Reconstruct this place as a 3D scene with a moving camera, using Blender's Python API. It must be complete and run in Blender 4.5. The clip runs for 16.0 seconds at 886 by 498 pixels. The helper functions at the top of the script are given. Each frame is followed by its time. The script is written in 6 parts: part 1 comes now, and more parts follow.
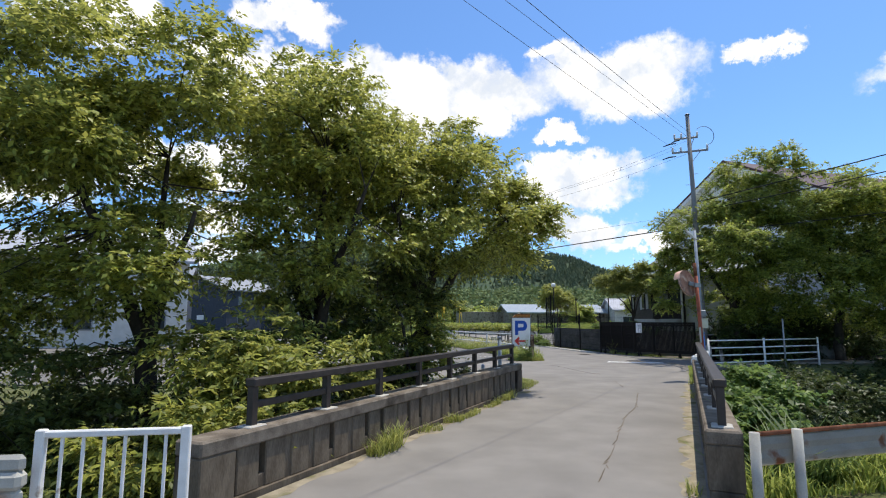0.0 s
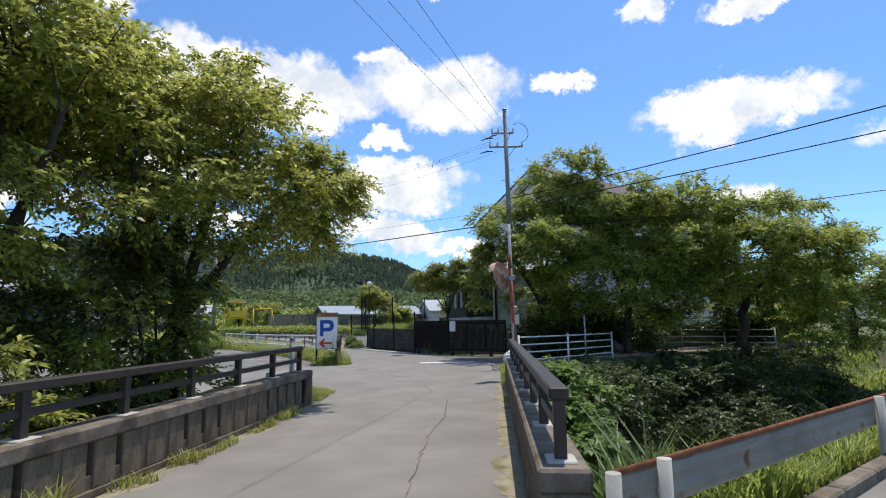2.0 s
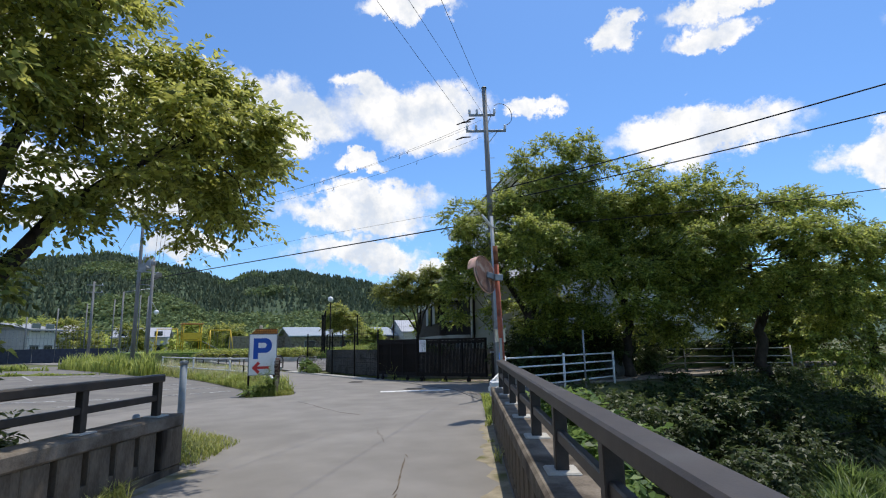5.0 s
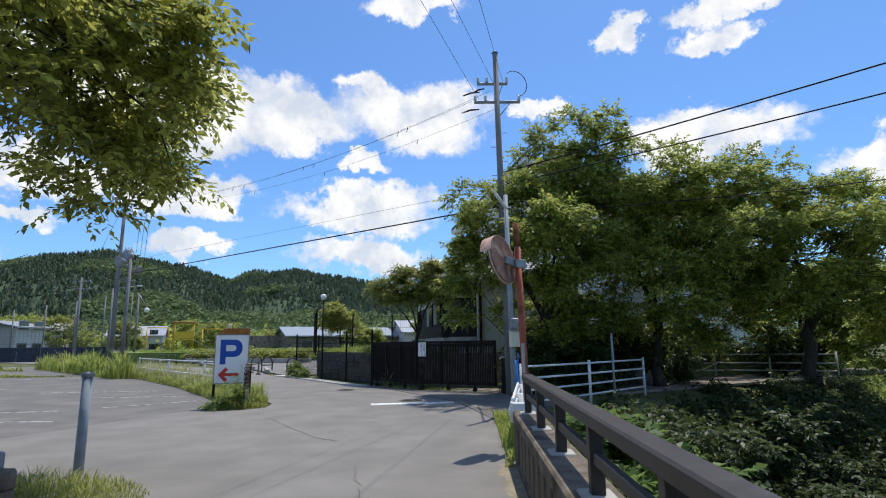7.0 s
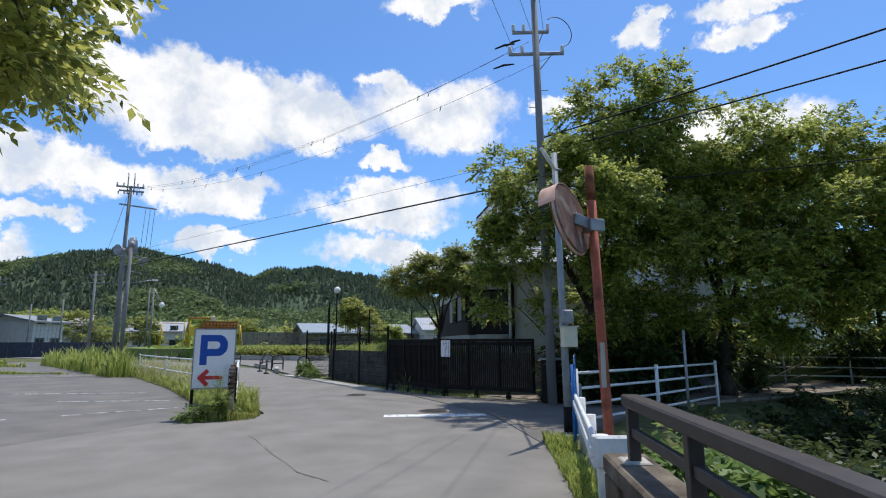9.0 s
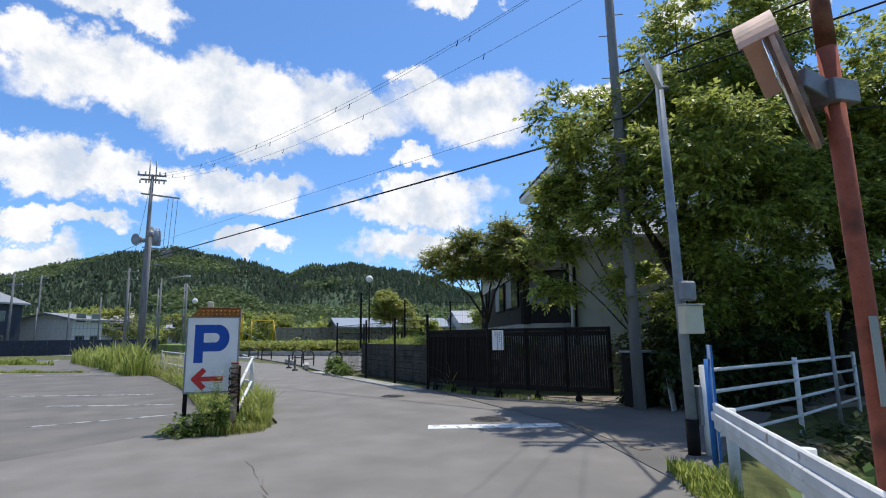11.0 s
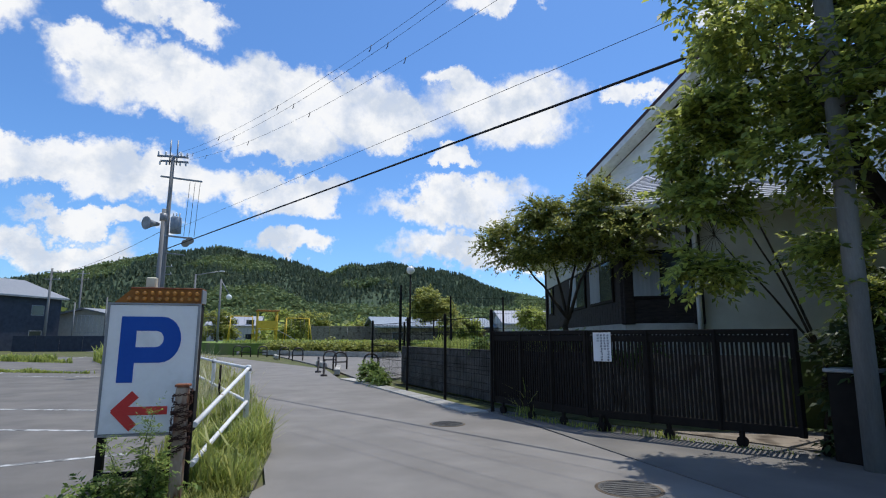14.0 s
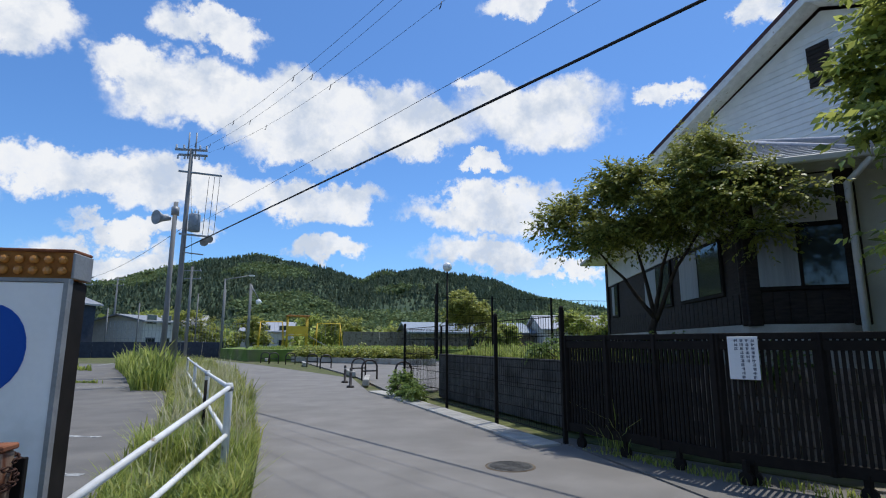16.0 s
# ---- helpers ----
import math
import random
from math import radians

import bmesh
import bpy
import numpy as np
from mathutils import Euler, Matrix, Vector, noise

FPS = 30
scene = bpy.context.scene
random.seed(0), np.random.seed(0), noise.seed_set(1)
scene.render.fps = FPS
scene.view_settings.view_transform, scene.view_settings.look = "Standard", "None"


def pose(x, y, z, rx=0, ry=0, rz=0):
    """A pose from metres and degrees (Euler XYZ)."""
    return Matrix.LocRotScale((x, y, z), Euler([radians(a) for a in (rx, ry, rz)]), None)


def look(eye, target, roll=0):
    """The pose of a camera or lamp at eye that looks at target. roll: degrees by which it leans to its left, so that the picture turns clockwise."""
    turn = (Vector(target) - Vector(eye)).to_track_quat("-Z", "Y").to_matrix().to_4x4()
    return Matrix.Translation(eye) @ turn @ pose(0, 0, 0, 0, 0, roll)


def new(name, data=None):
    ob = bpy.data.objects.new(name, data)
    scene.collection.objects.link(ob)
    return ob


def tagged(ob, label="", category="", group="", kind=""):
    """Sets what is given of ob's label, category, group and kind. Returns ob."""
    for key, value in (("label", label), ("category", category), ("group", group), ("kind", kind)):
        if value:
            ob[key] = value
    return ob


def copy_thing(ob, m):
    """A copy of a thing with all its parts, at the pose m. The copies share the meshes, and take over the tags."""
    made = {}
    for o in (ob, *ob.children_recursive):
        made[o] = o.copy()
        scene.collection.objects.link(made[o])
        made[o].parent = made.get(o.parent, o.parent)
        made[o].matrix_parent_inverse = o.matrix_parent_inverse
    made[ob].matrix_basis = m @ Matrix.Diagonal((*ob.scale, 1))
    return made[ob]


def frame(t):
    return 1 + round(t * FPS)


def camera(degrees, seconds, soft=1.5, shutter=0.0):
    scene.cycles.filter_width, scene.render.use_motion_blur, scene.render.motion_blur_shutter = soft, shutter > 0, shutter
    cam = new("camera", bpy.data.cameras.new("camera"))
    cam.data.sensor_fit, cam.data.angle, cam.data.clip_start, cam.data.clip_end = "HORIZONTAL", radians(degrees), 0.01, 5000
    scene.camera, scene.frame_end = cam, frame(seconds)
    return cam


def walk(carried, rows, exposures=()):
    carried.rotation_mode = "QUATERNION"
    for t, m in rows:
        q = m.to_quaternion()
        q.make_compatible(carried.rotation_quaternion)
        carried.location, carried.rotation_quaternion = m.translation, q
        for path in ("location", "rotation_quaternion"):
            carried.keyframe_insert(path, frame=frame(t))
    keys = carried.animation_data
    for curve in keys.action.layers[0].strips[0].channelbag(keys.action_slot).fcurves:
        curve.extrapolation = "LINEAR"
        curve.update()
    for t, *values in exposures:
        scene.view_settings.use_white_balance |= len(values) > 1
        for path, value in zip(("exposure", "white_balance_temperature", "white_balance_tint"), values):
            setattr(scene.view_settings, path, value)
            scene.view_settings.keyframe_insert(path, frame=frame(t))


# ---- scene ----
cam = camera(79.2, 16.0, soft=1.1)
PATH = [
    (0, (-0.138, -0.396, 1.711), (-0.120, 1.588, 1.972), 0.10),
    (0.5, (0.054, 0.174, 1.695), (0.326, 2.140, 1.941), -0.20),
    (1, (0.336, 0.774, 1.666), (0.816, 2.700, 1.912), -0.60),
    (1.5, (0.556, 1.371, 1.610), (1.126, 3.271, 1.864), -0.70),
    (2, (0.797, 1.956, 1.558), (1.455, 3.825, 1.826), -0.70),
    (2.5, (0.996, 2.636, 1.479), (1.721, 4.475, 1.781), -0.90),
    (3, (1.229, 3.183, 1.486), (1.980, 5.012, 1.788), -0.80),
    (3.5, (1.473, 3.810, 1.471), (2.224, 5.637, 1.783), -1.00),
    (4, (1.712, 4.410, 1.445), (2.459, 6.235, 1.780), -0.90),
    (4.2, (1.839, 4.687, 1.410), (2.583, 6.511, 1.754), -1.10),
    (6.3, (2.971, 7.078, 1.459), (3.713, 8.902, 1.810), -0.90),
    (6.5, (3.050, 7.388, 1.471), (3.795, 9.210, 1.825), -0.80),
    (7, (3.268, 8.028, 1.497), (4.004, 9.855, 1.847), -0.60),
    (7.5, (3.539, 8.656, 1.508), (4.268, 10.486, 1.853), -0.70),
    (8, (3.772, 9.283, 1.517), (4.489, 11.118, 1.858), -0.60),
    (8.5, (3.984, 9.917, 1.528), (4.685, 11.759, 1.867), -0.60),
    (9, (4.086, 10.604, 1.502), (4.751, 12.459, 1.846), -0.10),
    (9.5, (4.220, 11.300, 1.478), (4.827, 13.174, 1.824), -0.10),
    (9.7, (4.231, 11.563, 1.451), (4.826, 13.442, 1.796), -0.30),
    (11.8, (4.839, 14.303, 1.419), (5.343, 16.213, 1.731), -0.10),
    (12, (4.869, 14.575, 1.437), (5.357, 16.490, 1.746), 0.10),
    (12.5, (4.936, 15.187, 1.465), (5.405, 17.108, 1.762), 0.00),
    (13, (4.940, 15.847, 1.478), (5.390, 17.771, 1.783), 0.10),
    (13.5, (5.020, 16.490, 1.463), (5.459, 18.417, 1.777), 0.10),
    (14, (5.055, 17.202, 1.472), (5.468, 19.132, 1.799), 0.10),
    (14.5, (5.167, 17.884, 1.461), (5.538, 19.822, 1.788), 0.10),
    (15, (5.204, 18.568, 1.487), (5.553, 20.510, 1.815), 0.10),
    (15.5, (5.263, 19.219, 1.473), (5.594, 21.162, 1.814), 0.10),
    (16, (5.297, 19.895, 1.477), (5.592, 21.842, 1.825), 0.10),
]
walk(cam, [(t, look(eye, target, roll)) for t, eye, target, roll in PATH],
     exposures=[(0, 0.25, 6900, 10), (4, 0.08, 6700, 10), (9, 0.02, 6550, 10), (12, 0.0, 6500, 10), (16, -0.18, 6250, 10)])

# ---- light ----
SUN = Vector((0.25, 0.21, 0.945)).normalized()
sun_data = bpy.data.lights.new("sun", "SUN")
sun_data.energy, sun_data.angle, sun_data.color = 4.0, radians(0.6), (1.0, 0.955, 0.88)
sun = new("sun", sun_data)
sun.matrix_world = look(SUN * 50, (0, 0, 0))
world = bpy.data.worlds.new("sky")
scene.world = world
world.use_nodes = True


def cloud_sky():
    """A clear summer sky with fair-weather clouds in the directions where they stand."""
    nt = world.node_tree
    nt.nodes.clear()
    N, L = nt.nodes.new, nt.links.new
    out, bg = N("ShaderNodeOutputWorld"), N("ShaderNodeBackground")
    sky = N("ShaderNodeTexSky")
    sky.sky_type, sky.sun_disc = "NISHITA", False
    sky.sun_elevation, sky.sun_rotation = math.asin(SUN.z), math.atan2(SUN.x, SUN.y)
    sky.air_density, sky.dust_density, sky.ozone_density = 1.0, 0.6, 2.0
    tc = N("ShaderNodeTexCoord")

    def noise_node(scale, detail, rough=0.6):
        n = N("ShaderNodeTexNoise")
        n.inputs["Scale"].default_value, n.inputs["Detail"].default_value = scale, detail
        n.inputs["Roughness"].default_value = rough
        L(tc.outputs["Generated"], n.inputs["Vector"])
        return n

    def vmath(op, a, b):
        n = N("ShaderNodeVectorMath")
        n.operation = op
        for k, v in ((0, a), (1, b)):
            if isinstance(v, (tuple, float)):
                n.inputs[k].default_value = v if isinstance(v, tuple) else (v, v, v)
            else:
                L(v, n.inputs[k])
        return n

    def fmath(op, a, b):
        n = N("ShaderNodeMath")
        n.operation = op
        for k, v in ((0, a), (1, b)):
            if isinstance(v, (int, float)):
                n.inputs[k].default_value = v
            else:
                L(v, n.inputs[k])
        return n.outputs[0]

    warp_a, warp_b = noise_node(9.0, 6, 0.62), noise_node(38.0, 5, 0.65)
    wa = vmath("MULTIPLY", vmath("SUBTRACT", warp_a.outputs["Color"], 0.5).outputs[0], 0.17).outputs[0]
    wb = vmath("MULTIPLY", vmath("SUBTRACT", warp_b.outputs["Color"], 0.5).outputs[0], 0.05).outputs[0]
    way = vmath("ADD", vmath("ADD", tc.outputs["Generated"], wa).outputs[0], wb).outputs[0]
    # azimuth, elevation, half width, half height in degrees
    low = [(-26, 14.8, 9, 2.0), (-17, 15.1, 8, 2.6), (-5, 15.1, 7.5, 2.0), (13.3, 14.0, 8.6, 2.3), (-20.9, 10.6, 5.4, 1.2),
           (-3, 9.9, 3.6, 1.4), (14, 9.5, 6.6, 2.1), (-24, 7.5, 5.6, 2.0), (21.6, 7.5, 4.8, 1.2), (13.4, 18.4, 2.6, 1.0),
           (-40, 12, 8, 2.6), (44, 10, 8, 2.0)]
    high = [(-22.7, 24.6, 3.6, 2.4), (-13.7, 23.2, 11, 3.2), (-3.1, 24.2, 10, 3.4), (5.8, 22.5, 6.2, 2.6), (-5.4, 20.2, 7.0, 2.0),
            (-16.3, 29.0, 4.6, 2.0), (19.1, 23.9, 8.4, 3.6), (13.5, 27.2, 3.4, 1.6), (33, 24.1, 2.6, 1.5),
            (19, 34.2, 5.6, 1.5), (48.9, 19.6, 8.6, 2.6), (50.3, 27.3, 3.4, 1.6), (41.3, 30.3, 1.6, 2.3), (54.6, 30.2, 8, 1.6),
            (65, 15, 6, 2.2), (-34, 27, 6, 3.0), (76, 26, 9, 3.4)]
    around = [(120, 25, 14, 5), (165, 18, 18, 5), (-150, 30, 16, 6), (-105, 20, 14, 5), (-70, 35, 12, 6), (100, 50, 16, 8), (-120, 60, 14, 8)]
    best = None
    for az, el, w, h in low + high + around:
        a, e = radians(az), radians(el)
        c = Vector((math.sin(a) * math.cos(e), math.cos(a) * math.cos(e), math.sin(e)))
        right, up = Vector((math.cos(a), -math.sin(a), 0)), None
        up = right.cross(c)
        mp = N("ShaderNodeMapping")
        mp.vector_type = "TEXTURE"
        turn = Matrix((right, c, up)).transposed().to_euler()
        mp.inputs["Location"].default_value = c
        mp.inputs["Rotation"].default_value = turn
        mp.inputs["Scale"].default_value = (radians(w) * 1.1, 0.9, radians(h) * 1.12)
        L(way, mp.inputs["Vector"])
        ln = N("ShaderNodeVectorMath")
        ln.operation = "LENGTH"
        L(mp.outputs[0], ln.inputs[0])
        best = ln.outputs["Value"] if best is None else fmath("SMOOTH_MIN", best, ln.outputs["Value"])
    for n in nt.nodes:
        if n.type == "MATH" and n.operation == "SMOOTH_MIN":
            n.inputs[2].default_value = 0.25
    ramp = N("ShaderNodeMapRange")
    ramp.interpolation_type = "SMOOTHSTEP"
    for key, v in (("From Min", 1.02), ("From Max", 0.62), ("To Min", 0.0), ("To Max", 1.0)):
        ramp.inputs[key].default_value = v
    L(best, ramp.inputs["Value"])
    wisp = noise_node(26.0, 6, 0.7)
    edge = fmath("MULTIPLY", ramp.outputs[0], fmath("ADD", fmath("MULTIPLY", wisp.outputs["Fac"], 0.5), 0.72))
    edge_c = N("ShaderNodeClamp")
    L(edge, edge_c.inputs[0])
    # clouds: bright heads, slightly grey hollows
    body = noise_node(14.0, 5, 0.6)
    tone = N("ShaderNodeMixRGB")
    tone.inputs[1].default_value, tone.inputs[2].default_value = (5.0, 5.5, 6.3, 1), (7.5, 7.5, 7.5, 1)
    cr = N("ShaderNodeMapRange")
    cr.inputs["From Min"].default_value, cr.inputs["From Max"].default_value = 0.36, 0.56
    L(body.outputs["Fac"], cr.inputs["Value"])
    L(cr.outputs[0], tone.inputs[0])
    tint = N("ShaderNodeMixRGB")
    tint.blend_type = "MULTIPLY"
    tint.inputs[0].default_value, tint.inputs[2].default_value = 1.0, SKY_TINT
    L(sky.outputs[0], tint.inputs[1])
    mix = N("ShaderNodeMixRGB")
    L(edge_c.outputs[0], mix.inputs[0])
    L(tint.outputs[0], mix.inputs[1])
    L(tone.outputs[0], mix.inputs[2])
    L(mix.outputs[0], bg.inputs["Color"])
    bg.inputs["Strength"].default_value = 0.135
    L(bg.outputs[0], out.inputs["Surface"])


SKY_TINT = (0.64, 0.95, 1.29, 1)
cloud_sky()


# ---- materials ----
def mat(name, colors, rough=0.85, scale=6.0, fine=60.0, bump=0.25, metal=0.0, spec=0.3, stain=None, stain_scale=1.2, stain_at=(0.52, 0.68), stretch=(1, 1, 1), per_piece=0.0):
    m = bpy.data.materials.new(name)
    m.use_nodes = True
    nt = m.node_tree
    N, L = nt.nodes.new, nt.links.new
    bs = nt.nodes["Principled BSDF"]
    bs.inputs["Roughness"].default_value, bs.inputs["Metallic"].default_value = rough, metal
    bs.inputs["Specular IOR Level"].default_value = spec
    tc, mp = N("ShaderNodeTexCoord"), N("ShaderNodeMapping")
    mp.inputs["Scale"].default_value = stretch
    L(tc.outputs["Object"], mp.inputs["Vector"])

    def nz(s, d):
        n = N("ShaderNodeTexNoise")
        n.inputs["Scale"].default_value, n.inputs["Detail"].default_value = s, d
        L(mp.outputs[0], n.inputs["Vector"])
        return n
    a, b = nz(scale, 5), nz(fine, 3)
    mixf = N("ShaderNodeMath")
    mixf.operation = "MULTIPLY_ADD"
    L(b.outputs["Fac"], mixf.inputs[0])
    mixf.inputs[1].default_value = 0.45
    sub = N("ShaderNodeMath")
    sub.operation = "MULTIPLY_ADD"
    sub.inputs[1].default_value, sub.inputs[2].default_value = 1.2, -0.32
    L(a.outputs["Fac"], sub.inputs[0])
    L(sub.outputs[0], mixf.inputs[2])
    ramp = N("ShaderNodeValToRGB")
    ramp.color_ramp.elements[0].position, ramp.color_ramp.elements[1].position = 0.25, 0.78
    ramp.color_ramp.elements[0].color, ramp.color_ramp.elements[1].color = (*colors[0], 1), (*colors[1], 1)
    L(mixf.outputs[0], ramp.inputs[0])
    col = ramp.outputs[0]
    if stain:
        s = nz(stain_scale, 7)
        sr = N("ShaderNodeMapRange")
        sr.inputs["From Min"].default_value, sr.inputs["From Max"].default_value = stain_at
        L(s.outputs["Fac"], sr.inputs["Value"])
        mx = N("ShaderNodeMixRGB")
        mx.inputs[2].default_value = (*stain, 1)
        L(sr.outputs[0], mx.inputs[0])
        L(col, mx.inputs[1])
        col = mx.outputs[0]
    if per_piece:
        oi, hs = N("ShaderNodeObjectInfo"), N("ShaderNodeHueSaturation")
        mr = N("ShaderNodeMapRange")
        mr.inputs["To Min"].default_value, mr.inputs["To Max"].default_value = 1 - per_piece, 1 + per_piece
        L(oi.outputs["Random"], mr.inputs["Value"])
        L(mr.outputs[0], hs.inputs["Value"])
        L(col, hs.inputs["Color"])
        col = hs.outputs[0]
    L(col, bs.inputs["Base Color"])
    if bump:
        bp = N("ShaderNodeBump")
        bp.inputs["Strength"].default_value, bp.inputs["Distance"].default_value = bump, 0.01
        L(mixf.outputs[0], bp.inputs["Height"])
        L(bp.outputs[0], bs.inputs["Normal"])
    return m


def leaf_mat(name, dark, light, through_=0.45, rough=0.5):
    m = bpy.data.materials.new(name)
    m.use_nodes = True
    nt = m.node_tree
    N, L = nt.nodes.new, nt.links.new
    nt.nodes.clear()
    out, mix = N("ShaderNodeOutputMaterial"), N("ShaderNodeMixShader")
    bs, tr = N("ShaderNodeBsdfPrincipled"), N("ShaderNodeBsdfTranslucent")
    bs.inputs["Roughness"].default_value, bs.inputs["Specular IOR Level"].default_value = rough, 0.35
    geo, ramp = N("ShaderNodeNewGeometry"), N("ShaderNodeValToRGB")
    ramp.color_ramp.elements[0].color, ramp.color_ramp.elements[1].color = (*dark, 1), (*light, 1)
    L(geo.outputs["Random Per Island"], ramp.inputs[0])
    hs = N("ShaderNodeHueSaturation")
    hs.inputs["Value"].default_value, hs.inputs["Hue"].default_value = 1.9, 0.482
    hs.inputs["Saturation"].default_value = 0.9
    L(ramp.outputs[0], hs.inputs["Color"])
    L(ramp.outputs[0], bs.inputs["Base Color"])
    L(hs.outputs[0], tr.inputs["Color"])
    mix.inputs[0].default_value = through_
    L(bs.outputs[0], mix.inputs[1])
    L(tr.outputs[0], mix.inputs[2])
    L(mix.outputs[0], out.inputs["Surface"])
    return m


def plain(name, color, rough=0.5, metal=0.0, glow=0.0, spec=0.4):
    m = bpy.data.materials.new(name)
    m.use_nodes = True
    bs = m.node_tree.nodes["Principled BSDF"]
    bs.inputs["Base Color"].default_value = (*color, 1)
    bs.inputs["Roughness"].default_value, bs.inputs["Metallic"].default_value = rough, metal
    bs.inputs["Specular IOR Level"].default_value = spec
    return m


ASPHALT = mat("asphalt", ((0.175, 0.163, 0.147), (0.235, 0.22, 0.2)), 0.92, 1.3, 130, 0.4, stain=(0.15, 0.14, 0.126), stain_scale=0.35, stain_at=(0.5, 0.8))
OLD_ASPHALT = mat("old_asphalt", ((0.125, 0.118, 0.108), (0.175, 0.165, 0.15)), 0.92, 1.2, 110, 0.4, stain=(0.2, 0.185, 0.16), stain_scale=0.6, stain_at=(0.5, 0.8))
CONCRETE = mat("weathered_concrete", ((0.085, 0.066, 0.048), (0.21, 0.17, 0.125)), 0.95, 5, 60, 0.5, spec=0.1, stain=(0.04, 0.031, 0.023), stain_scale=2.5, stretch=(1, 1, 0.35))
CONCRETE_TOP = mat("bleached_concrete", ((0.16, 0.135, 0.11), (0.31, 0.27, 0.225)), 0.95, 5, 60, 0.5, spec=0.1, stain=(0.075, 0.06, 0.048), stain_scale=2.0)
COPING = mat("coping_concrete", ((0.1, 0.082, 0.064), (0.235, 0.2, 0.16)), 0.95, 5, 60, 0.5, spec=0.1, stain=(0.05, 0.04, 0.031), stain_scale=2.0)
SAND = mat("sandy_grit", ((0.2, 0.17, 0.12), (0.34, 0.3, 0.22)), 1.0, 5, 70, 0.6, spec=0.05, stain=(0.12, 0.12, 0.05), stain_scale=2.2)
MOSS_GRASS = leaf_mat("dry_edge_weeds", (0.12, 0.15, 0.025), (0.34, 0.36, 0.09), 0.4)
WEED_STEM = plain("weed_stem", (0.12, 0.14, 0.05), 0.8)
KERB = mat("pale_concrete", ((0.34, 0.32, 0.28), (0.5, 0.48, 0.43)), 0.9, 3, 60, 0.35, stain=(0.22, 0.2, 0.17), stain_scale=1.5)
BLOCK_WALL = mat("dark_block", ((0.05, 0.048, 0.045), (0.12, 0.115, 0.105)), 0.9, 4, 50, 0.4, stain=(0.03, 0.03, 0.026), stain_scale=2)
BROWN_METAL = mat("brown_painted_steel", ((0.022, 0.016, 0.013), (0.045, 0.034, 0.028)), 0.5, 8, 120, 0.1, spec=0.45, stain=(0.06, 0.055, 0.05), stain_scale=3.0, stain_at=(0.62, 0.8))
BLACK_METAL = mat("black_brown_aluminium", ((0.009, 0.0072, 0.006), (0.018, 0.0145, 0.012)), 0.7, 8, 120, 0.08, spec=0.15)
WHITE_PAINT = mat("chalky_white_paint", ((0.62, 0.62, 0.6), (0.8, 0.8, 0.78)), 0.5, 5, 90, 0.12, stain=(0.34, 0.27, 0.2), stain_scale=7, stain_at=(0.64, 0.72))
RUSTY_WHITE = mat("rusting_white_paint", ((0.30, 0.29, 0.26), (0.46, 0.45, 0.40)), 0.6, 3, 90, 0.15, stain=(0.25, 0.11, 0.055), stain_scale=3, stain_at=(0.62, 0.7))
RUST = mat("rust", ((0.13, 0.045, 0.022), (0.3, 0.12, 0.06)), 0.9, 10, 90, 0.4)
DARK_RUST = mat("dark_rust", ((0.03, 0.014, 0.01), (0.075, 0.034, 0.022)), 0.9, 14, 120, 0.3)
FLAKED_POST = mat("flaking_cream_paint", ((0.3, 0.22, 0.15), (0.5, 0.42, 0.33)), 0.8, 7, 90, 0.4, stain=(0.16, 0.06, 0.03), stain_scale=9, stain_at=(0.46, 0.6), stretch=(1, 1, 0.3))
ORANGE_POST = mat("rust_orange_paint", ((0.3, 0.075, 0.04), (0.46, 0.135, 0.08)), 0.75, 6, 80, 0.3, stain=(0.12, 0.045, 0.028), stain_scale=4)
MIRROR_BACK = mat("faded_salmon_paint", ((0.62, 0.36, 0.26), (0.72, 0.46, 0.35)), 0.6, 6, 60, 0.1, stain=(0.4, 0.26, 0.18), stain_scale=5)
MIRROR_SHELL = mat("rust_brown_enamel", ((0.11, 0.055, 0.038), (0.22, 0.12, 0.085)), 0.7, 6, 60, 0.2, stain=(0.3, 0.24, 0.2), stain_scale=5)
GREY_STEEL = mat("galvanised_steel", ((0.2, 0.21, 0.22), (0.34, 0.35, 0.36)), 0.5, 6, 80, 0.1, metal=0.35)
BLUE_GREY = mat("grey_blue_paint", ((0.2, 0.24, 0.28), (0.32, 0.36, 0.4)), 0.55, 6, 80, 0.1)
POLE = mat("pole_concrete", ((0.16, 0.16, 0.158), (0.26, 0.26, 0.255)), 0.9, 4, 60, 0.25, stretch=(1, 1, 0.2))
CABLE = plain("black_cable", (0.012, 0.012, 0.013), 0.6)
PORCELAIN = plain("white_porcelain", (0.6, 0.6, 0.58), 0.25)
BLUE = mat("faded_blue_paint", ((0.02, 0.13, 0.42), (0.04, 0.2, 0.52)), 0.55, 5, 60, 0.1)
SIGN_WHITE = mat("sign_white", ((0.76, 0.765, 0.745), (0.84, 0.845, 0.825)), 0.4, 2, 30, 0.03, stain=(0.5, 0.51, 0.48), stain_scale=2.5, stain_at=(0.55, 0.85))
SIGN_BLUE = mat("sign_blue", ((0.008, 0.07, 0.36), (0.012, 0.085, 0.4)), 0.4, 3, 40, 0.02)
SIGN_RED = mat("sign_red", ((0.55, 0.03, 0.03), (0.62, 0.06, 0.05)), 0.45, 6, 60, 0.02)
LAMP_BOX = mat("orange_lamp_band", ((0.24, 0.085, 0.015), (0.4, 0.16, 0.03)), 0.5, 8, 80, 0.1)
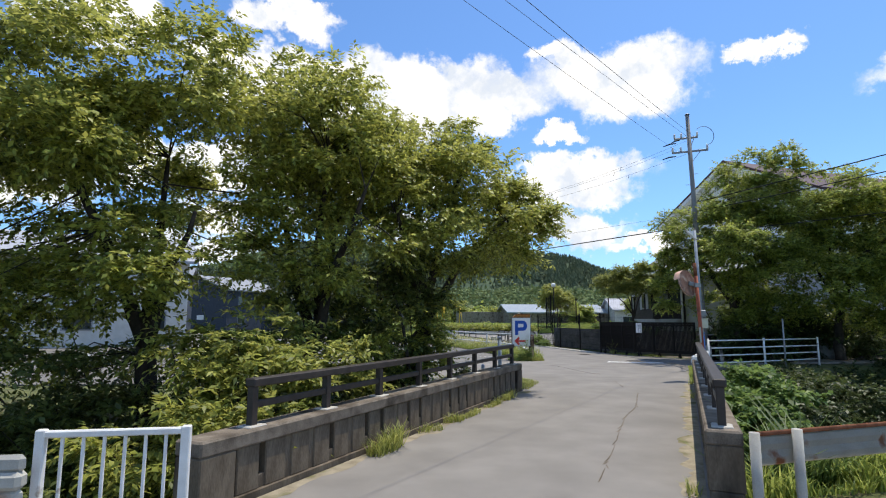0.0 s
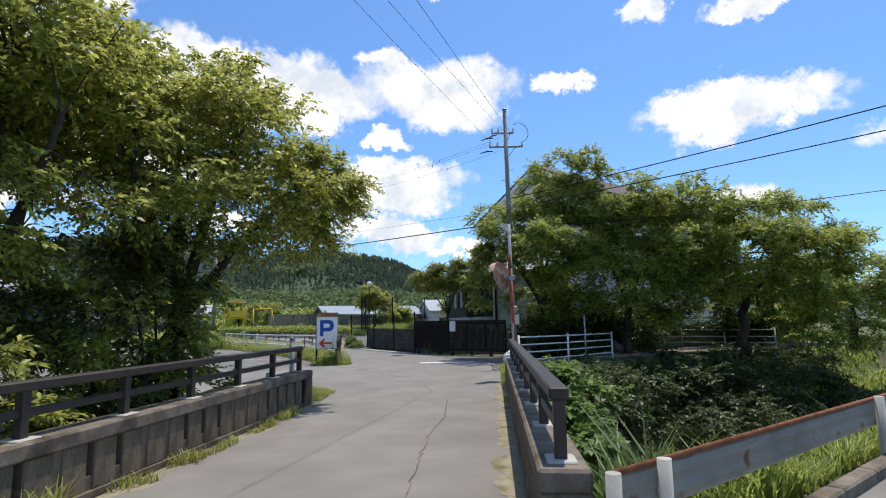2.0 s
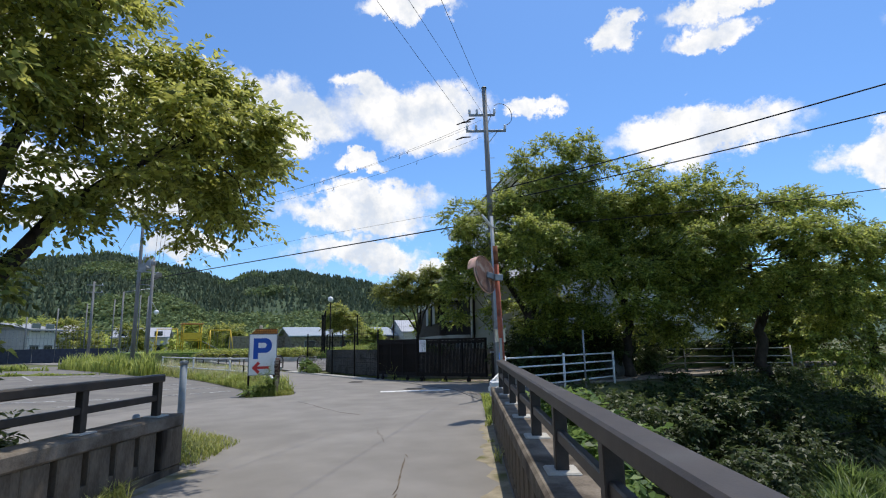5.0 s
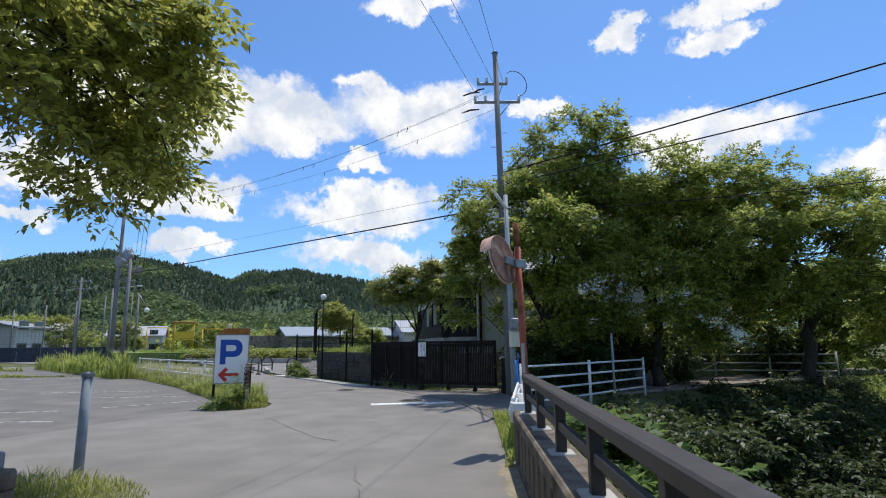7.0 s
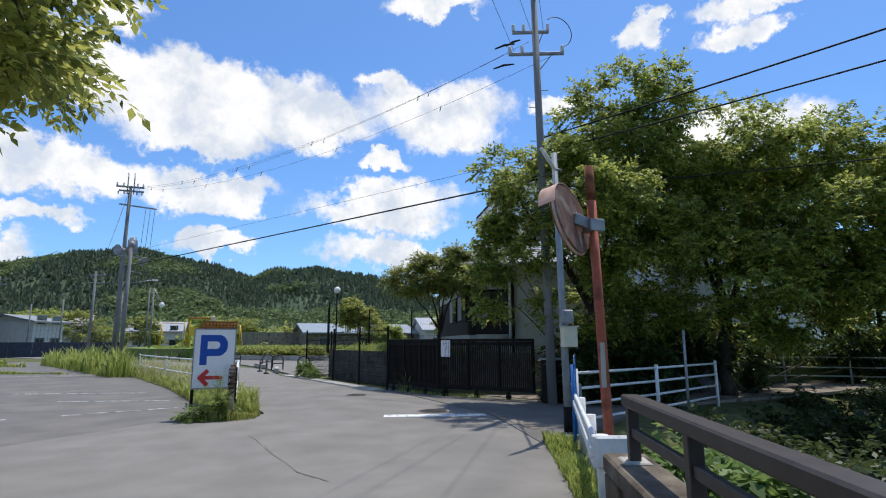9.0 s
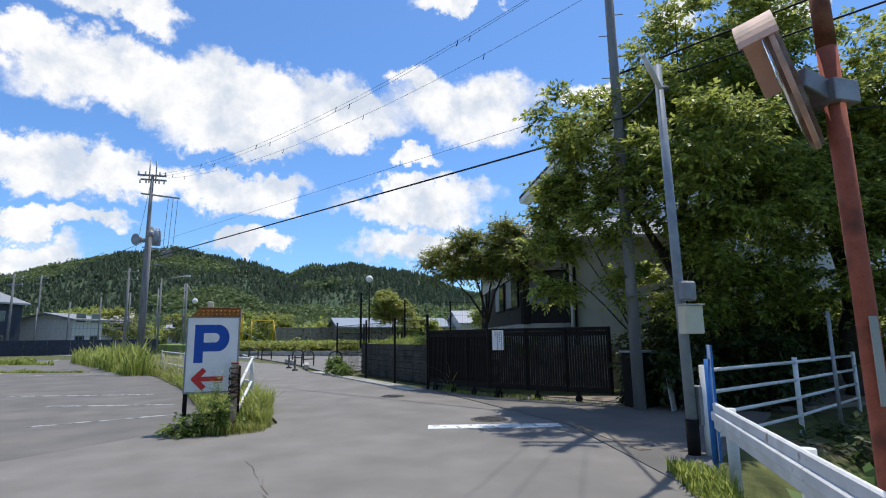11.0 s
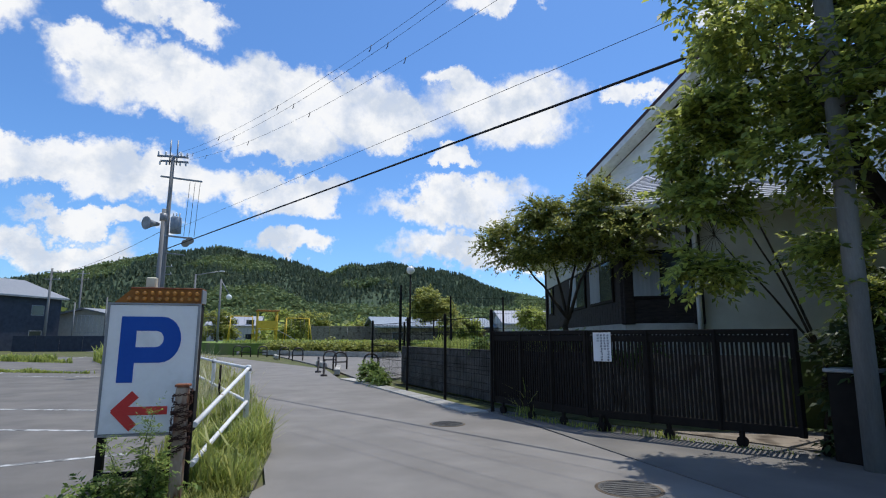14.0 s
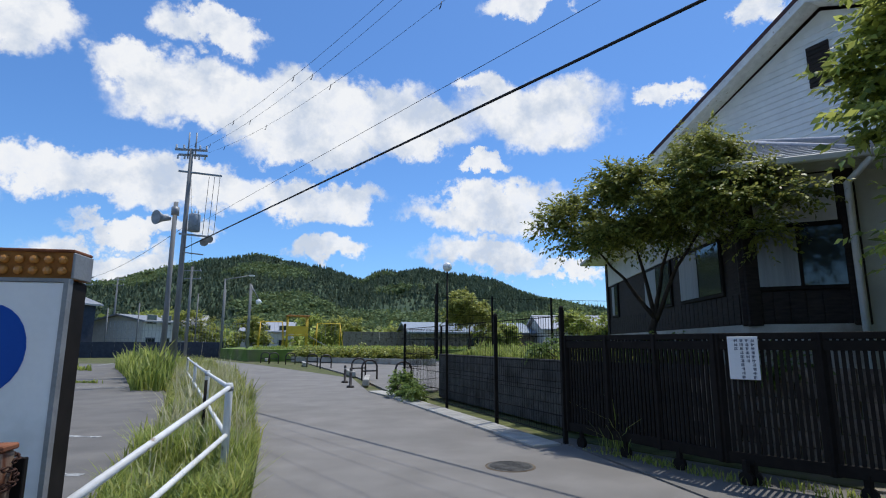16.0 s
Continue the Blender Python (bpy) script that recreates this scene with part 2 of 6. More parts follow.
BULB = plain("amber_bulb", (0.5, 0.22, 0.05), 0.1)
BARK = mat("dark_bark", ((0.022, 0.017, 0.013), (0.07, 0.055, 0.042)), 0.95, 8, 50, 0.9, stretch=(1, 1, 0.5))
CHERRY = leaf_mat("cherry_leaf", (0.09, 0.115, 0.022), (0.40, 0.43, 0.075), 0.38)
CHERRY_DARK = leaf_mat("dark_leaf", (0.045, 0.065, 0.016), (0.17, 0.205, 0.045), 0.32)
BROADLEAF = leaf_mat("broad_leaf", (0.07, 0.105, 0.022), (0.37, 0.43, 0.07), 0.38)
MAPLE = leaf_mat("maple_leaf", (0.08, 0.11, 0.02), (0.36, 0.38, 0.07), 0.34)
GARDEN_MAPLE = leaf_mat("garden_maple_leaf", (0.06, 0.085, 0.017), (0.31, 0.335, 0.06), 0.32)
# Leaf colour darkened to hold the shade that the trees cast on the bank.
SHADED_BANK_LEAF = leaf_mat("shaded_bank_leaf", (0.02, 0.035, 0.01), (0.065, 0.098, 0.024), 0.34)
WEED_LEAF = leaf_mat("weed_leaf", (0.06, 0.11, 0.022), (0.22, 0.31, 0.06), 0.4)
BUSH = leaf_mat("bush_leaf", (0.04, 0.085, 0.018), (0.15, 0.24, 0.05), 0.38)
GRASS = leaf_mat("grass_blade", (0.11, 0.165, 0.022), (0.32, 0.37, 0.075), 0.4)
DARK_GRASS = leaf_mat("bank_grass", (0.04, 0.08, 0.016), (0.13, 0.2, 0.042), 0.38)
STRAW = leaf_mat("seed_heads", (0.28, 0.27, 0.12), (0.5, 0.48, 0.28), 0.35)
SOIL = mat("weedy_soil", ((0.05, 0.06, 0.02), (0.14, 0.15, 0.05)), 1.0, 3, 40, 0.8, stain=(0.16, 0.13, 0.09), stain_scale=1.0, stain_at=(0.55, 0.7))
BANK = mat("shaded_bank", ((0.025, 0.03, 0.014), (0.07, 0.08, 0.03)), 1.0, 2, 30, 0.9)
LAWN = mat("meadow", ((0.09, 0.15, 0.025), (0.2, 0.28, 0.06)), 1.0, 0.7, 20, 0.6, stain=(0.2, 0.19, 0.1), stain_scale=0.3)
WHITE_WALL = mat("white_siding", ((0.66, 0.67, 0.67), (0.76, 0.77, 0.77)), 0.6, 3, 60, 0.05)
CREAM_WALL = mat("cream_wall", ((0.5, 0.49, 0.45), (0.6, 0.59, 0.55)), 0.7, 3, 60, 0.1)
DARK_WOOD = mat("dark_stained_boards", ((0.012, 0.009, 0.008), (0.035, 0.026, 0.022)), 0.75, 6, 60, 0.3, stretch=(1, 1, 5))
ROOF_TILE = mat("grey_slate", ((0.3, 0.31, 0.34), (0.42, 0.43, 0.46)), 0.6, 5, 60, 0.2)
RED_ROOF = mat("dark_red_roof_edge", ((0.05, 0.022, 0.022), (0.09, 0.04, 0.04)), 0.6, 5, 60, 0.1)
NAVY_WALL = mat("navy_corrugated", ((0.025, 0.032, 0.05), (0.045, 0.055, 0.08)), 0.6, 3, 60, 0.05)
YELLOW = mat("play_yellow", ((0.6, 0.38, 0.03), (0.72, 0.48, 0.06)), 0.5, 5, 60, 0.05)
ROAD_WHITE = mat("worn_road_paint", ((0.62, 0.62, 0.6), (0.8, 0.8, 0.78)), 0.8, 6, 80, 0.3, stain=(0.2, 0.2, 0.195), stain_scale=9, stain_at=(0.56, 0.62))
FADED_LINE = mat("faded_road_paint", ((0.35, 0.35, 0.34), (0.6, 0.6, 0.58)), 0.85, 6, 80, 0.3, stain=(0.17, 0.17, 0.165), stain_scale=5, stain_at=(0.46, 0.56))
IRON = mat("cast_iron", ((0.06, 0.058, 0.055), (0.13, 0.125, 0.115)), 0.7, 8, 90, 0.5, metal=0.2)
PAPER = mat("notice_board", ((0.7, 0.7, 0.7), (0.8, 0.8, 0.8)), 0.5, 4, 40, 0.02)
INK = plain("faded_ink", (0.16, 0.17, 0.2), 0.6)
STONE = mat("garden_stone", ((0.1, 0.095, 0.085), (0.25, 0.24, 0.22)), 0.95, 4, 40, 0.8)
CREAM_BOX = mat("cream_box", ((0.55, 0.52, 0.38), (0.66, 0.62, 0.47)), 0.55, 4, 40, 0.05)
# Cedar green lightened and blued, so the distance haze is in the colour.
HAZY_FOREST = leaf_mat("hazy_cedar_needles", (0.055, 0.085, 0.048), (0.135, 0.172, 0.09), 0.2, 0.8)
FOREST_LIGHT = leaf_mat("broadleaf_wood", (0.07, 0.11, 0.045), (0.15, 0.205, 0.07), 0.2, 0.8)
HILL = mat("forest_floor", ((0.03, 0.055, 0.03), (0.07, 0.1, 0.05)), 1.0, 0.03, 0.4, 0)


def glass_mat():
    m = plain("window_glass", (0.03, 0.04, 0.045), 0.06, spec=0.8)
    return m


def mirror_mat():
    return plain("mirror", (0.85, 0.87, 0.88), 0.03, metal=1.0)


GLASS, MIRROR = glass_mat(), mirror_mat()
CURTAIN = mat("pale_curtain", ((0.22, 0.24, 0.25), (0.32, 0.34, 0.35)), 0.5, 4, 40, 0.1, stretch=(1, 8, 0.2))


# ---- builders ----
def mesh_of(name, bm, material):
    me = bpy.data.meshes.new(name)
    bm.to_mesh(me)
    bm.free()
    me.materials.append(material)
    return me


def part(name, bm, material, parent=None, label=""):
    ob = new(name, mesh_of(name, bm, material))
    if parent:
        ob.parent = parent
    if label:
        ob["label"] = label
    return ob


def thing(name, label, category, at=(0, 0, 0), turn=0.0, kind="", group=""):
    ob = new(name)
    ob.matrix_world = pose(*at, 0, 0, turn)
    return tagged(ob, label, category, group, kind)


def shared(name, me, parent, m=None):
    ob = new(name, me)
    ob.parent = parent
    if m is not None:
        ob.matrix_basis = m
    return ob


def box(bm, lo, hi, bevel=0.0):
    lo, hi = Vector(lo), Vector(hi)
    g = bmesh.ops.create_cube(bm, size=1.0, matrix=Matrix.LocRotScale((lo + hi) / 2, None, hi - lo))
    if bevel:
        es = {e for v in g["verts"] for e in v.link_edges}
        bmesh.ops.bevel(bm, geom=list(es), offset=bevel, segments=1, affect="EDGES")
    return bm


def beam(bm, a, b, w, h, bevel=0.0):
    """A bar of width w and height h from a to b."""
    a, b = Vector(a), Vector(b)
    d = b - a
    up = Vector((0, 0, 1)) if abs(d.normalized().z) < 0.9 else Vector((0, 1, 0))
    x = d.normalized()
    y = up.cross(x).normalized()
    z = x.cross(y)
    m = Matrix((x, y, z)).transposed().to_4x4()
    m.translation = (a + b) / 2
    g = bmesh.ops.create_cube(bm, size=1.0, matrix=m @ Matrix.Diagonal((d.length, w, h, 1)))
    if bevel:
        es = {e for v in g["verts"] for e in v.link_edges}
        bmesh.ops.bevel(bm, geom=list(es), offset=bevel, segments=1, affect="EDGES")
    return bm


def tube(bm, pts, radii, sides=8, cap=True):
    """A tapered tube along pts."""
    pts = [Vector(p) for p in pts]
    if not isinstance(radii, (list, tuple)):
        radii = [radii] * len(pts)
    rings, ref = [], None
    for i, p in enumerate(pts):
        d = (pts[min(i + 1, len(pts) - 1)] - pts[max(i - 1, 0)]).normalized()
        if ref is None:
            ref = Vector((1, 0, 0)) if abs(d.x) < 0.8 else Vector((0, 1, 0))
        x = (ref - d * ref.dot(d)).normalized()
        ref = x
        y = d.cross(x)
        rings.append([bm.verts.new(p + (x * math.cos(k * math.tau / sides) + y * math.sin(k * math.tau / sides)) * radii[i]) for k in range(sides)])
    for a, b in zip(rings, rings[1:]):
        for k in range(sides):
            f = bm.faces.new((a[k], a[(k + 1) % sides], b[(k + 1) % sides], b[k]))
            f.smooth = True
    if cap:
        bm.faces.new(rings[0][::-1])
        bm.faces.new(rings[-1])
    return bm


def ball(bm, c, r, seg=12):
    bmesh.ops.create_uvsphere(bm, u_segments=seg, v_segments=max(6, seg // 2 + 2), radius=r, matrix=Matrix.Translation(c))
    return bm


def prism(bm, pts, z0, z1):
    """A slab over an outline."""
    lo = [bm.verts.new((x, y, z0)) for x, y in pts]
    hi = [bm.verts.new((x, y, z1)) for x, y in pts]
    bm.faces.new(hi)
    bm.faces.new(lo[::-1])
    n = len(pts)
    for i in range(n):
        bm.faces.new((lo[i], lo[(i + 1) % n], hi[(i + 1) % n], hi[i]))
    bmesh.ops.recalc_face_normals(bm, faces=bm.faces)
    return bm


def B():
    return bmesh.new()


def quad_mesh(name, V, material):
    """One mesh out of an array of quads (n, 4, 3)."""
    n = len(V)
    me = bpy.data.meshes.new(name)
    me.vertices.add(n * 4)
    me.vertices.foreach_set("co", V.astype(np.float32).ravel())
    me.loops.add(n * 4)
    me.loops.foreach_set("vertex_index", np.arange(n * 4, dtype=np.int32))
    me.polygons.add(n)
    me.polygons.foreach_set("loop_start", np.arange(0, n * 4, 4, dtype=np.int32))
    me.update(calc_edges=True)
    me.materials.append(material)
    return me


def unit(v):
    return v / np.maximum(np.linalg.norm(v, axis=-1, keepdims=True), 1e-9)


def leaves(rng, centres, per, spread, size, droop=0.5, slim=0.33):
    """Leaf blades in sprays round the centres."""
    c = np.repeat(centres, per, axis=0)
    n = len(c)
    off = rng.normal(size=(n, 3)) * spread * np.array([1, 1, 0.55])
    p = c + off
    d = unit(rng.normal(size=(n, 3)) * np.array([1, 1, 0.5]) + unit(off) * 0.6 - np.array([0, 0, droop]))
    s = unit(np.cross(d, rng.normal(size=(n, 3)) * 0.6 + np.array([0, 0, 1.0])))
    nn = np.cross(s, d)
    ln = size * rng.uniform(0.6, 1.25, (n, 1))
    w = ln * slim
    mid = p + d * ln * 0.48 - nn * ln * 0.06
    return np.stack([p, mid + s * w, p + d * ln - nn * ln * 0.12, mid - s * w], axis=1)


def crown_points(rng, lobes, n, shell=0.5, flat=0.45):
    """Shoot feet in ellipsoid lobes that break up into flat boughs with gaps between, and the way out from each lobe's heart."""
    vol = np.array([l[3] * l[4] * l[5] for l in lobes]) ** 0.75
    pick = rng.choice(len(lobes), n, p=vol / vol.sum())
    L = np.array(lobes)[pick]
    boughs = 17
    bu = unit(rng.normal(size=(len(lobes), boughs, 3))) * rng.uniform(shell, 1.0, (len(lobes), boughs, 1))
    br = rng.uniform(0.2, 0.4, (len(lobes), boughs, 1))
    which = rng.integers(0, boughs, n)
    u = unit(rng.normal(size=(n, 3))) * rng.uniform(0.05, 1.15, (n, 1)) ** 0.6
    u[:, 2] *= flat
    w = bu[pick, which] + u * br[pick, which]
    return L[:, :3] + w * L[:, 3:6], unit(unit(w) + 0.8 * unit(u))


def sprays(rng, feet, out, per, length, size, droop=0.22, slim=0.26):
    """Arching shoots with leaves set alternately along them, their blades hanging a little."""
    n = len(feet)
    d = unit(out * np.array([1, 1, 0.55]) + rng.normal(size=(n, 3)) * 0.45 + np.array([0, 0, 0.12]))
    ln = length * rng.uniform(0.5, 1.3, (n, 1))
    quads = []
    for k in range(per):
        f = (k + 0.6) / per
        p = feet + d * ln * f - np.array([0, 0, 1.0]) * ln * droop * f * f
        tan = unit(d - np.array([0, 0, 2.0]) * droop * f)
        side = unit(np.cross(tan, np.array([0, 0, 1.0]) + rng.normal(size=(n, 3)) * 0.3)) * (1 if k % 2 else -1)
        if k == per - 1:
            side = side * 0.15
        way = unit(tan * 0.6 + side * 0.85 + rng.normal(size=(n, 3)) * 0.22 - np.array([0, 0, 0.06 + 0.3 * droop]))
        s = unit(np.cross(way, np.array([0, 0, 1.0]) + rng.normal(size=(n, 3)) * 0.45))
        nn = np.cross(s, way)
        lf = size * rng.uniform(0.6, 1.2, (n, 1))
        mid = p + way * lf * 0.45 + nn * lf * 0.05
        quads.append(np.stack([p, mid + s * lf * slim, p + way * lf - nn * lf * 0.1, mid - s * lf * slim], axis=1))
    return np.concatenate(quads)


def tree(label, base, forks, lobes, clumps, per, spread, size, material, trunk_r, seed, name="tree", category="tree", twigs=26, shell=0.5, droop=0.2, group="", density=2.7):
    rng = np.random.default_rng(seed)
    t = thing(name, label, category, base, group=group)
    bm, ends = B(), []
    for pts, r0, r1 in forks:
        k = len(pts)
        fine, rad = [], []
        for i in range(k - 1):
            for f in (0, 0.33, 0.66):
                q = Vector(pts[i]).lerp(Vector(pts[i + 1]), f)
                if fine:
                    q += Vector(rng.normal(size=3)) * 0.35 * r0
                fine.append(q)
        fine.append(Vector(pts[-1]))
        m = len(fine)
        rad = [r0 + (r1 - r0) * i / (m - 1) for i in range(m)]
        rad[0] *= 1.25 if tuple(pts[0]) == (0, 0, 0) else 1.0
        tube(bm, fine, rad, 8)
        ends += fine[2:]
    local = [(l[0], l[1], l[2], l[3], l[4], l[5]) for l in lobes]
    pts, out = crown_points(rng, local, round(clumps * density), shell)
    for p in pts[:twigs]:
        p = Vector(p)
        e = min(ends, key=lambda q: (q - p).length)
        mid = e.lerp(p, 0.5) + Vector(rng.normal(size=3)) * 0.15
        tube(bm, [e, mid, p], [forks[-1][2] * 0.55, forks[-1][2] * 0.35, 0.006], 5, False)
    part("trunk", bm, BARK, t)
    crown = new("crown", quad_mesh("crown", sprays(rng, pts, out, per, spread, size, droop), material))
    crown.parent = t
    return t


def blades(rng, pts, height, lean=0.5, width=0.012):
    """Grass blades, two quads each, at the points."""
    n = len(pts)
    a = rng.uniform(0, math.tau, n)
    d = np.stack([np.cos(a), np.sin(a), np.zeros(n)], 1)
    s = np.stack([-np.sin(a), np.cos(a), np.zeros(n)], 1)
    h = (height * rng.uniform(0.45, 1.2, n))[:, None]
    ln = lean * rng.uniform(0.2, 1.2, (n, 1)) * h
    w = width * (0.6 + h)
    up = np.array([0, 0, 1.0])
    b0, b1 = pts - s * w, pts + s * w
    m = pts + up * h * 0.6 + d * ln * 0.35
    t = pts + up * h * 0.92 + d * ln
    q1 = np.stack([b0, b1, m + s * w * 0.8, m - s * w * 0.8], 1)
    q2 = np.stack([m - s * w * 0.8, m + s * w * 0.8, t + s * w * 0.12, t - s * w * 0.12], 1)
    return np.concatenate([q1, q2])


def scatter(rng, poly, n):
    """Points in a polygon."""
    P = np.array(poly, float)
    lo, hi = P.min(0), P.max(0)
    out = []
    while sum(map(len, out)) < n:
        q = rng.uniform(lo, hi, (n * 2, 2))
        inside = np.zeros(len(q), bool)
        j = len(P) - 1
        for i in range(len(P)):
            cond = (P[i, 1] > q[:, 1]) != (P[j, 1] > q[:, 1])
            xs = (P[j, 0] - P[i, 0]) * (q[:, 1] - P[i, 1]) / (P[j, 1] - P[i, 1] + 1e-12) + P[i, 0]
            inside ^= cond & (q[:, 0] < xs)
            j = i
        out.append(q[inside])
    return np.concatenate(out)[:n]


def grass(name, label, poly, n, height, z=0.0, material=None, seed=1, lean=0.5, width=0.012, zf=None, patchy=None):
    rng = np.random.default_rng(seed)
    q = scatter(rng, poly, n)
    if patchy is not None:
        q = np.array([p for p in q if noise.noise((p[0] * 1.5, p[1] * 1.5, seed * 3.7)) > patchy])
        n = len(q)
    # tufts of uneven growth
    hv = np.array([0.2 + 1.25 * max(0.0, noise.noise((x * 0.9, y * 0.9, seed)) + 0.4) for x, y in q])
    zz = np.array([zf(x, y) for x, y in q]) if zf else np.full(n, z)
    ob = new(name, quad_mesh(name, blades(rng, np.column_stack([q, zz]), height * hv, lean, width), material or GRASS))
    return tagged(ob, label, "grass", kind="stuff")


# ---- ground, road and bridge ----
def smooth(a, b, x):
    k = min(1.0, max(0.0, (x - a) / (b - a)))
    return k * k * (3 - 2 * k)


def land(x, y):
    """Height of the ground: flat, with the river's channel across it."""
    n = -0.35 * x + 0.93 * y
    near = 3.5 + 1.0 * smooth(0, -2, x) - 0.5 * smooth(5, 9, x)
    far = 11.2 + 2.6 * smooth(6.9, 9.2, x)
    k = smooth(near, near + 2.6, n) * (1 - smooth(far - 3.0, far, n))
    rise = 0.06 * noise.noise((x * 0.4, y * 0.4, 0))
    return -0.05 - 2.6 * k + rise * k


def build_ground():
    def axis(lo, hi, step):
        a = list(np.arange(lo, hi + 1e-6, step))
        g, far_ = step * 2, []
        v = hi
        while v < 3200:
            v += g
            g *= 1.5
            far_.append(v)
        back, v, g = [], lo, step * 2
        while v > -3200:
            v -= g
            g *= 1.5
            back.append(v)
        return back[::-1] + a + far_
    xs, ys = axis(-24, 34, 0.5), axis(-6, 34, 0.5)
    V = [(x, y, land(x, y)) for y in ys for x in xs]
    w = len(xs)
    F = [(j * w + i, j * w + i + 1, (j + 1) * w + i + 1, (j + 1) * w + i) for j in range(len(ys) - 1) for i in range(w - 1)]
    me = bpy.data.meshes.new("ground")
    me.from_pydata(V, [], F)
    me.materials.append(SOIL)
    tagged(new("ground", me), "weedy ground with a river channel cut across it", "ground", kind="structure")


build_ground()


def slab(name, pts, z0, z1, material, label, category, kind="structure"):
    return tagged(part(name, prism(B(), pts, z0, z1), material), label, category, kind=kind)


UX, UY = 0.426, 0.905
slab("road", [(-14, -9), (14, -9), (16, 8.6), (7.34, 6.05), (4.7, 5.15), (2.95, 4.75), (2.55, 5.0), (6.75, 14.2), (8.25, 17.6), (9.0, 21.3), (8.4, 27.7),
              (5.6, 37.0), (5.0, 44), (-1.0, 58), (-14, 84), (-20, 82), (-7.5, 62), (1.0, 38.8), (3.85, 28), (4.2, 25.5), (4.5, 23.2), (4.2, 22.5), (2.6, 22.6), (-3.0, 16.5), (1.3, 14.2), (1.95, 12.9), (-2.1, 4.4), (-4, 3.4), (-14, 0.5)],
     -0.045, 0.0, ASPHALT, "worn grey asphalt road with fine cracks", "road")
slab("parking_lot", [(1.2, 14.3), (2.9, 22.55), (3.05, 24.6), (2.7, 28.2), (1.3, 33), (0.0, 37.5), (-2.2, 43), (-9.5, 62), (-60, 78), (-60, 30), (-20, 14)], -0.045, -0.006, OLD_ASPHALT, "old cracked asphalt parking lot with faded bay lines", "parking lot")
slab("bridge_deck", [(-2.4, 4.6), (2.7, 4.9), (7.0, 14.4), (1.7, 13.2)], -0.55, -0.05, CONCRETE, "concrete deck slab of a short road bridge", "bridge")
slab("pavement", [(9.0, 21.2), (8.45, 27.6), (8.2, 28.2), (8.6, 28.4), (11.9, 22.9), (13, 21.2), (9.4, 18.6), (8.2, 17.4)], -0.06, 0.012, OLD_ASPHALT, "patched asphalt apron in front of the gate", "pavement")

# edge strips along the bridge and the kerbs
edge = thing("kerb", "pale concrete edging strip beside the road", "kerb", kind="structure")
kp = [(8.25, 27.75), (7.78, 30.0), (7.2, 32.5), (6.45, 35.9), (6.0, 37.2)]
for i, (a, b) in enumerate(zip(kp, kp[1:])):
    n = max(1, round(math.dist(a, b) / 0.6))
    for k in range(n):
        p = [a[j] + (b[j] - a[j]) * k / n for j in (0, 1)]
        q = [a[j] + (b[j] - a[j]) * (k + 0.985) / n for j in (0, 1)]
        part("kerb_stone", beam(B(), (p[0] - 0.22, p[1], 0.012), (q[0] - 0.22, q[1], 0.012), 0.46, 0.05, 0.008), KERB, edge)
near_kerb = thing("kerb", "low worn concrete kerb along the street", "kerb", kind="structure")
for k in range(9):
    a, d = Vector((4.7, 5.12, 0.04)), Vector((0.95, 0.32, 0))
    part("kerb_stone", beam(B(), a + d * k * 0.9, a + d * (k * 0.9 + 0.885), 0.16, 0.14, 0.02), COPING, near_kerb)


def grit(a, b, w, seed, label):
    """A ragged strip of grit along the line a to b, lying on its left side."""
    a, b = Vector((*a, 0)), Vector((*b, 0))
    d = (b - a).normalized()
    s = Vector((-d.y, d.x, 0))
    n = 90
    inner, outer = [], []
    for k in range(n + 1):
        p = a.lerp(b, k / n)
        q = p + s * w * (0.62 + 0.75 * noise.noise((k * 0.19, seed, 0)) + 0.3 * noise.noise((k * 0.7, seed, 4)))
        outer.append((p.x, p.y))
        inner.append((q.x, q.y))
    bm = B()
    lo = [bm.verts.new((x, y, 0.004)) for x, y in outer]
    hi = [bm.verts.new((x, y, 0.0015)) for x, y in inner]
    for k in range(n):
        bm.faces.new((lo[k], lo[k + 1], hi[k + 1], hi[k]))
    return tagged(part("grit_strip", bm, SAND), label, "grit", kind="structure")


grit((2.46, 5.0), (6.75, 14.3), 0.34, 3, "pale sandy grit washed against the parapet")
grit((1.95, 12.95), (-2.2, 4.4), 0.26, 5, "pale sandy grit with moss along the parapet")


def crack(pts, w, label):
    bm = B()
    rng = np.random.default_rng(5)
    for a, b in zip(pts, pts[1:]):
        n = 9
        for k in range(n):
            p, q = Vector(a).lerp(Vector(b), k / n), Vector(a).lerp(Vector(b), (k + 1) / n)
            j = rng.normal(size=2) * 0.025
            beam(bm, (p.x + j[0], p.y + j[1], 0.0025), (q.x, q.y, 0.0025), w * rng.uniform(0.4, 1.3), 0.003)
    return tagged(part("crack", bm, CONCRETE), label, "crack", kind="structure")


crack([(1.6, 5.6), (2.2, 7.0), (3.2, 9.4), (3.85, 10.6), (4.6, 12.6)], 0.016, "tar-dark crack along the asphalt")
crack([(4.6, 13.6), (4.85, 15.0)], 0.008, "fine crack in the asphalt")
crack([(4.2, 20.3), (4.7, 17.5), (5.0, 16.9)], 0.008, "fine crack in the asphalt")


def line(a, b, w, material, label, name="road_marking", z=0.002):
    return tagged(part(name, beam(B(), (*a, z), (*b, z), w, 0.005), material), label, "road marking", kind="structure")


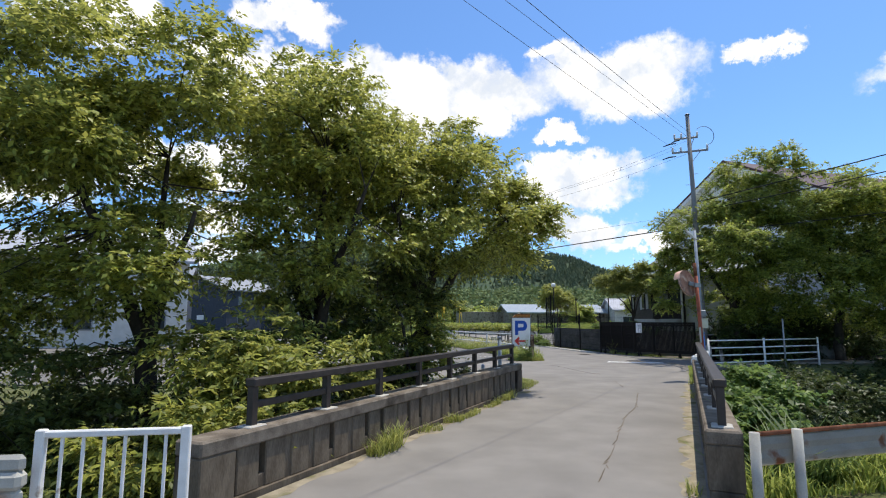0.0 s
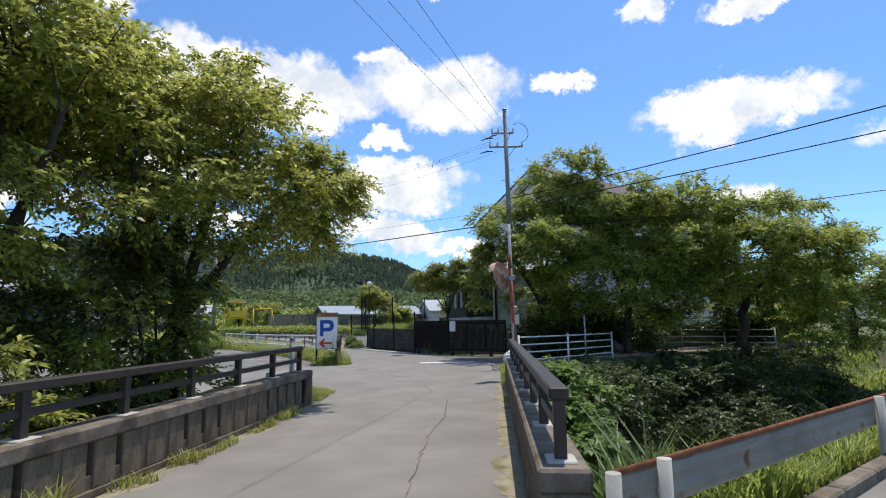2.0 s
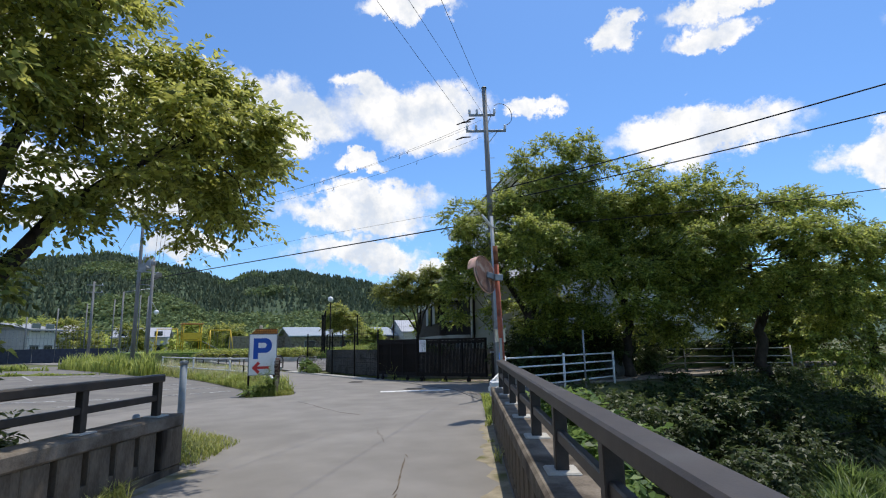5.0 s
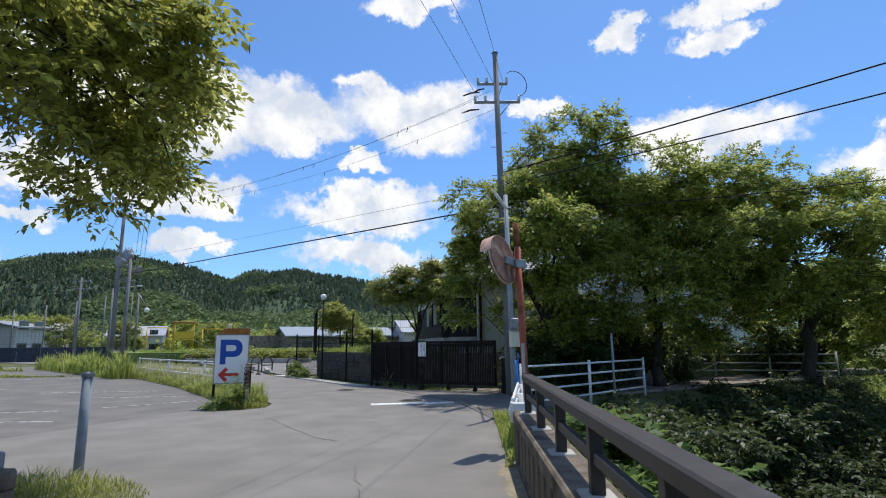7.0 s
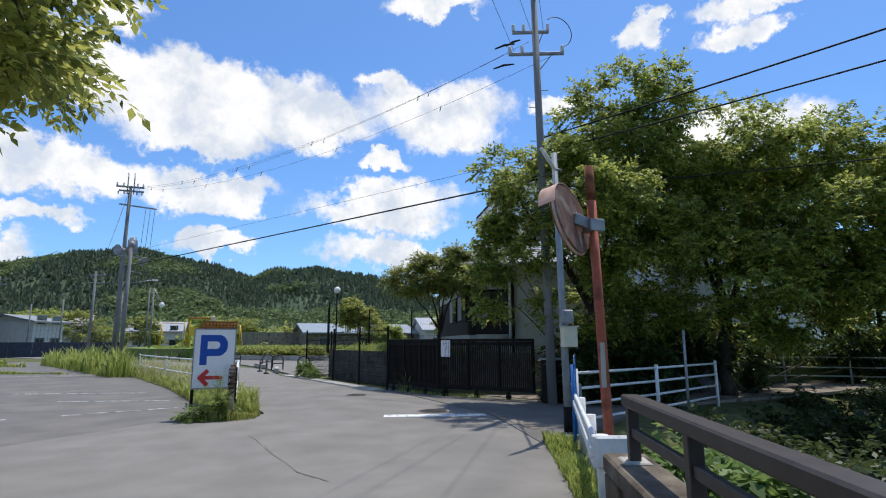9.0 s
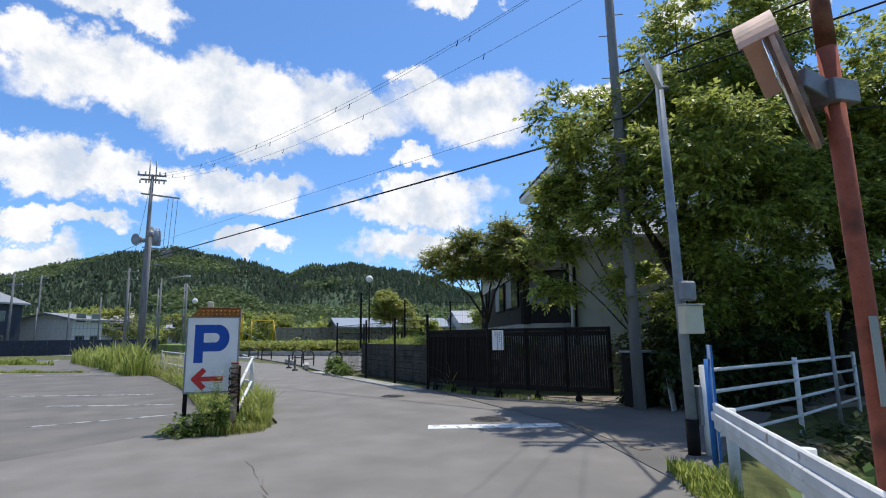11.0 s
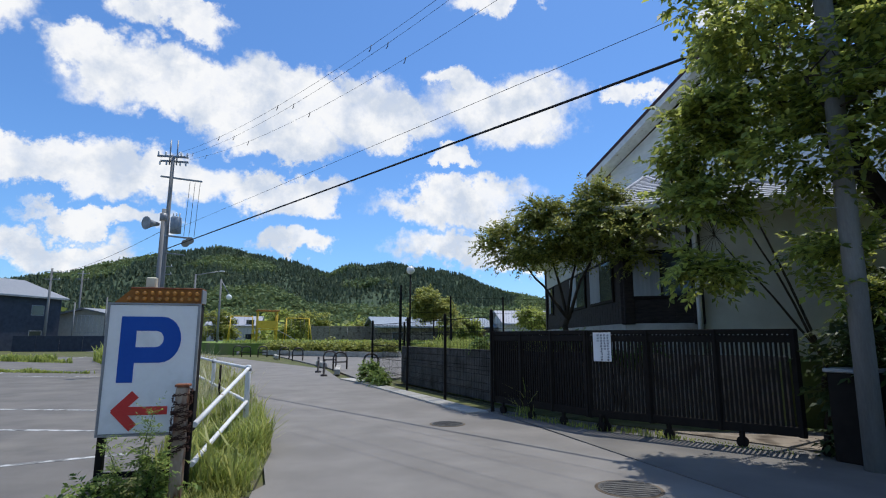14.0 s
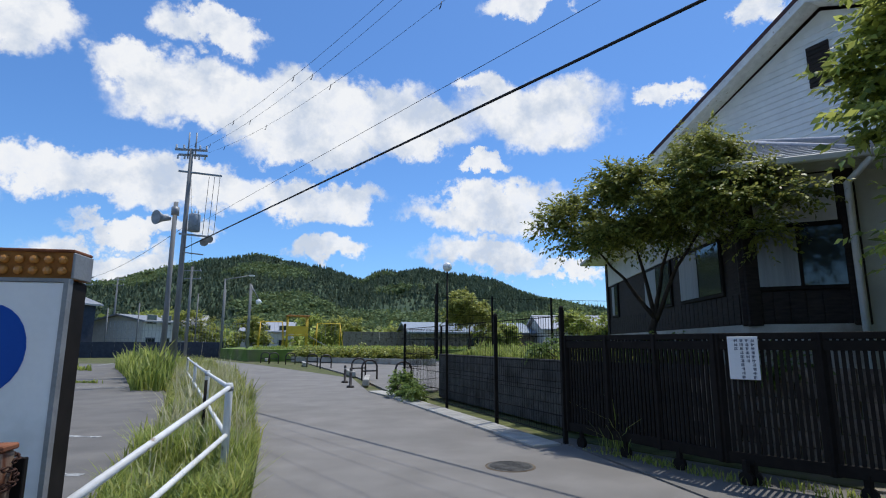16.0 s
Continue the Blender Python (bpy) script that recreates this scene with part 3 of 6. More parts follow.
line((6.82, 21.88), (8.88, 21.32), 0.36, ROAD_WHITE, "worn white stop line painted on the asphalt")
for a, b in (((-1.6, 22.4), (0.05, 21.8)), ((-5.2, 33.6), (-4.2, 33.2)), ((0.4, 24.3), (2.6, 25.1)), ((-0.5, 27.6), (2.2, 26.9)), ((-2.5, 30.6), (1.2, 29.6)), ((-4, 24.6), (-0.4, 24.0)), ((-12.9, 64), (-12.2, 60)), ((-9, 46), (-6.3, 38)), ((-6.5, 41), (-2.6, 40))):
    line(a, b, 0.11, FADED_LINE, "faded white parking bay line", z=-0.004)

# Pale strip paints the sunlit edge of the pavement.
tagged(part("gutter", beam(B(), (9.1, 21.5, 0.008), (8.9, 19.2, 0.008), 0.16, 0.022), CONCRETE_TOP), "pale strip standing in for sunlit pavement at the road edge", "gutter", kind="structure")

for cx, cy, r in ((8.03, 22.3, 0.33), (7.15, 26.6, 0.31)):
    mh = thing("manhole_cover", "round cast-iron manhole cover set in the road", "manhole cover", (cx, cy, 0))
    bm = B()
    tube(bm, [(0, 0, -0.02), (0, 0, 0.004)], r, 32)
    part("frame", bm, CONCRETE, mh)
    bm = B()
    tube(bm, [(0, 0, -0.01), (0, 0, 0.009)], r * 0.9, 32)
    lid = part("lid", bm, IRON, mh)
    for k in range(-4, 5):
        s = math.sqrt(max(0.01, (r * 0.82) ** 2 - (k * r * 0.19) ** 2))
        part("rib", box(B(), (-s, k * r * 0.19 - 0.012, 0.008), (s, k * r * 0.19 + 0.012, 0.014)), IRON, lid)


def parapet(a, b, side, first, label):
    """Concrete parapet with slots and a brown steel handrail; side = +1 when the outside lies to the left of a to b."""
    a, b = Vector((*a, 0)), Vector((*b, 0))
    ln, ang = (b - a).length, math.degrees(math.atan2(b.y - a.y, b.x - a.x))
    t = thing("bridge_parapet", label, "parapet", a, ang)

    def y(v0, v1):
        return (v0 * side, v1 * side) if side > 0 else (v1 * side, v0 * side)
    lo, hi = y(0.0, 0.30)
    part("plinth", box(B(), (0, lo, -0.5), (ln, hi, 0.07), 0.012), CONCRETE, t)
    part("coping", box(B(), (0.0, lo - 0.015, 0.5), (ln, hi + 0.02, 0.645), 0.02), COPING, t, "sun-bleached coping")
    for x0 in (0.0, ln - 0.42):
        part("end_block", box(B(), (x0 + 0.004, lo - 0.012, 0.07), (x0 + 0.416, hi + 0.012, 0.5), 0.012), CONCRETE, t)
    plo, phi = y(0.012, 0.26)
    ilo, ihi = y(0.026, 0.24)
    pm = mesh_of("panel", box(B(), (0, plo, 0.068), (0.29, phi, 0.502), 0.012), CONCRETE)
    sill = mesh_of("slot_sill", box(B(), (-0.002, ilo, 0.068), (0.104, ihi, 0.2), 0.006), CONCRETE)
    plug = mesh_of("slot_infill", box(B(), (-0.002, ilo, 0.069), (0.104, ihi, 0.501), 0.004), CONCRETE)
    n = int((ln - 0.9) / 0.37)
    step = (ln - 0.86) / n
    draw = random.Random(9)
    for k in range(n):
        x = 0.45 + k * step
        shared("panel", pm, t, Matrix.Translation((x, 0, 0)))
        if k < n - 1:
            closed = draw.random() < 0.4
            shared("slot_infill" if closed else "slot_sill", plug if closed else sill, t, Matrix.Translation((x + 0.29, 0, 0)) @ Matrix.Diagonal(((step - 0.29) / 0.102, 1, 1, 1)))
    c = 0.15 * side
    m = max(2, round((ln - first - 0.3) / 1.22))
    xs = [first + (ln - 0.32 - first) * k / m for k in range(m + 1)]
    rail = part("top_rail", beam(B(), (xs[0] - 0.05, c, 1.075), (xs[-1] + 0.05, c, 1.075), 0.13, 0.085, 0.012), BROWN_METAL, t)
    part("mid_rail", beam(B(), (xs[0], c, 0.855), (xs[-1], c, 0.855), 0.05, 0.07, 0.008), BROWN_METAL, t)
    post = mesh_of("post", box(B(), (-0.04, -0.04, 0.64), (0.04, 0.04, 1.035), 0.006), BROWN_METAL)
    foot = mesh_of("mortar_pad", box(B(), (-0.12, -0.1, 0.638), (0.12, 0.1, 0.658), 0.012), KERB)
    for x in xs:
        shared("post", post, t, Matrix.Translation((x, c, 0)))
        shared("mortar_pad", foot, t, Matrix.Translation((x, c, 0)))
    return t


parapet((-2.2, 4.45), (1.92, 13.0), 1, 0.75, "stained concrete bridge parapet with slots and brown steel handrail")
parapet((2.5, 5.02), (6.78, 14.35), -1, 0.25, "weathered concrete bridge parapet topped by brown handrail")

# ---- street furniture at the bridge's near end ----
g = thing("guard_rail", "rusting white steel guard rail on round posts", "guard rail")
ga, gd = Vector((2.72, 4.72, 0)), Vector((0.955, 0.297, 0))
bm = B()
prof = [(0.02, 0.645), (-0.01, 0.62), (-0.022, 0.56), (-0.004, 0.5), (-0.022, 0.44), (-0.01, 0.38), (0.02, 0.36)]
side_ = Vector((-gd.y, gd.x, 0))
ends = [[bm.verts.new(ga + gd * (0.08 + k * 0.99) + side_ * o + Vector((0, 0, z))) for o, z in prof] for k in range(10)]
for p_, q_ in zip(ends, ends[1:]):
    for k in range(len(prof) - 1):
        bm.faces.new((p_[k], q_[k], q_[k + 1], p_[k + 1]))
bmesh.ops.solidify(bm, geom=list(bm.faces), thickness=0.008)
part("beam", bm, RUSTY_WHITE, g)
part("top_edge", tube(B(), [ga + gd * 0.06 + Vector((0, 0, 0.655)), ga + gd * 9 + Vector((0, 0, 0.655))], 0.022, 8), RUST, g, "rusty rolled top edge")
for k in range(3):
    p = ga + gd * (0.02 + (0.52 if k else 0) + max(0, k - 1) * 4.2) + Vector((0.02, -0.07, 0))
    pst = part("post", tube(B(), [p + Vector((0, 0, -0.4)), p + Vector((0, 0, 0.69))], 0.045, 12), RUSTY_WHITE, g)

wf = thing("railing", "white painted steel railing with vertical bars", "railing", (-2.02, 3.78, 0), 189)
part("top_rail", beam(B(), (0, 0, 0.885), (0.98, 0, 0.885), 0.05, 0.05, 0.01), WHITE_PAINT, wf)
part("bottom_rail", beam(B(), (0, 0, 0.12), (0.98, 0, 0.12), 0.03, 0.03, 0.006), WHITE_PAINT, wf)
for x in (0.0, 0.98):
    part("post", beam(B(), (x, 0, -0.6), (x, 0, 0.92), 0.065, 0.065, 0.008), WHITE_PAINT, wf)
for k in range(1, 7):
    part("bar", beam(B(), (k * 0.14, 0, 0.12), (k * 0.14, 0, 0.88), 0.022, 0.022, 0.004), WHITE_PAINT, wf)
old = thing("guard_rail", "battered old white guard rail end", "guard rail")
for dz, w in ((0.74, 0.06), (0.63, 0.12), (0.52, 0.06)):
    part("beam", beam(B(), (-2.93, 3.42, dz), (-9.0, 2.6, dz), w, 0.118, 0.028), RUSTY_WHITE, old)
for k in range(4):
    part("post", tube(B(), [(-3.3 - k * 1.8, 3.5 - k * 0.25, -0.4), (-3.3 - k * 1.8, 3.5 - k * 0.25, 0.78)], 0.05, 10), RUSTY_WHITE, old)

# ---- bollards ----
bl = thing("bollard", "grey-blue steel bollard standing in weeds", "bollard", (1.72, 15.95, 0))
part("body", tube(B(), [(0, 0, -0.1), (0, 0, 1.16)], 0.057, 16), BLUE_GREY, bl)
part("cap", tube(B(), [(0, 0, 1.14), (0, 0, 1.19), (0, 0, 1.205)], [0.07, 0.07, 0.05], 16), GREY_STEEL, bl)
bs = thing("bollard", "short pale steel post beside the parapet", "bollard", (1.15, 15.2, 0))
part("body", tube(B(), [(0, 0, -0.1), (0, 0, 0.42), (0, 0, 0.44)], [0.05, 0.05, 0.03], 14), GREY_STEEL, bs)

# ---- parking sign ----
sg = thing("parking_sign", "white illuminated parking sign with blue letter and red arrow", "sign", (3.44, 22.82, 0), 1.5)
part("cabinet", box(B(), (-0.40, 0.0, 0.58), (0.40, 0.20, 1.79), 0.012), BLACK_METAL, sg, "black sheet-metal cabinet")
part("face", box(B(), (-0.385, -0.012, 0.60), (0.385, 0.002, 1.775), 0.004), SIGN_WHITE, sg, "weathered white face panel")
fr = part("frame", box(box(box(box(B(), (-0.405, -0.018, 0.575), (-0.383, 0.03, 1.795)), (0.383, -0.018, 0.575), (0.405, 0.03, 1.795)), (-0.383, -0.018, 0.575), (0.383, 0.03, 0.598)), (-0.383, -0.018, 1.777), (0.383, 0.03, 1.795)), GREY_STEEL, sg)
# letter P
bm = B()
outer, inner = [], []
for k in range(13):
    a = math.pi / 2 - math.pi * k / 12
    outer.append((0.08 + 0.172 * math.cos(a), 1.45 + 0.215 * math.sin(a)))
    inner.append((0.03 + 0.07 * math.cos(a), 1.455 + 0.076 * math.sin(a)))
ring_o = [(-0.139, 1.665)] + outer + [(-0.139, 1.235)]
ring_i = [(-0.139, 1.531)] + inner + [(-0.139, 1.379)]
vo = [bm.verts.new((x, -0.016, z)) for x, z in ring_o]
vi = [bm.verts.new((x, -0.016, z)) for x, z in ring_i]
for k in range(len(vo) - 1):
    bm.faces.new((vo[k], vo[k + 1], vi[k + 1], vi[k]))
f = [bm.verts.new(p) for p in ((-0.275, -0.016, 1.665), (-0.139, -0.016, 1.665), (-0.139, -0.016, 1.055), (-0.275, -0.016, 1.055))]
bm.faces.new(f)
ext = bmesh.ops.extrude_face_region(bm, geom=list(bm.faces))
bmesh.ops.translate(bm, verts=[v for v in ext["geom"] if isinstance(v, bmesh.types.BMVert)], vec=(0, 0.005, 0))
bmesh.ops.recalc_face_normals(bm, faces=bm.faces)
part("letter", bm, SIGN_BLUE, sg, "blue letter P")
bm = B()
beam(bm, (-0.24, -0.016, 0.8), (0.18, -0.016, 0.8), 0.006, 0.075, 0.001)
beam(bm, (-0.265, -0.0165, 0.78), (-0.1, -0.0165, 0.95), 0.006, 0.085, 0.001)
beam(bm, (-0.265, -0.0170, 0.82), (-0.1, -0.0170, 0.65), 0.006, 0.085, 0.001)
part("arrow", bm, SIGN_RED, sg, "red arrow")
bm = B()
vs = [bm.verts.new(p) for p in ((-0.36, 0.01, 1.795), (0.4, 0.01, 1.795), (0.4, 0.01, 1.93), (-0.22, 0.01, 1.93))]
bm.faces.new(vs)
ext = bmesh.ops.extrude_face_region(bm, geom=list(bm.faces))
bmesh.ops.translate(bm, verts=[v for v in ext["geom"] if isinstance(v, bmesh.types.BMVert)], vec=(0, 0.18, 0))
bmesh.ops.recalc_face_normals(bm, faces=bm.faces)
lb = part("lamp_band", bm, LAMP_BOX, sg, "faded orange lamp band")
part("band_cap", box(B(), (-0.23, -0.005, 1.93), (0.41, 0.2, 1.945), 0.004), RUST, sg)
part("band_end", box(B(), (0.402, 0.0, 1.797), (0.415, 0.2, 1.928), 0.004), GREY_STEEL, sg)
bulb = mesh_of("bulb", ball(B(), (0, 0, 0), 0.022, 10), BULB)
for r_, z in ((9, 1.89), (10, 1.835)):
    for k in range(r_):
        shared("bulb", bulb, sg, Matrix.Translation((0.36 - k * 0.066, 0.0, z)))
part("sensor", box(B(), (-0.12, 0.06, 1.945), (-0.03, 0.14, 2.05), 0.01), CREAM_BOX, sg)
for x in (-0.375, 0.36):
    part("leg", box(B(), (x - 0.03, 0.05, 0.06), (x + 0.03, 0.12, 0.6), 0.004), BLACK_METAL, sg)
    part("foot", box(B(), (x - 0.16, -0.22, 0.0), (x + 0.06, 0.4, 0.06), 0.01), BLACK_METAL, sg)
part("crossbar", box(B(), (-0.35, 0.07, 0.2), (0.35, 0.1, 0.25), 0.004), BLACK_METAL, sg)

cp = thing("chain_post", "rusty white steel post wrapped in a rusty chain", "post", (3.83, 22.45, 0))
part("post", beam(B(), (0, 0, -0.1), (0.0, 0, 1.04), 0.1, 0.1, 0.01), FLAKED_POST, cp)
part("cap", box(B(), (-0.058, -0.058, 1.04), (0.058, 0.058, 1.065), 0.006), RUST, cp, "rusty cap")
part("back_post", beam(B(), (0.06, 0.07, 0.3), (0.06, 0.07, 1.0), 0.05, 0.03, 0.004), BLACK_METAL, cp)
for turn_, (z0, z1) in enumerate(((1.0, 0.62), (0.93, 0.48), (0.98, 0.4))):
    bm = B()
    for lk in range(84):
        a = lk * 0.3 * (1 if turn_ != 1 else -1) + turn_ * 2.0
        z = z0 + (z1 - z0) * lk / 84 + 0.035 * math.sin(a + turn_)
        c = Vector((0.078 * math.cos(a), 0.078 * math.sin(a), z))
        out_ = Vector((math.cos(a), math.sin(a), 0))
        tn = Vector((-math.sin(a), math.cos(a), 0.2 if turn_ != 1 else -0.2)).normalized()
        up = out_ if lk % 2 else tn.cross(out_)
        pts = [c + tn * 0.018 * math.cos(q * math.tau / 6) + up * 0.009 * math.sin(q * math.tau / 6) for q in range(7)]
        tube(bm, pts, 0.0042, 4, False)
    part("chain", bm, DARK_RUST, cp, "dark rusty chain wound round it")

pf = thing("pipe_fence", "white pipe fence with two rails in tall grass", "fence")
run = [(3.88, 22.75), (3.86, 26.35), (2.62, 30.2), (1.0, 35.2), (-0.9, 41.0)]
hts = [0.70, 1.02, 0.98, 0.95, 0.95]
for a, b, ha, hb in zip(run, run[1:], hts, hts[1:]):
    for f_, nm in ((1.0, "top_rail"), (0.5, "lower_rail")):
        part(nm, tube(B(), [(*a, ha * f_ - 0.03), (*b, hb * f_ - 0.03)], 0.027, 10), WHITE_PAINT, pf)
for (x, y), h in zip(run[1:], hts[1:]):
    p = part("post", tube(B(), [(x, y, -0.1), (x, y, h), (x, y, h + 0.02)], [0.042, 0.042, 0.03], 12), WHITE_PAINT, pf)
    part("clamp", tube(B(), [(x, y, h - 0.07), (x, y, h - 0.02)], 0.05, 12), GREY_STEEL, p)
dl = thing("delineator", "thin black marker post in the grass", "marker post", (3.1, 28.3, 0))
part("stem", tube(B(), [(0, 0, 0), (0, 0, 0.95)], 0.022, 10), BLACK_METAL, dl)

# ---- gate and mesh fence ----
gate_pts = [Vector((8.40, 27.85, 0)), Vector((9.30, 25.55, 0)), Vector((11.15, 23.25, 0))]
gt = thing("sliding_gate", "dark brown slatted sliding gate on small wheels", "gate")
slat_mesh = mesh_of("slat", box(B(), (-0.017, -0.011, 0.26), (0.017, 0.011, 1.53)), BLACK_METAL)
for a, b in zip(gate_pts, gate_pts[1:]):
    d = (b - a)
    ln = d.length
    d.normalize()
    ang = math.degrees(math.atan2(d.y, d.x))
    for z, h in ((1.565, 0.07), (0.27, 0.12), (1.465, 0.1)):
        part("rail", beam(B(), a + Vector((0, 0, z)), b + Vector((0, 0, z)), 0.05 if h > 0.05 else 0.02, h, 0.004), BLACK_METAL, gt)
    n = int(ln / 0.059)
    for k in range(n):
        p = a + d * (0.04 + k * ln / n)
        shared("slat", slat_mesh, gt, pose(p.x, p.y, 0, 0, 0, ang))
    for k in range(4):
        p = a + d * (ln * k / 3 * 0.98 + 0.02)
        part("stile", beam(B(), p + Vector((0, 0, 0.2)), p + Vector((0, 0, 1.6)), 0.07, 0.07, 0.004), BLACK_METAL, gt)
        q = p + d * 0.25
        s = Vector((-d.y, d.x, 0)) * 0.03
        part("wheel", tube(B(), [q - s + Vector((0, 0, 0.075)), q + s + Vector((0, 0, 0.075))], 0.075, 14), BLACK_METAL, gt)
        part("bracket", beam(B(), q + Vector((0, 0, 0.08)), q + Vector((0, 0, 0.26)), 0.04, 0.07), BLACK_METAL, gt)

nd = (gate_pts[2] - gate_pts[1]).normalized()
nb = thing("notice", "white notice board with faded vertical writing on the gate", "notice", (9.36, 25.42, 0), math.degrees(math.atan2(nd.y, nd.x)))
part("board", box(B(), (0, -0.052, 1.1), (0.30, -0.04, 1.56), 0.003), PAPER, nb)
bm = B()
rng = np.random.default_rng(8)
for col, top, n in ((0.25, 1.53, 9), (0.195, 1.53, 5), (0.14, 1.53, 9), (0.085, 1.53, 2)):
    z = top
    for k in range(n + 1):
        h = 0.036
        for q in range(3):
            u, v = rng.uniform(-0.014, 0.014), rng.uniform(0, 0.028)
            box(bm, (col - 0.017, -0.0545, z - v - 0.004), (col + 0.017, -0.0515, z - v))
            box(bm, (col + u - 0.003, -0.0545, z - 0.032), (col + u + 0.003, -0.0515, z))
        z -= 0.043
part("writing", bm, INK, nb, "faded dark writing")

fe = thing("mesh_fence", "black wire mesh fence panels between square posts", "fence")
fpts = [(8.37, 27.9), (7.87, 30.1), (7.32, 32.6), (6.59, 35.9), (7.9, 37.4), (9.9, 38.2)]
for a, b in zip(fpts, fpts[1:]):
    a, b = Vector((*a, 0)), Vector((*b, 0))
    ln = (b - a).length
    d = (b - a) / ln
    bm = B()
    for k in range(1, int(ln / 0.075)):
        p = a + d * k * 0.075
        beam(bm, p + Vector((0, 0, 0.12)), p + Vector((0, 0, 1.92)), 0.005, 0.005)
    for z in (0.12, 0.4, 0.8, 1.2, 1.6, 1.9):
        beam(bm, a + Vector((0, 0, z)), b + Vector((0, 0, z)), 0.012, 0.014)
    part("mesh_panel", bm, BLACK_METAL, fe)
for p in fpts:
    po = part("post", beam(B(), (*p, -0.1), (*p, 2.0), 0.065, 0.065, 0.006), BLACK_METAL, fe)
    part("cap", ball(B(), (*p, 2.02), 0.04, 8), BLACK_METAL, po)

# raised garden behind the fence
wall = thing("retaining_wall", "stained concrete block retaining wall, partly of paler blocks", "wall", kind="structure")
wp = [(12.3, 24.6), (9.2, 28.3), (8.75, 30.4), (8.2, 32.8), (7.6, 35.4), (8.6, 36.6)]
# Blocks beyond x = 10.3 take the paler concrete, the rest the dark block.
for a, b in zip(wp, wp[1:]):
    a, b = Vector((*a, 0)), Vector((*b, 0))
    n = max(1, round((b - a).length / 0.42))
    for r_ in range(6):
        for k in range(n):
            s0, s1 = (k + 0.5 * (r_ % 2)) / n, (k + 0.975 + 0.5 * (r_ % 2)) / n
            if r_ % 2 and k == 0:
                q = a.lerp(b, 0.475 / n)
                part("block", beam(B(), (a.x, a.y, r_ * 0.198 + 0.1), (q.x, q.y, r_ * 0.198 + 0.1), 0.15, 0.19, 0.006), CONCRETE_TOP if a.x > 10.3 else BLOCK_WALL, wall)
            if s0 >= 1:
                continue
            p, q = a.lerp(b, s0), a.lerp(b, min(1.0, s1))
            z = r_ * 0.198 + 0.1
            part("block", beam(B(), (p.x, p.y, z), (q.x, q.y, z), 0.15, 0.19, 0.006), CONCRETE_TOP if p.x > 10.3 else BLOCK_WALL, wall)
slab("garden_ground", [(9.25, 28.3), (8.85, 30.4), (8.3, 32.8), (7.7, 35.4), (8.7, 36.6), (14, 46), (34, 46), (34, 27), (12.2, 24.6)], -0.05, 1.1, LAWN, "raised grassy garden", "garden")
# Dark soil colour stands in for tree shade on this half of the yard.
slab("yard", [(8.6, 28.0), (10.4, 25.0), (12.2, 24.6), (9.25, 28.25)], -0.05, 0.03, SOIL, "yard strip behind the gate, dark soil colour for shade", "yard")
slab("yard", [(10.4, 25.0), (11.3, 23.4), (14, 21.4), (34, 24), (34, 27.2), (12.2, 24.6)], -0.05, 0.03, CONCRETE_TOP, "worn concrete yard behind the gate", "yard")


# ---- poles, mirror and cables ----
def cable(a, b, sag, r, label="thin black overhead cable", n=24, name="power_cable"):
    a, b = Vector(a), Vector(b)
    pts = [a.lerp(b, k / n) - Vector((0, 0, sag * 4 * (k / n) * (1 - k / n))) for k in range(n + 1)]
    return tagged(part(name, tube(B(), pts, r, 5), CABLE), label, "cable")


def insulator(parent, c, d=(0, 0, 1)):
    c, d = Vector(c), Vector(d).normalized()
    bm = B()
    tube(bm, [c, c + d * 0.05, c + d * 0.06, c + d * 0.1, c + d * 0.11, c + d * 0.16, c + d * 0.2], [0.03, 0.055, 0.035, 0.055, 0.035, 0.05, 0.025], 10)
    part("insulator", bm, PORCELAIN, parent)


def utility_pole(label, base, h, lean, arms, at_deg, name="utility_pole"):
    t = thing(name, label, "utility pole", base)
    top = Vector((lean[0], lean[1], h))
    part("pole", tube(B(), [(0, 0, -0.3), top * 0.5, top], [0.118, 0.1, 0.08], 14), POLE, t)
    part("cap", tube(B(), [top, top + Vector((0, 0, 0.05))], [0.105, 0.06], 14), GREY_STEEL, t)
    ax = Vector((math.cos(radians(at_deg)), math.sin(radians(at_deg)), 0))
    for z, l0, l1 in arms:
        c = top * (z / h)
        arm = part("crossarm", beam(B(), c + ax * l0 + Vector((0, 0, 0)), c + ax * l1, 0.075, 0.075, 0.006), GREY_STEEL, t)
        part("brace", tube(B(), [c + ax * l1 * 0.6, c - Vector((0, 0, 0.55))], 0.014, 6), GREY_STEEL, t)
        for s in (l0 * 0.95, l0 * 0.5, l1 * 0.95):
            insulator(t, c + ax * s + Vector((0, 0, 0.035)))
    for k in range(12):
        z = 3.0 + k * 0.45
        if z < h - 1:
            c = top * (z / h)
            s = 1 if k % 2 else -1
            part("step_bolt", tube(B(), [c, c + ax * 0.26 * s], 0.011, 5), GREY_STEEL, t)
    return t


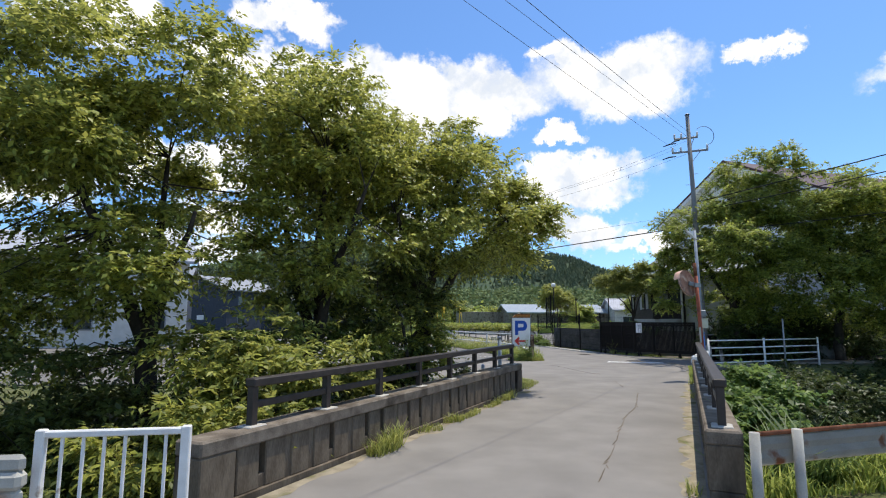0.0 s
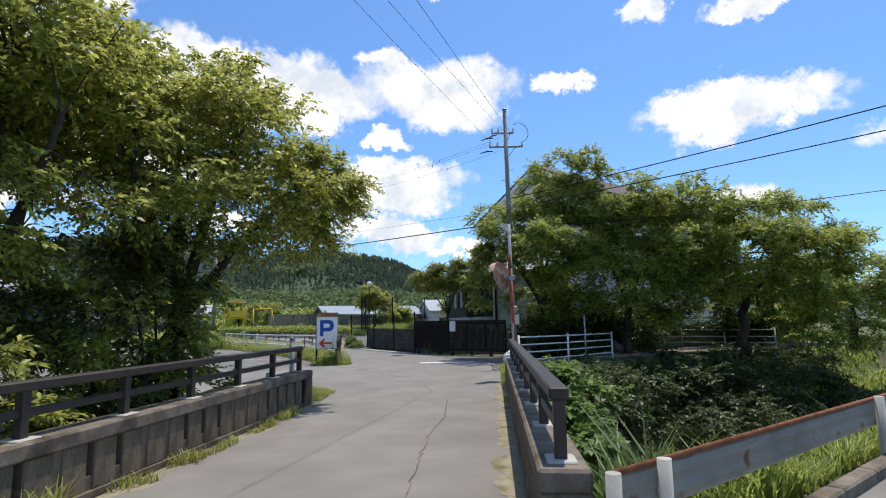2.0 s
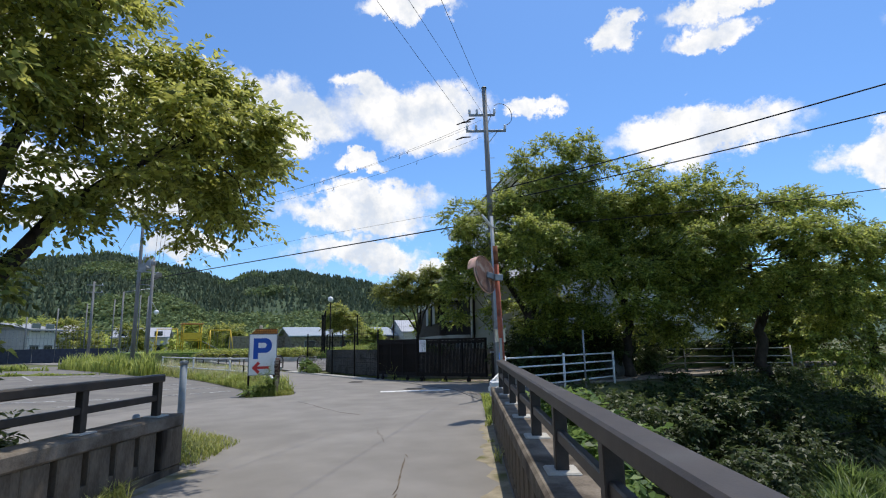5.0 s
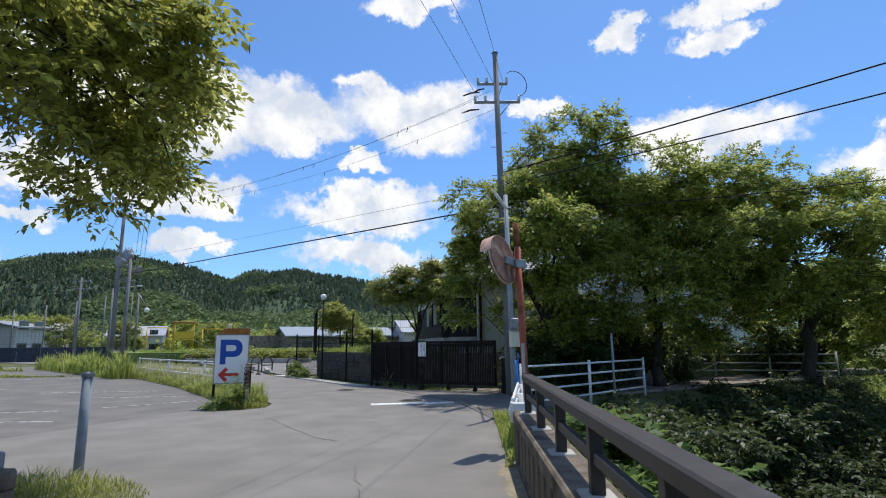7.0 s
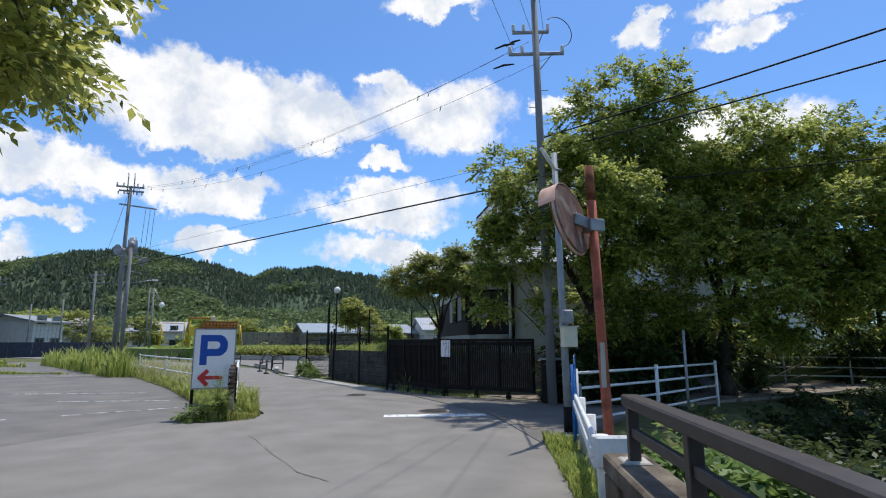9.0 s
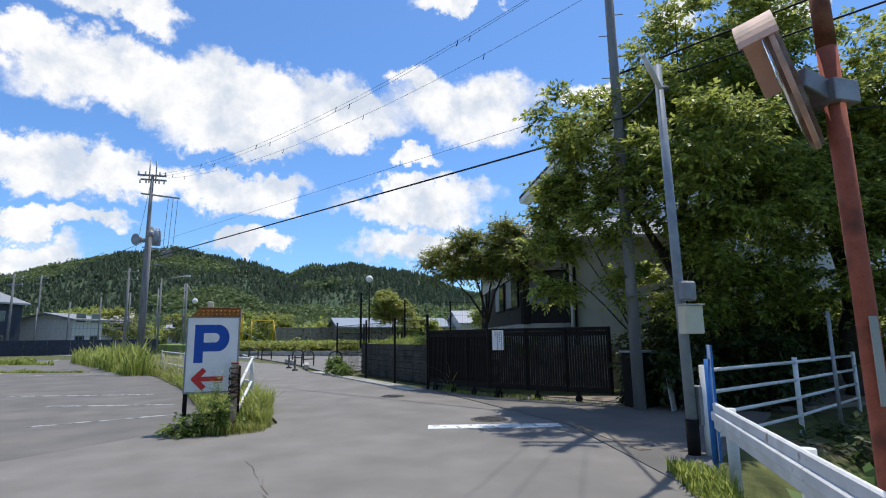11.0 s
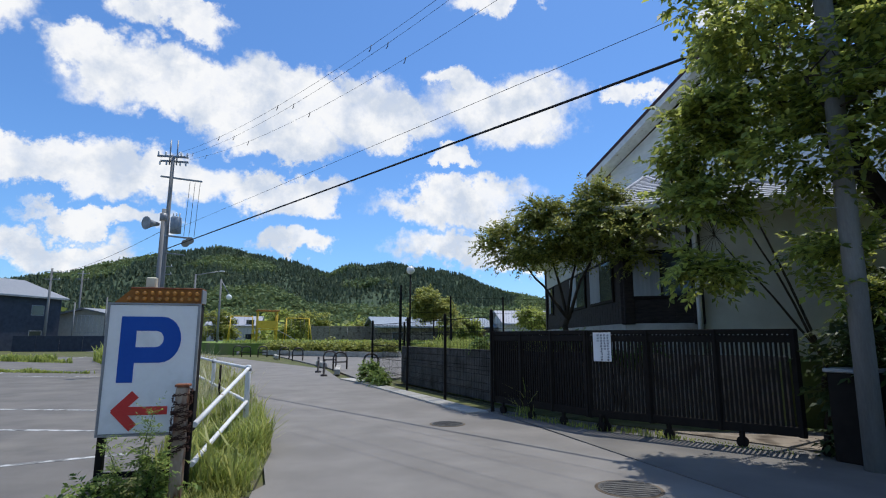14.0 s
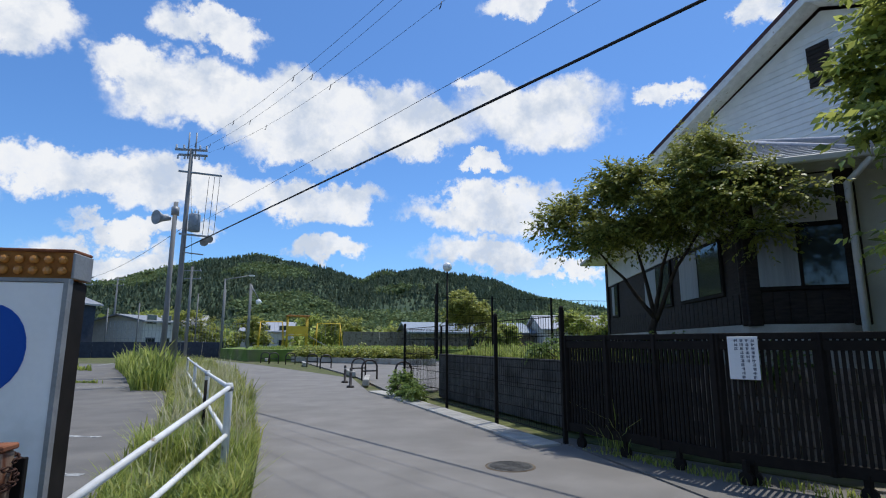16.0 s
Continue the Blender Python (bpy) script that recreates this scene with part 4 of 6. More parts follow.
p1 = utility_pole("tall grey concrete utility pole with crossarms and insulators", (11.12, 22.35, 0), 10.57, (-0.42, -0.45), [(8.95, -0.72, 0.72), (9.55, -0.6, 0.35)], -22)
for dx, dz in ((-0.9, -0.25), (-0.85, 0.35), (-0.5, 0.5)):
    a = Vector((-0.25 + dx * 0.5, 0.2, 9.15 + dz))
    bm = B()
    tube(bm, [a, a + Vector((dx * 0.25, 0.18, 0.02)), a + Vector((dx * 0.5, 0.36, -0.04))], [0.02, 0.032, 0.018], 8)
    part("strain_insulator", bm, BLACK_METAL, p1)
bm = B()
loop_pts = [Vector((-0.2, -0.2, 9.95)) + Vector((0.42 + 0.42 * math.cos(a), -0.35, -0.35 + 0.42 * math.sin(a))) for a in np.linspace(math.pi * 0.75, -math.pi * 0.4, 14)]
tube(bm, loop_pts, 0.012, 5, False)
part("jumper_wire", bm, CABLE, p1)
for a, b in (
    ((10.3, 22.3, 9.1), (-8.07, -1.20, 7.31)),
    ((10.7, 22.1, 9.7), (-7.83, -1.40, 7.32)),
    ((11.0, 21.95, 9.6), (-4.48, -1.55, 4.73))):
    cable(a, b, 0.08, 0.0055)


def spacer_cable(a, b, sag, r, at_):
    """A power line with small hanging clips along it."""
    c = cable(a, b, sag, r)
    for f_ in at_:
        p = Vector(a).lerp(Vector(b), f_) - Vector((0, 0, sag * 4 * f_ * (1 - f_)))
        part("clip", tube(B(), [p + Vector((0, 0, 0.03)), p - Vector((0.02, 0, 0.1)), p - Vector((0.05, 0, 0.16))], 0.012, 5), CABLE, c)


for k, (xa, za, xb) in enumerate(((10.25, 9.15, -3.8), (10.8, 9.55, -3.1), (11.4, 9.2, -2.4))):
    spacer_cable((xa, 22.4, za), (xb, 46.6, 10.75), 1.0, 0.0048, [0.12 + 0.19 * q + 0.01 * k for q in range(5)])
cable((11.46, 22.4, 5.84), (-3.1, 46.6, 5.95), 0.0, 0.026, "thick black bundled overhead cable")
cable((11.02, 22.4, 6.33), (-3.1, 46.6, 6.8), 0.0, 0.0055)
cable((10.95, 22.3, 6.75), (22.2, 4.4, 8.3), 0.15, 0.021, "thick black overhead cable")
cable((10.95, 22.3, 6.35), (22.6, 4.6, 7.5), 0.15, 0.019, "thick black overhead cable")
cable((10.95, 22.3, 5.4), (32, 12, 7.6), 0.3, 0.016)
cable((9.28, 18.85, 4.75), (10.85, 22.2, 5.75), 0.12, 0.02)
cable((-12.5, -1.2, 9.3), (-0.8, 12.4, 1.3), 0.0, 0.008, "thin slanting guy wire", name="guy_wire")

lp = thing("lamp_post", "slim grey-blue steel post with meter boxes", "lamp post", (9.28, 18.8, 0))
part("foot", tube(B(), [(0, 0, -0.1), (0, 0, 0.42)], 0.075, 14), BLACK_METAL, lp)
part("post", tube(B(), [(0, 0, 0.4), (-0.06, 0.02, 4.95)], [0.066, 0.05], 14), BLUE_GREY, lp)
part("meter", box(B(), (-0.10, -0.17, 1.82), (0.10, -0.05, 2.06), 0.025), GREY_STEEL, lp, "grey rounded meter housing")
part("cabinet", box(B(), (-0.13, -0.20, 1.42), (0.13, -0.06, 1.76), 0.008), CREAM_BOX, lp, "cream metal cabinet")
part("cabinet_roof", box(B(), (-0.15, -0.22, 1.76), (0.15, -0.05, 1.778), 0.004), KERB, lp)
part("switch_box", box(B(), (0.06, -0.09, 0.35), (0.24, 0.07, 0.8), 0.008), GREY_STEEL, lp)
part("lamp", tube(B(), [(-0.05, 0, 4.6), (-0.32, -0.16, 4.78), (-0.5, -0.26, 4.9)], [0.028, 0.04, 0.03], 10), WHITE_PAINT, lp, "short white tube lamp")
for z in (1.55, 1.7, 4.6):
    part("band", tube(B(), [(-0.01, 0, z), (-0.01, 0, z + 0.03)], 0.072, 14), GREY_STEEL, lp)

mp_ = thing("traffic_mirror", "convex traffic mirror on a rusty orange post", "mirror", (7.55, 15.35, 0))
part("post", tube(B(), [(0.03, 0.05, 0.0), (0.05, 0.05, 0.55), (-0.02, 0.0, 1.6), (-0.08, -0.03, 3.0)], [0.052, 0.052, 0.05, 0.05], 14), ORANGE_POST, mp_)
part("post_top", tube(B(), [(-0.08, -0.03, 3.0), (-0.1, -0.04, 3.38)], 0.049, 14), RUST, mp_, "dark rusty post end")
head = Vector((-0.33, -0.02, 2.78))
ax = Vector((-0.56, 0.82, -0.22)).normalized()
bm = B()
tube(bm, [head - ax * 0.015, head + ax * 0.05, head + ax * 0.052], [0.375, 0.385, 0.36], 36)
part("shell", bm, MIRROR_SHELL, mp_, "rust-brown mirror back")
part("rim", tube(B(), [head + ax * 0.02 + (ax.cross(Vector((0, 0, 1))).normalized() * math.cos(a) + ax.cross(Vector((0, 0, 1))).normalized().cross(ax) * math.sin(a)) * 0.385 for a in np.linspace(0, math.tau, 37)], 0.014, 6), MIRROR_BACK, mp_)
bm = B()
tube(bm, [head + ax * 0.054, head + ax * 0.07, head + ax * 0.08], [0.355, 0.25, 0.02], 36)
part("mirror_glass", bm, MIRROR, mp_)
bm = B()
up = Vector((0, 0, 1))
sd = ax.cross(up).normalized()
vz = sd.cross(ax)
arc = [(head + sd * 0.40 * math.cos(a) + vz * 0.40 * math.sin(a)) for a in np.linspace(radians(18), radians(162), 22)]
for p, q in zip(arc, arc[1:]):
    vs = [bm.verts.new(v) for v in (p - ax * 0.02, q - ax * 0.02, q + ax * 0.17, p + ax * 0.17)]
    bm.faces.new(vs)
bmesh.ops.remove_doubles(bm, verts=bm.verts, dist=0.001)
bmesh.ops.solidify(bm, geom=bm.faces, thickness=0.006)
part("hood", bm, MIRROR_BACK, mp_, "salmon sun hood")
part("bracket", beam(B(), head - ax * 0.03, (-0.04, -0.02, 2.72), 0.05, 0.12, 0.006), GREY_STEEL, mp_)
part("clamp", box(B(), (-0.15, -0.1, 2.66), (0.03, 0.06, 2.79), 0.006), GREY_STEEL, mp_)
part("small_plate", box(B(), (-0.085, -0.065, 1.05), (-0.03, -0.055, 1.5), 0.002), RUSTY_WHITE, mp_)

gb = thing("guard_rail", "white steel guard rail end with a blue post", "guard rail")
a, b = Vector((6.95, 14.72, 0)), Vector((8.95, 18.05, 0))
bm = B()
for dz, w in ((0.66, 0.045), (0.57, 0.09), (0.48, 0.045)):
    beam(bm, a + Vector((0, 0, dz)), b + Vector((0, 0, dz)), w, 0.095, 0.012)
beam(bm, a + Vector((0, 0, 0.57)), a + Vector((0.36, -0.12, 0.57)), 0.06, 0.27, 0.02)
part("beam", bm, WHITE_PAINT, gb)
for f_ in (0.06, 0.42, 0.93):
    p = a.lerp(b, f_) + Vector((0.07, -0.04, 0))
    part("post", tube(B(), [p + Vector((0, 0, -0.2)), p + Vector((0, 0, 0.68))], 0.055, 12), WHITE_PAINT, gb)
sp = thing("sign_post", "narrow blue and white warning sign board with vertical writing", "sign", (9.0, 18.12, 0), 62)
part("post", tube(B(), [(0, 0.03, -0.1), (0, 0.03, 1.15)], 0.03, 12), BLUE, sp)
part("board", box(B(), (-0.075, -0.012, 0.1), (0.075, 0.0, 1.3), 0.003), PAPER, sp)
for x in (-0.08, 0.08):
    part("edge_strip", box(B(), (x - 0.012, -0.014, 0.1), (x + 0.012, 0.004, 1.3), 0.002), BLUE, sp)
bm = B()
for k in range(13):
    z = 1.22 - k * 0.085
    for q in range(3):
        u, v = rng.uniform(-0.028, 0.028), rng.uniform(0, 0.05)
        box(bm, (-0.034, -0.0155, z - v - 0.009), (0.034, -0.0115, z - v))
        box(bm, (u - 0.005, -0.0155, z - 0.06), (u + 0.005, -0.0115, z))
part("writing", bm, SIGN_RED, sp, "faded red writing")


def rail_fence(pts, hs, label, material, post_h=1.05):
    t = thing("pipe_fence", label, "fence", group="white pipe fences by the river")
    for a, b in zip(pts, pts[1:]):
        for z in hs:
            part("rail", tube(B(), [(*a, z), (*b, z)], 0.024, 8), material, t)
    for p in pts:
        part("post", tube(B(), [(*p, -0.25), (*p, post_h)], 0.036, 10), material, t)
    return t


rail_fence([(9.42, 18.72), (12.0, 19.72), (14.95, 21.05)], (0.98, 0.72, 0.46, 0.2), "white four-rail pipe fence above the river bank", WHITE_PAINT)
# The duller, rust-flecked white carries the shade over this fence in its colour.
rail_fence([(18.4, 25.2), (20.5, 25.5), (22.5, 25.2), (24.2, 24.0), (25.6, 22.2)], (0.95, 0.6, 0.3), "white pipe fence along a footpath, paint colour dulled for shade", RUSTY_WHITE)
st = thing("pole", "thin grey steel stake beside the white fence", "pole", (12.75, 19.7, 0))
part("stake", tube(B(), [(0, 0, -0.3), (0, 0, 1.75)], 0.028, 10), GREY_STEEL, st)
sbx = thing("utility_box", "dull dark steel cabinet beneath the trees", "cabinet", (11.45, 22.75, 0.01), 20)
part("body", box(B(), (-0.3, -0.2, 0), (0.3, 0.2, 1.05), 0.015), BLACK_METAL, sbx)
part("lid", box(B(), (-0.33, -0.23, 1.05), (0.33, 0.23, 1.1), 0.01), GREY_STEEL, sbx)
shs = thing("leaning_board", "pale weathered board leaning by the wall", "board", (11.6, 22.0, 0), 30)
part("board", beam(B(), (0, 0, 0), (0.1, 0.12, 0.75), 0.2, 0.03, 0.004), KERB, shs)
bd = thing("boulder", "rough grey garden stone under the trees", "stone", (17.2, 23.6, 0))
bm = B()
bmesh.ops.create_icosphere(bm, subdivisions=3, radius=0.6)
for v in bm.verts:
    v.co = Vector((v.co.x * 1.2, v.co.y * 0.8, v.co.z * 1.1 + 0.4)) * (1 + 0.25 * noise.noise(v.co * 1.7))
part("stone", bm, STONE, bd)


# ---- house ----
hs = thing("house", "white sided house with slate porch roof and dark boarded base", "house")
C3, C2, C1, C0 = Vector((12.9, 35.6, 0)), Vector((10.95, 27.05, 0)), Vector((12.05, 26.3, 0)), Vector((15.6, 24.9, 0))
APEX = Vector((13.7, 30.3, 5.95))


def facet_frame(p, q):
    """Places boxes on one face of the bay: x along it, y inwards."""
    d = (q - p).normalized()
    m = pose(p.x, p.y, 0, 0, 0, math.degrees(math.atan2(d.y, d.x)))

    def made(x0, x1, d0, d1, z0, z1, bevel=0.0):
        bm = B()
        box(bm, (x0, d0, z0), (x1, d1, z1), bevel)
        bm.transform(m)
        return bm
    return made, (q - p).length


def slate_face(a, b, c):
    """A slate slope with overlapping courses, from the eave a-b up to c."""
    rows = 17
    bm = B()
    bm.faces.new([bm.verts.new(v - Vector((0, 0, 0.02))) for v in (a, b, c)])
    roof = part("porch_roof", bm, ROOF_TILE, hs, "pale grey slate porch roof")
    bm = B()
    n = (b - a).cross(c - a).normalized()
    n = n if n.z > 0 else -n
    for k in range(rows):
        s0, s1 = k / rows, min(1.0, (k + 1.2) / rows)
        p, q, r_, s_ = a.lerp(c, s0), b.lerp(c, s0), b.lerp(c, s1), a.lerp(c, s1)
        v = [bm.verts.new(w) for w in (p, q, q + n * 0.03, p + n * 0.03, r_ + n * 0.006, s_ + n * 0.006)]
        bm.faces.new((v[3], v[2], v[4], v[5]))
        bm.faces.new((v[0], v[1], v[2], v[3]))
        part("slate_course", bm, ROOF_TILE, roof)
        bm = B()
    bm.free()


out2 = Vector((-0.56, -0.83, 0))
e3, e2, e1, e0 = C3 + Vector((-0.6, 0.6, 4.02)), C2 + Vector((-0.62, -0.3, 4.02)), C1 + Vector((-0.1, -0.55, 4.02)), C0 + Vector((-0.2, -0.6, 4.02))
for a, b in ((e3, e2), (e2, e1), (e1, e0)):
    slate_face(a, b, APEX)
    part("gutter", beam(B(), a + Vector((0, 0, -0.02)), b + Vector((0, 0, -0.02)), 0.1, 0.11, 0.02), CREAM_WALL, hs)
    part("hip_cap", tube(B(), [b + Vector((0, 0, 0.04)), APEX + Vector((0, 0, 0.04))], 0.035, 8), ROOF_TILE, hs)
bm = B()
bm.faces.new([bm.verts.new(v - Vector((0, 0, 0.07))) for v in (e3, e2, e1, e0, C0 + Vector((0, 3, 4.02)), C3 + Vector((3, 0, 4.02)))])
part("soffit", bm, WHITE_PAINT, hs)
for (p, q), wins in (((C3, C2), ((0.6, 1.2), (3.9, 5.6), (6.2, 8.0))), ((C2, C1), ((0.16, 1.22),))):
    fb, ln = facet_frame(p, q)
    part("foundation", fb(0, ln, -0.03, 0.3, 0.9, 1.76), KERB, hs, "pale concrete base course")
    part("wall", fb(0, ln, 0.0, 0.25, 1.76, 4.0), DARK_WOOD, hs, "dark stained timber wall")
    part("fascia_band", fb(0.14, ln - 0.14, -0.03, -0.002, 3.22, 3.92), CREAM_WALL, hs, "cream wall band under the eave")
    for x in (0.0, ln):
        part("corner_post", fb(x - 0.1, x + 0.1, -0.06, 0.14, 1.74, 3.94, 0.01), DARK_WOOD, hs)
    k = 0
    while 0.12 + (k + 1) * 0.2 < ln - 0.1:
        part("board", fb(0.12 + k * 0.2, 0.30 + k * 0.2, -0.016, -0.002, 1.78, 2.22), DARK_WOOD, hs)
        k += 1
    for x0, x1 in wins:
        w = part("window", fb(x0 - 0.05, x1 + 0.05, -0.04, 0.0, 2.24, 3.2, 0.005), BLACK_METAL, hs)
        half = (x0 + x1) / 2
        for a_, b_ in ((x0, half - 0.025), (half + 0.025, x1)):
            pn = part("pane", fb(a_, b_, -0.05, -0.044, 2.3, 3.14), CURTAIN if b_ < half else GLASS, w)
fb, ln = facet_frame(C1, C0)
part("side_wall", fb(0.12, ln, 0.1, 0.4, 0.9, 4.0), CREAM_WALL, hs, "cream rendered wall")
part("back_wall", prism(B(), [(12.6, 26.6), (15.6, 25.3), (17.5, 33), (14, 36), (13.2, 35.4), (11.6, 28)], 0.9, 3.9), DARK_WOOD, hs)
part("downpipe", tube(B(), [e1 + Vector((0, 0, -0.08)), C1 + Vector((-0.1, -0.14, 3.7)), C1 + Vector((-0.1, -0.14, 0.9))], 0.05, 10), WHITE_PAINT, hs, "white downpipe")
# gable end above the porch
G0, gd2 = Vector((16.7, 38.2, 0)), Vector((0.305, -0.952, 0))
gn = Vector((-0.952, -0.305, 0))
RISE, HALF, EZ = 0.46, 6.0, 8.75


def gp(s, d, z):
    return G0 + gd2 * s + gn * d + Vector((0, 0, z))


bm = B()
outl = [(0.6, 1.0), (0.6, EZ - 0.2), (HALF, EZ + RISE * (HALF - 0.6)), (2 * HALF - 0.6, EZ - 0.2), (2 * HALF - 0.6, 1.0)]
fr_ = [bm.verts.new(gp(s, 0, z)) for s, z in outl]
bk_ = [bm.verts.new(gp(s, -15, z)) for s, z in outl]
bm.faces.new(fr_)
bm.faces.new(bk_[::-1])
for k in range(5):
    bm.faces.new((fr_[k], bk_[k], bk_[(k + 1) % 5], fr_[(k + 1) % 5]))
bmesh.ops.recalc_face_normals(bm, faces=bm.faces)
part("upper_wall", bm, WHITE_WALL, hs, "white lap siding")
for k in range(36):
    z = 5.6 + k * 0.2
    over = max(0.0, (z + 0.4 - EZ) / RISE)
    s0, s1 = 0.6 + over, 2 * HALF - 0.6 - over
    if s1 - s0 < 0.3:
        break
    bm = B()
    vs = [bm.verts.new(v) for v in (gp(s0, 0.035, z), gp(s1, 0.035, z), gp(s1, 0.008, z + 0.2), gp(s0, 0.008, z + 0.2))]
    bm.faces.new(vs)
    vs = [bm.verts.new(v) for v in (gp(s0, 0.0, z), gp(s1, 0.0, z), gp(s1, 0.035, z), gp(s0, 0.035, z))]
    bm.faces.new(vs)
    part("siding_board", bm, WHITE_WALL, hs)
for sgn in (0, 1):
    e0, e1 = (-0.1, HALF) if not sgn else (2 * HALF + 0.1, HALF)
    z0, z1 = EZ - 0.35, EZ + RISE * HALF + 0.05
    bm = B()
    vs = [gp(e0, 0.75, z0), gp(e1, 0.75, z1), gp(e1, -15.5, z1), gp(e0, -15.5, z0)]
    lo_ = [bm.verts.new(v) for v in vs]
    hi_ = [bm.verts.new(v + Vector((0, 0, 0.16))) for v in vs]
    bm.faces.new(lo_[::-1])
    bm.faces.new(hi_)
    for k in range(4):
        bm.faces.new((lo_[k], lo_[(k + 1) % 4], hi_[(k + 1) % 4], hi_[k]))
    bmesh.ops.recalc_face_normals(bm, faces=bm.faces)
    part("roof", bm, RED_ROOF, hs, "thin dark red roof")
    bm = B()
    beam(bm, gp(e0, 0.72, z0 - 0.12), gp(e1, 0.72, z1 - 0.12), 0.05, 0.26)
    part("bargeboard", bm, WHITE_PAINT, hs, "white bargeboard")
    bm = B()
    for v in ([gp(e0, 0.7, z0 - 0.2), gp(e1, 0.7, z1 - 0.2), gp(e1, 0.02, z1 - 0.2), gp(e0, 0.02, z0 - 0.2)],):
        bm.faces.new([bm.verts.new(q) for q in v])
    part("soffit", bm, WHITE_PAINT, hs)
vt = part("vent", B(), BLACK_METAL, hs, "dark louvred gable vent")
for k in range(9):
    bm = B()
    beam(bm, gp(5.5, 0.05, 9.02 + k * 0.145), gp(6.12, 0.05, 9.02 + k * 0.145), 0.05, 0.125)
    part("louvre", bm, DARK_WOOD, vt)

# ---- trees ----
big = "cherry trees along the left bank"


def world_lobes(base, ls):
    return [(x - base[0], y - base[1], z - base[2], a, b, c) for x, y, z, a, b, c in ls]


def bank_tree(label, base, targets, ls, clumps, material, r, seed, per=13, spread=0.4, size=0.115, fork=1.9, twigs=60, shell=0.45, group="", density=2.7):
    forks = [([(0, 0, 0), (0.05, 0.05, fork * 0.5), (0.1, 0.0, fork)], r, r * 0.75)]
    for x, y, z in targets:
        e = Vector((x - base[0], y - base[1], z - base[2]))
        forks.append(([(0.1, 0.0, fork * 0.9), (e.x * 0.45, e.y * 0.45, fork + (e.z - fork) * 0.5), tuple(e)], r * 0.55, r * 0.14))
    return tree(label, base, forks, world_lobes(base, ls), clumps, per, spread, size, material, r, seed, twigs=twigs, shell=shell, group=group, density=density)


bank_tree("old leaning cherry tree with drooping leafy crown over the bridge", (-0.6, 12.7, -0.1),
          [(1.7, 13.9, 4.4), (-0.6, 12.2, 5.4), (-1.0, 10.9, 3.9), (0.5, 13.2, 5.6)],
          [(1.2, 13.3, 4.5, 1.6, 1.8, 1.1), (0.6, 12.9, 5.4, 1.2, 1.1, 0.8), (-0.3, 12.2, 5.9, 1.1, 0.9, 0.7), (-0.7, 12.3, 5.2, 2.0, 1.9, 1.3), (1.9, 15.0, 4.6, 1.3, 1.7, 0.95), (-0.9, 10.9, 4.2, 1.6, 1.4, 1.2), (0.3, 12.9, 3.5, 1.1, 1.1, 0.7), (2.2, 13.7, 4.0, 0.8, 1.0, 0.6), (-0.6, 12.6, 2.0, 0.8, 0.7, 1.3), (-1.5, 11.2, 1.6, 1.0, 0.8, 0.9), (-0.5, 12.2, 0.9, 0.7, 0.6, 0.7), (-1.9, 13.4, 5.6, 1.6, 1.5, 1.2), (1.9, 15.2, 3.6, 0.9, 1.1, 0.6)],
          2100, CHERRY, 0.24, 11, group=big)
bank_tree("spreading cherry tree with dense dark crown on the bank", (-2.7, 10.4, -1.2),
          [(-2.4, 10.4, 5.0), (-3.8, 11.3, 4.4), (-1.5, 9.4, 4.1), (-2.2, 12.0, 4.8)],
          [(-2.5, 10.4, 5.2, 2.0, 1.9, 1.5), (-3.9, 11.4, 4.6, 2.0, 1.8, 1.6), (-2.3, 9.7, 5.1, 1.3, 1.2, 0.8), (-2.2, 12.2, 4.6, 1.6, 1.5, 1.3), (-3.2, 10.0, 2.6, 1.5, 1.0, 0.7), (-1.9, 9.5, 2.9, 1.1, 0.8, 0.6), (-2.4, 11.4, 6.1, 1.5, 1.2, 0.9), (-3.7, 10.2, 6.3, 1.6, 1.3, 1.0)],
          2200, CHERRY, 0.22, 12, group=big, fork=2.6, density=2.0)
bank_tree("broad cherry tree reaching over the river", (-5.2, 8.9, -1.3),
          [(-5.0, 9.0, 4.6), (-6.9, 9.4, 4.2), (-4.0, 8.0, 3.4), (-6.0, 7.4, 4.8)],
          [(-5.0, 8.9, 4.7, 2.1, 1.8, 1.6), (-7.0, 9.5, 4.2, 2.0, 1.9, 1.7), (-4.3, 7.9, 2.5, 1.3, 1.0, 0.5), (-6.0, 7.4, 4.9, 1.8, 1.6, 1.3), (-5.7, 8.5, 2.4, 1.8, 1.1, 0.7), (-4.6, 7.4, 2.7, 1.2, 0.8, 0.5), (-6.2, 6.7, 4.3, 1.4, 0.9, 0.6), (-7.2, 7.0, 2.3, 1.3, 0.9, 0.6), (-7.5, 8.8, 1.6, 1.6, 1.2, 1.0), (-4.4, 8.6, 5.9, 1.6, 1.3, 1.0), (-6.4, 8.4, 6.1, 1.9, 1.5, 1.1)],
          2400, CHERRY, 0.22, 13, group=big, fork=2.8, density=2.0)
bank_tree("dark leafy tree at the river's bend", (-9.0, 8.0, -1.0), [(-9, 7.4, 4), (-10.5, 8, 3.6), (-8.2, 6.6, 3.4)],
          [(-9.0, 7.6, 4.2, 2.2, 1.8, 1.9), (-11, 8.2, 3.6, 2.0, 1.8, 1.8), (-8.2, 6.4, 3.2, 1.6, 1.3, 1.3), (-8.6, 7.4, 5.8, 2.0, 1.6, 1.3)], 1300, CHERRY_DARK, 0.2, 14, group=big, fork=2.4)

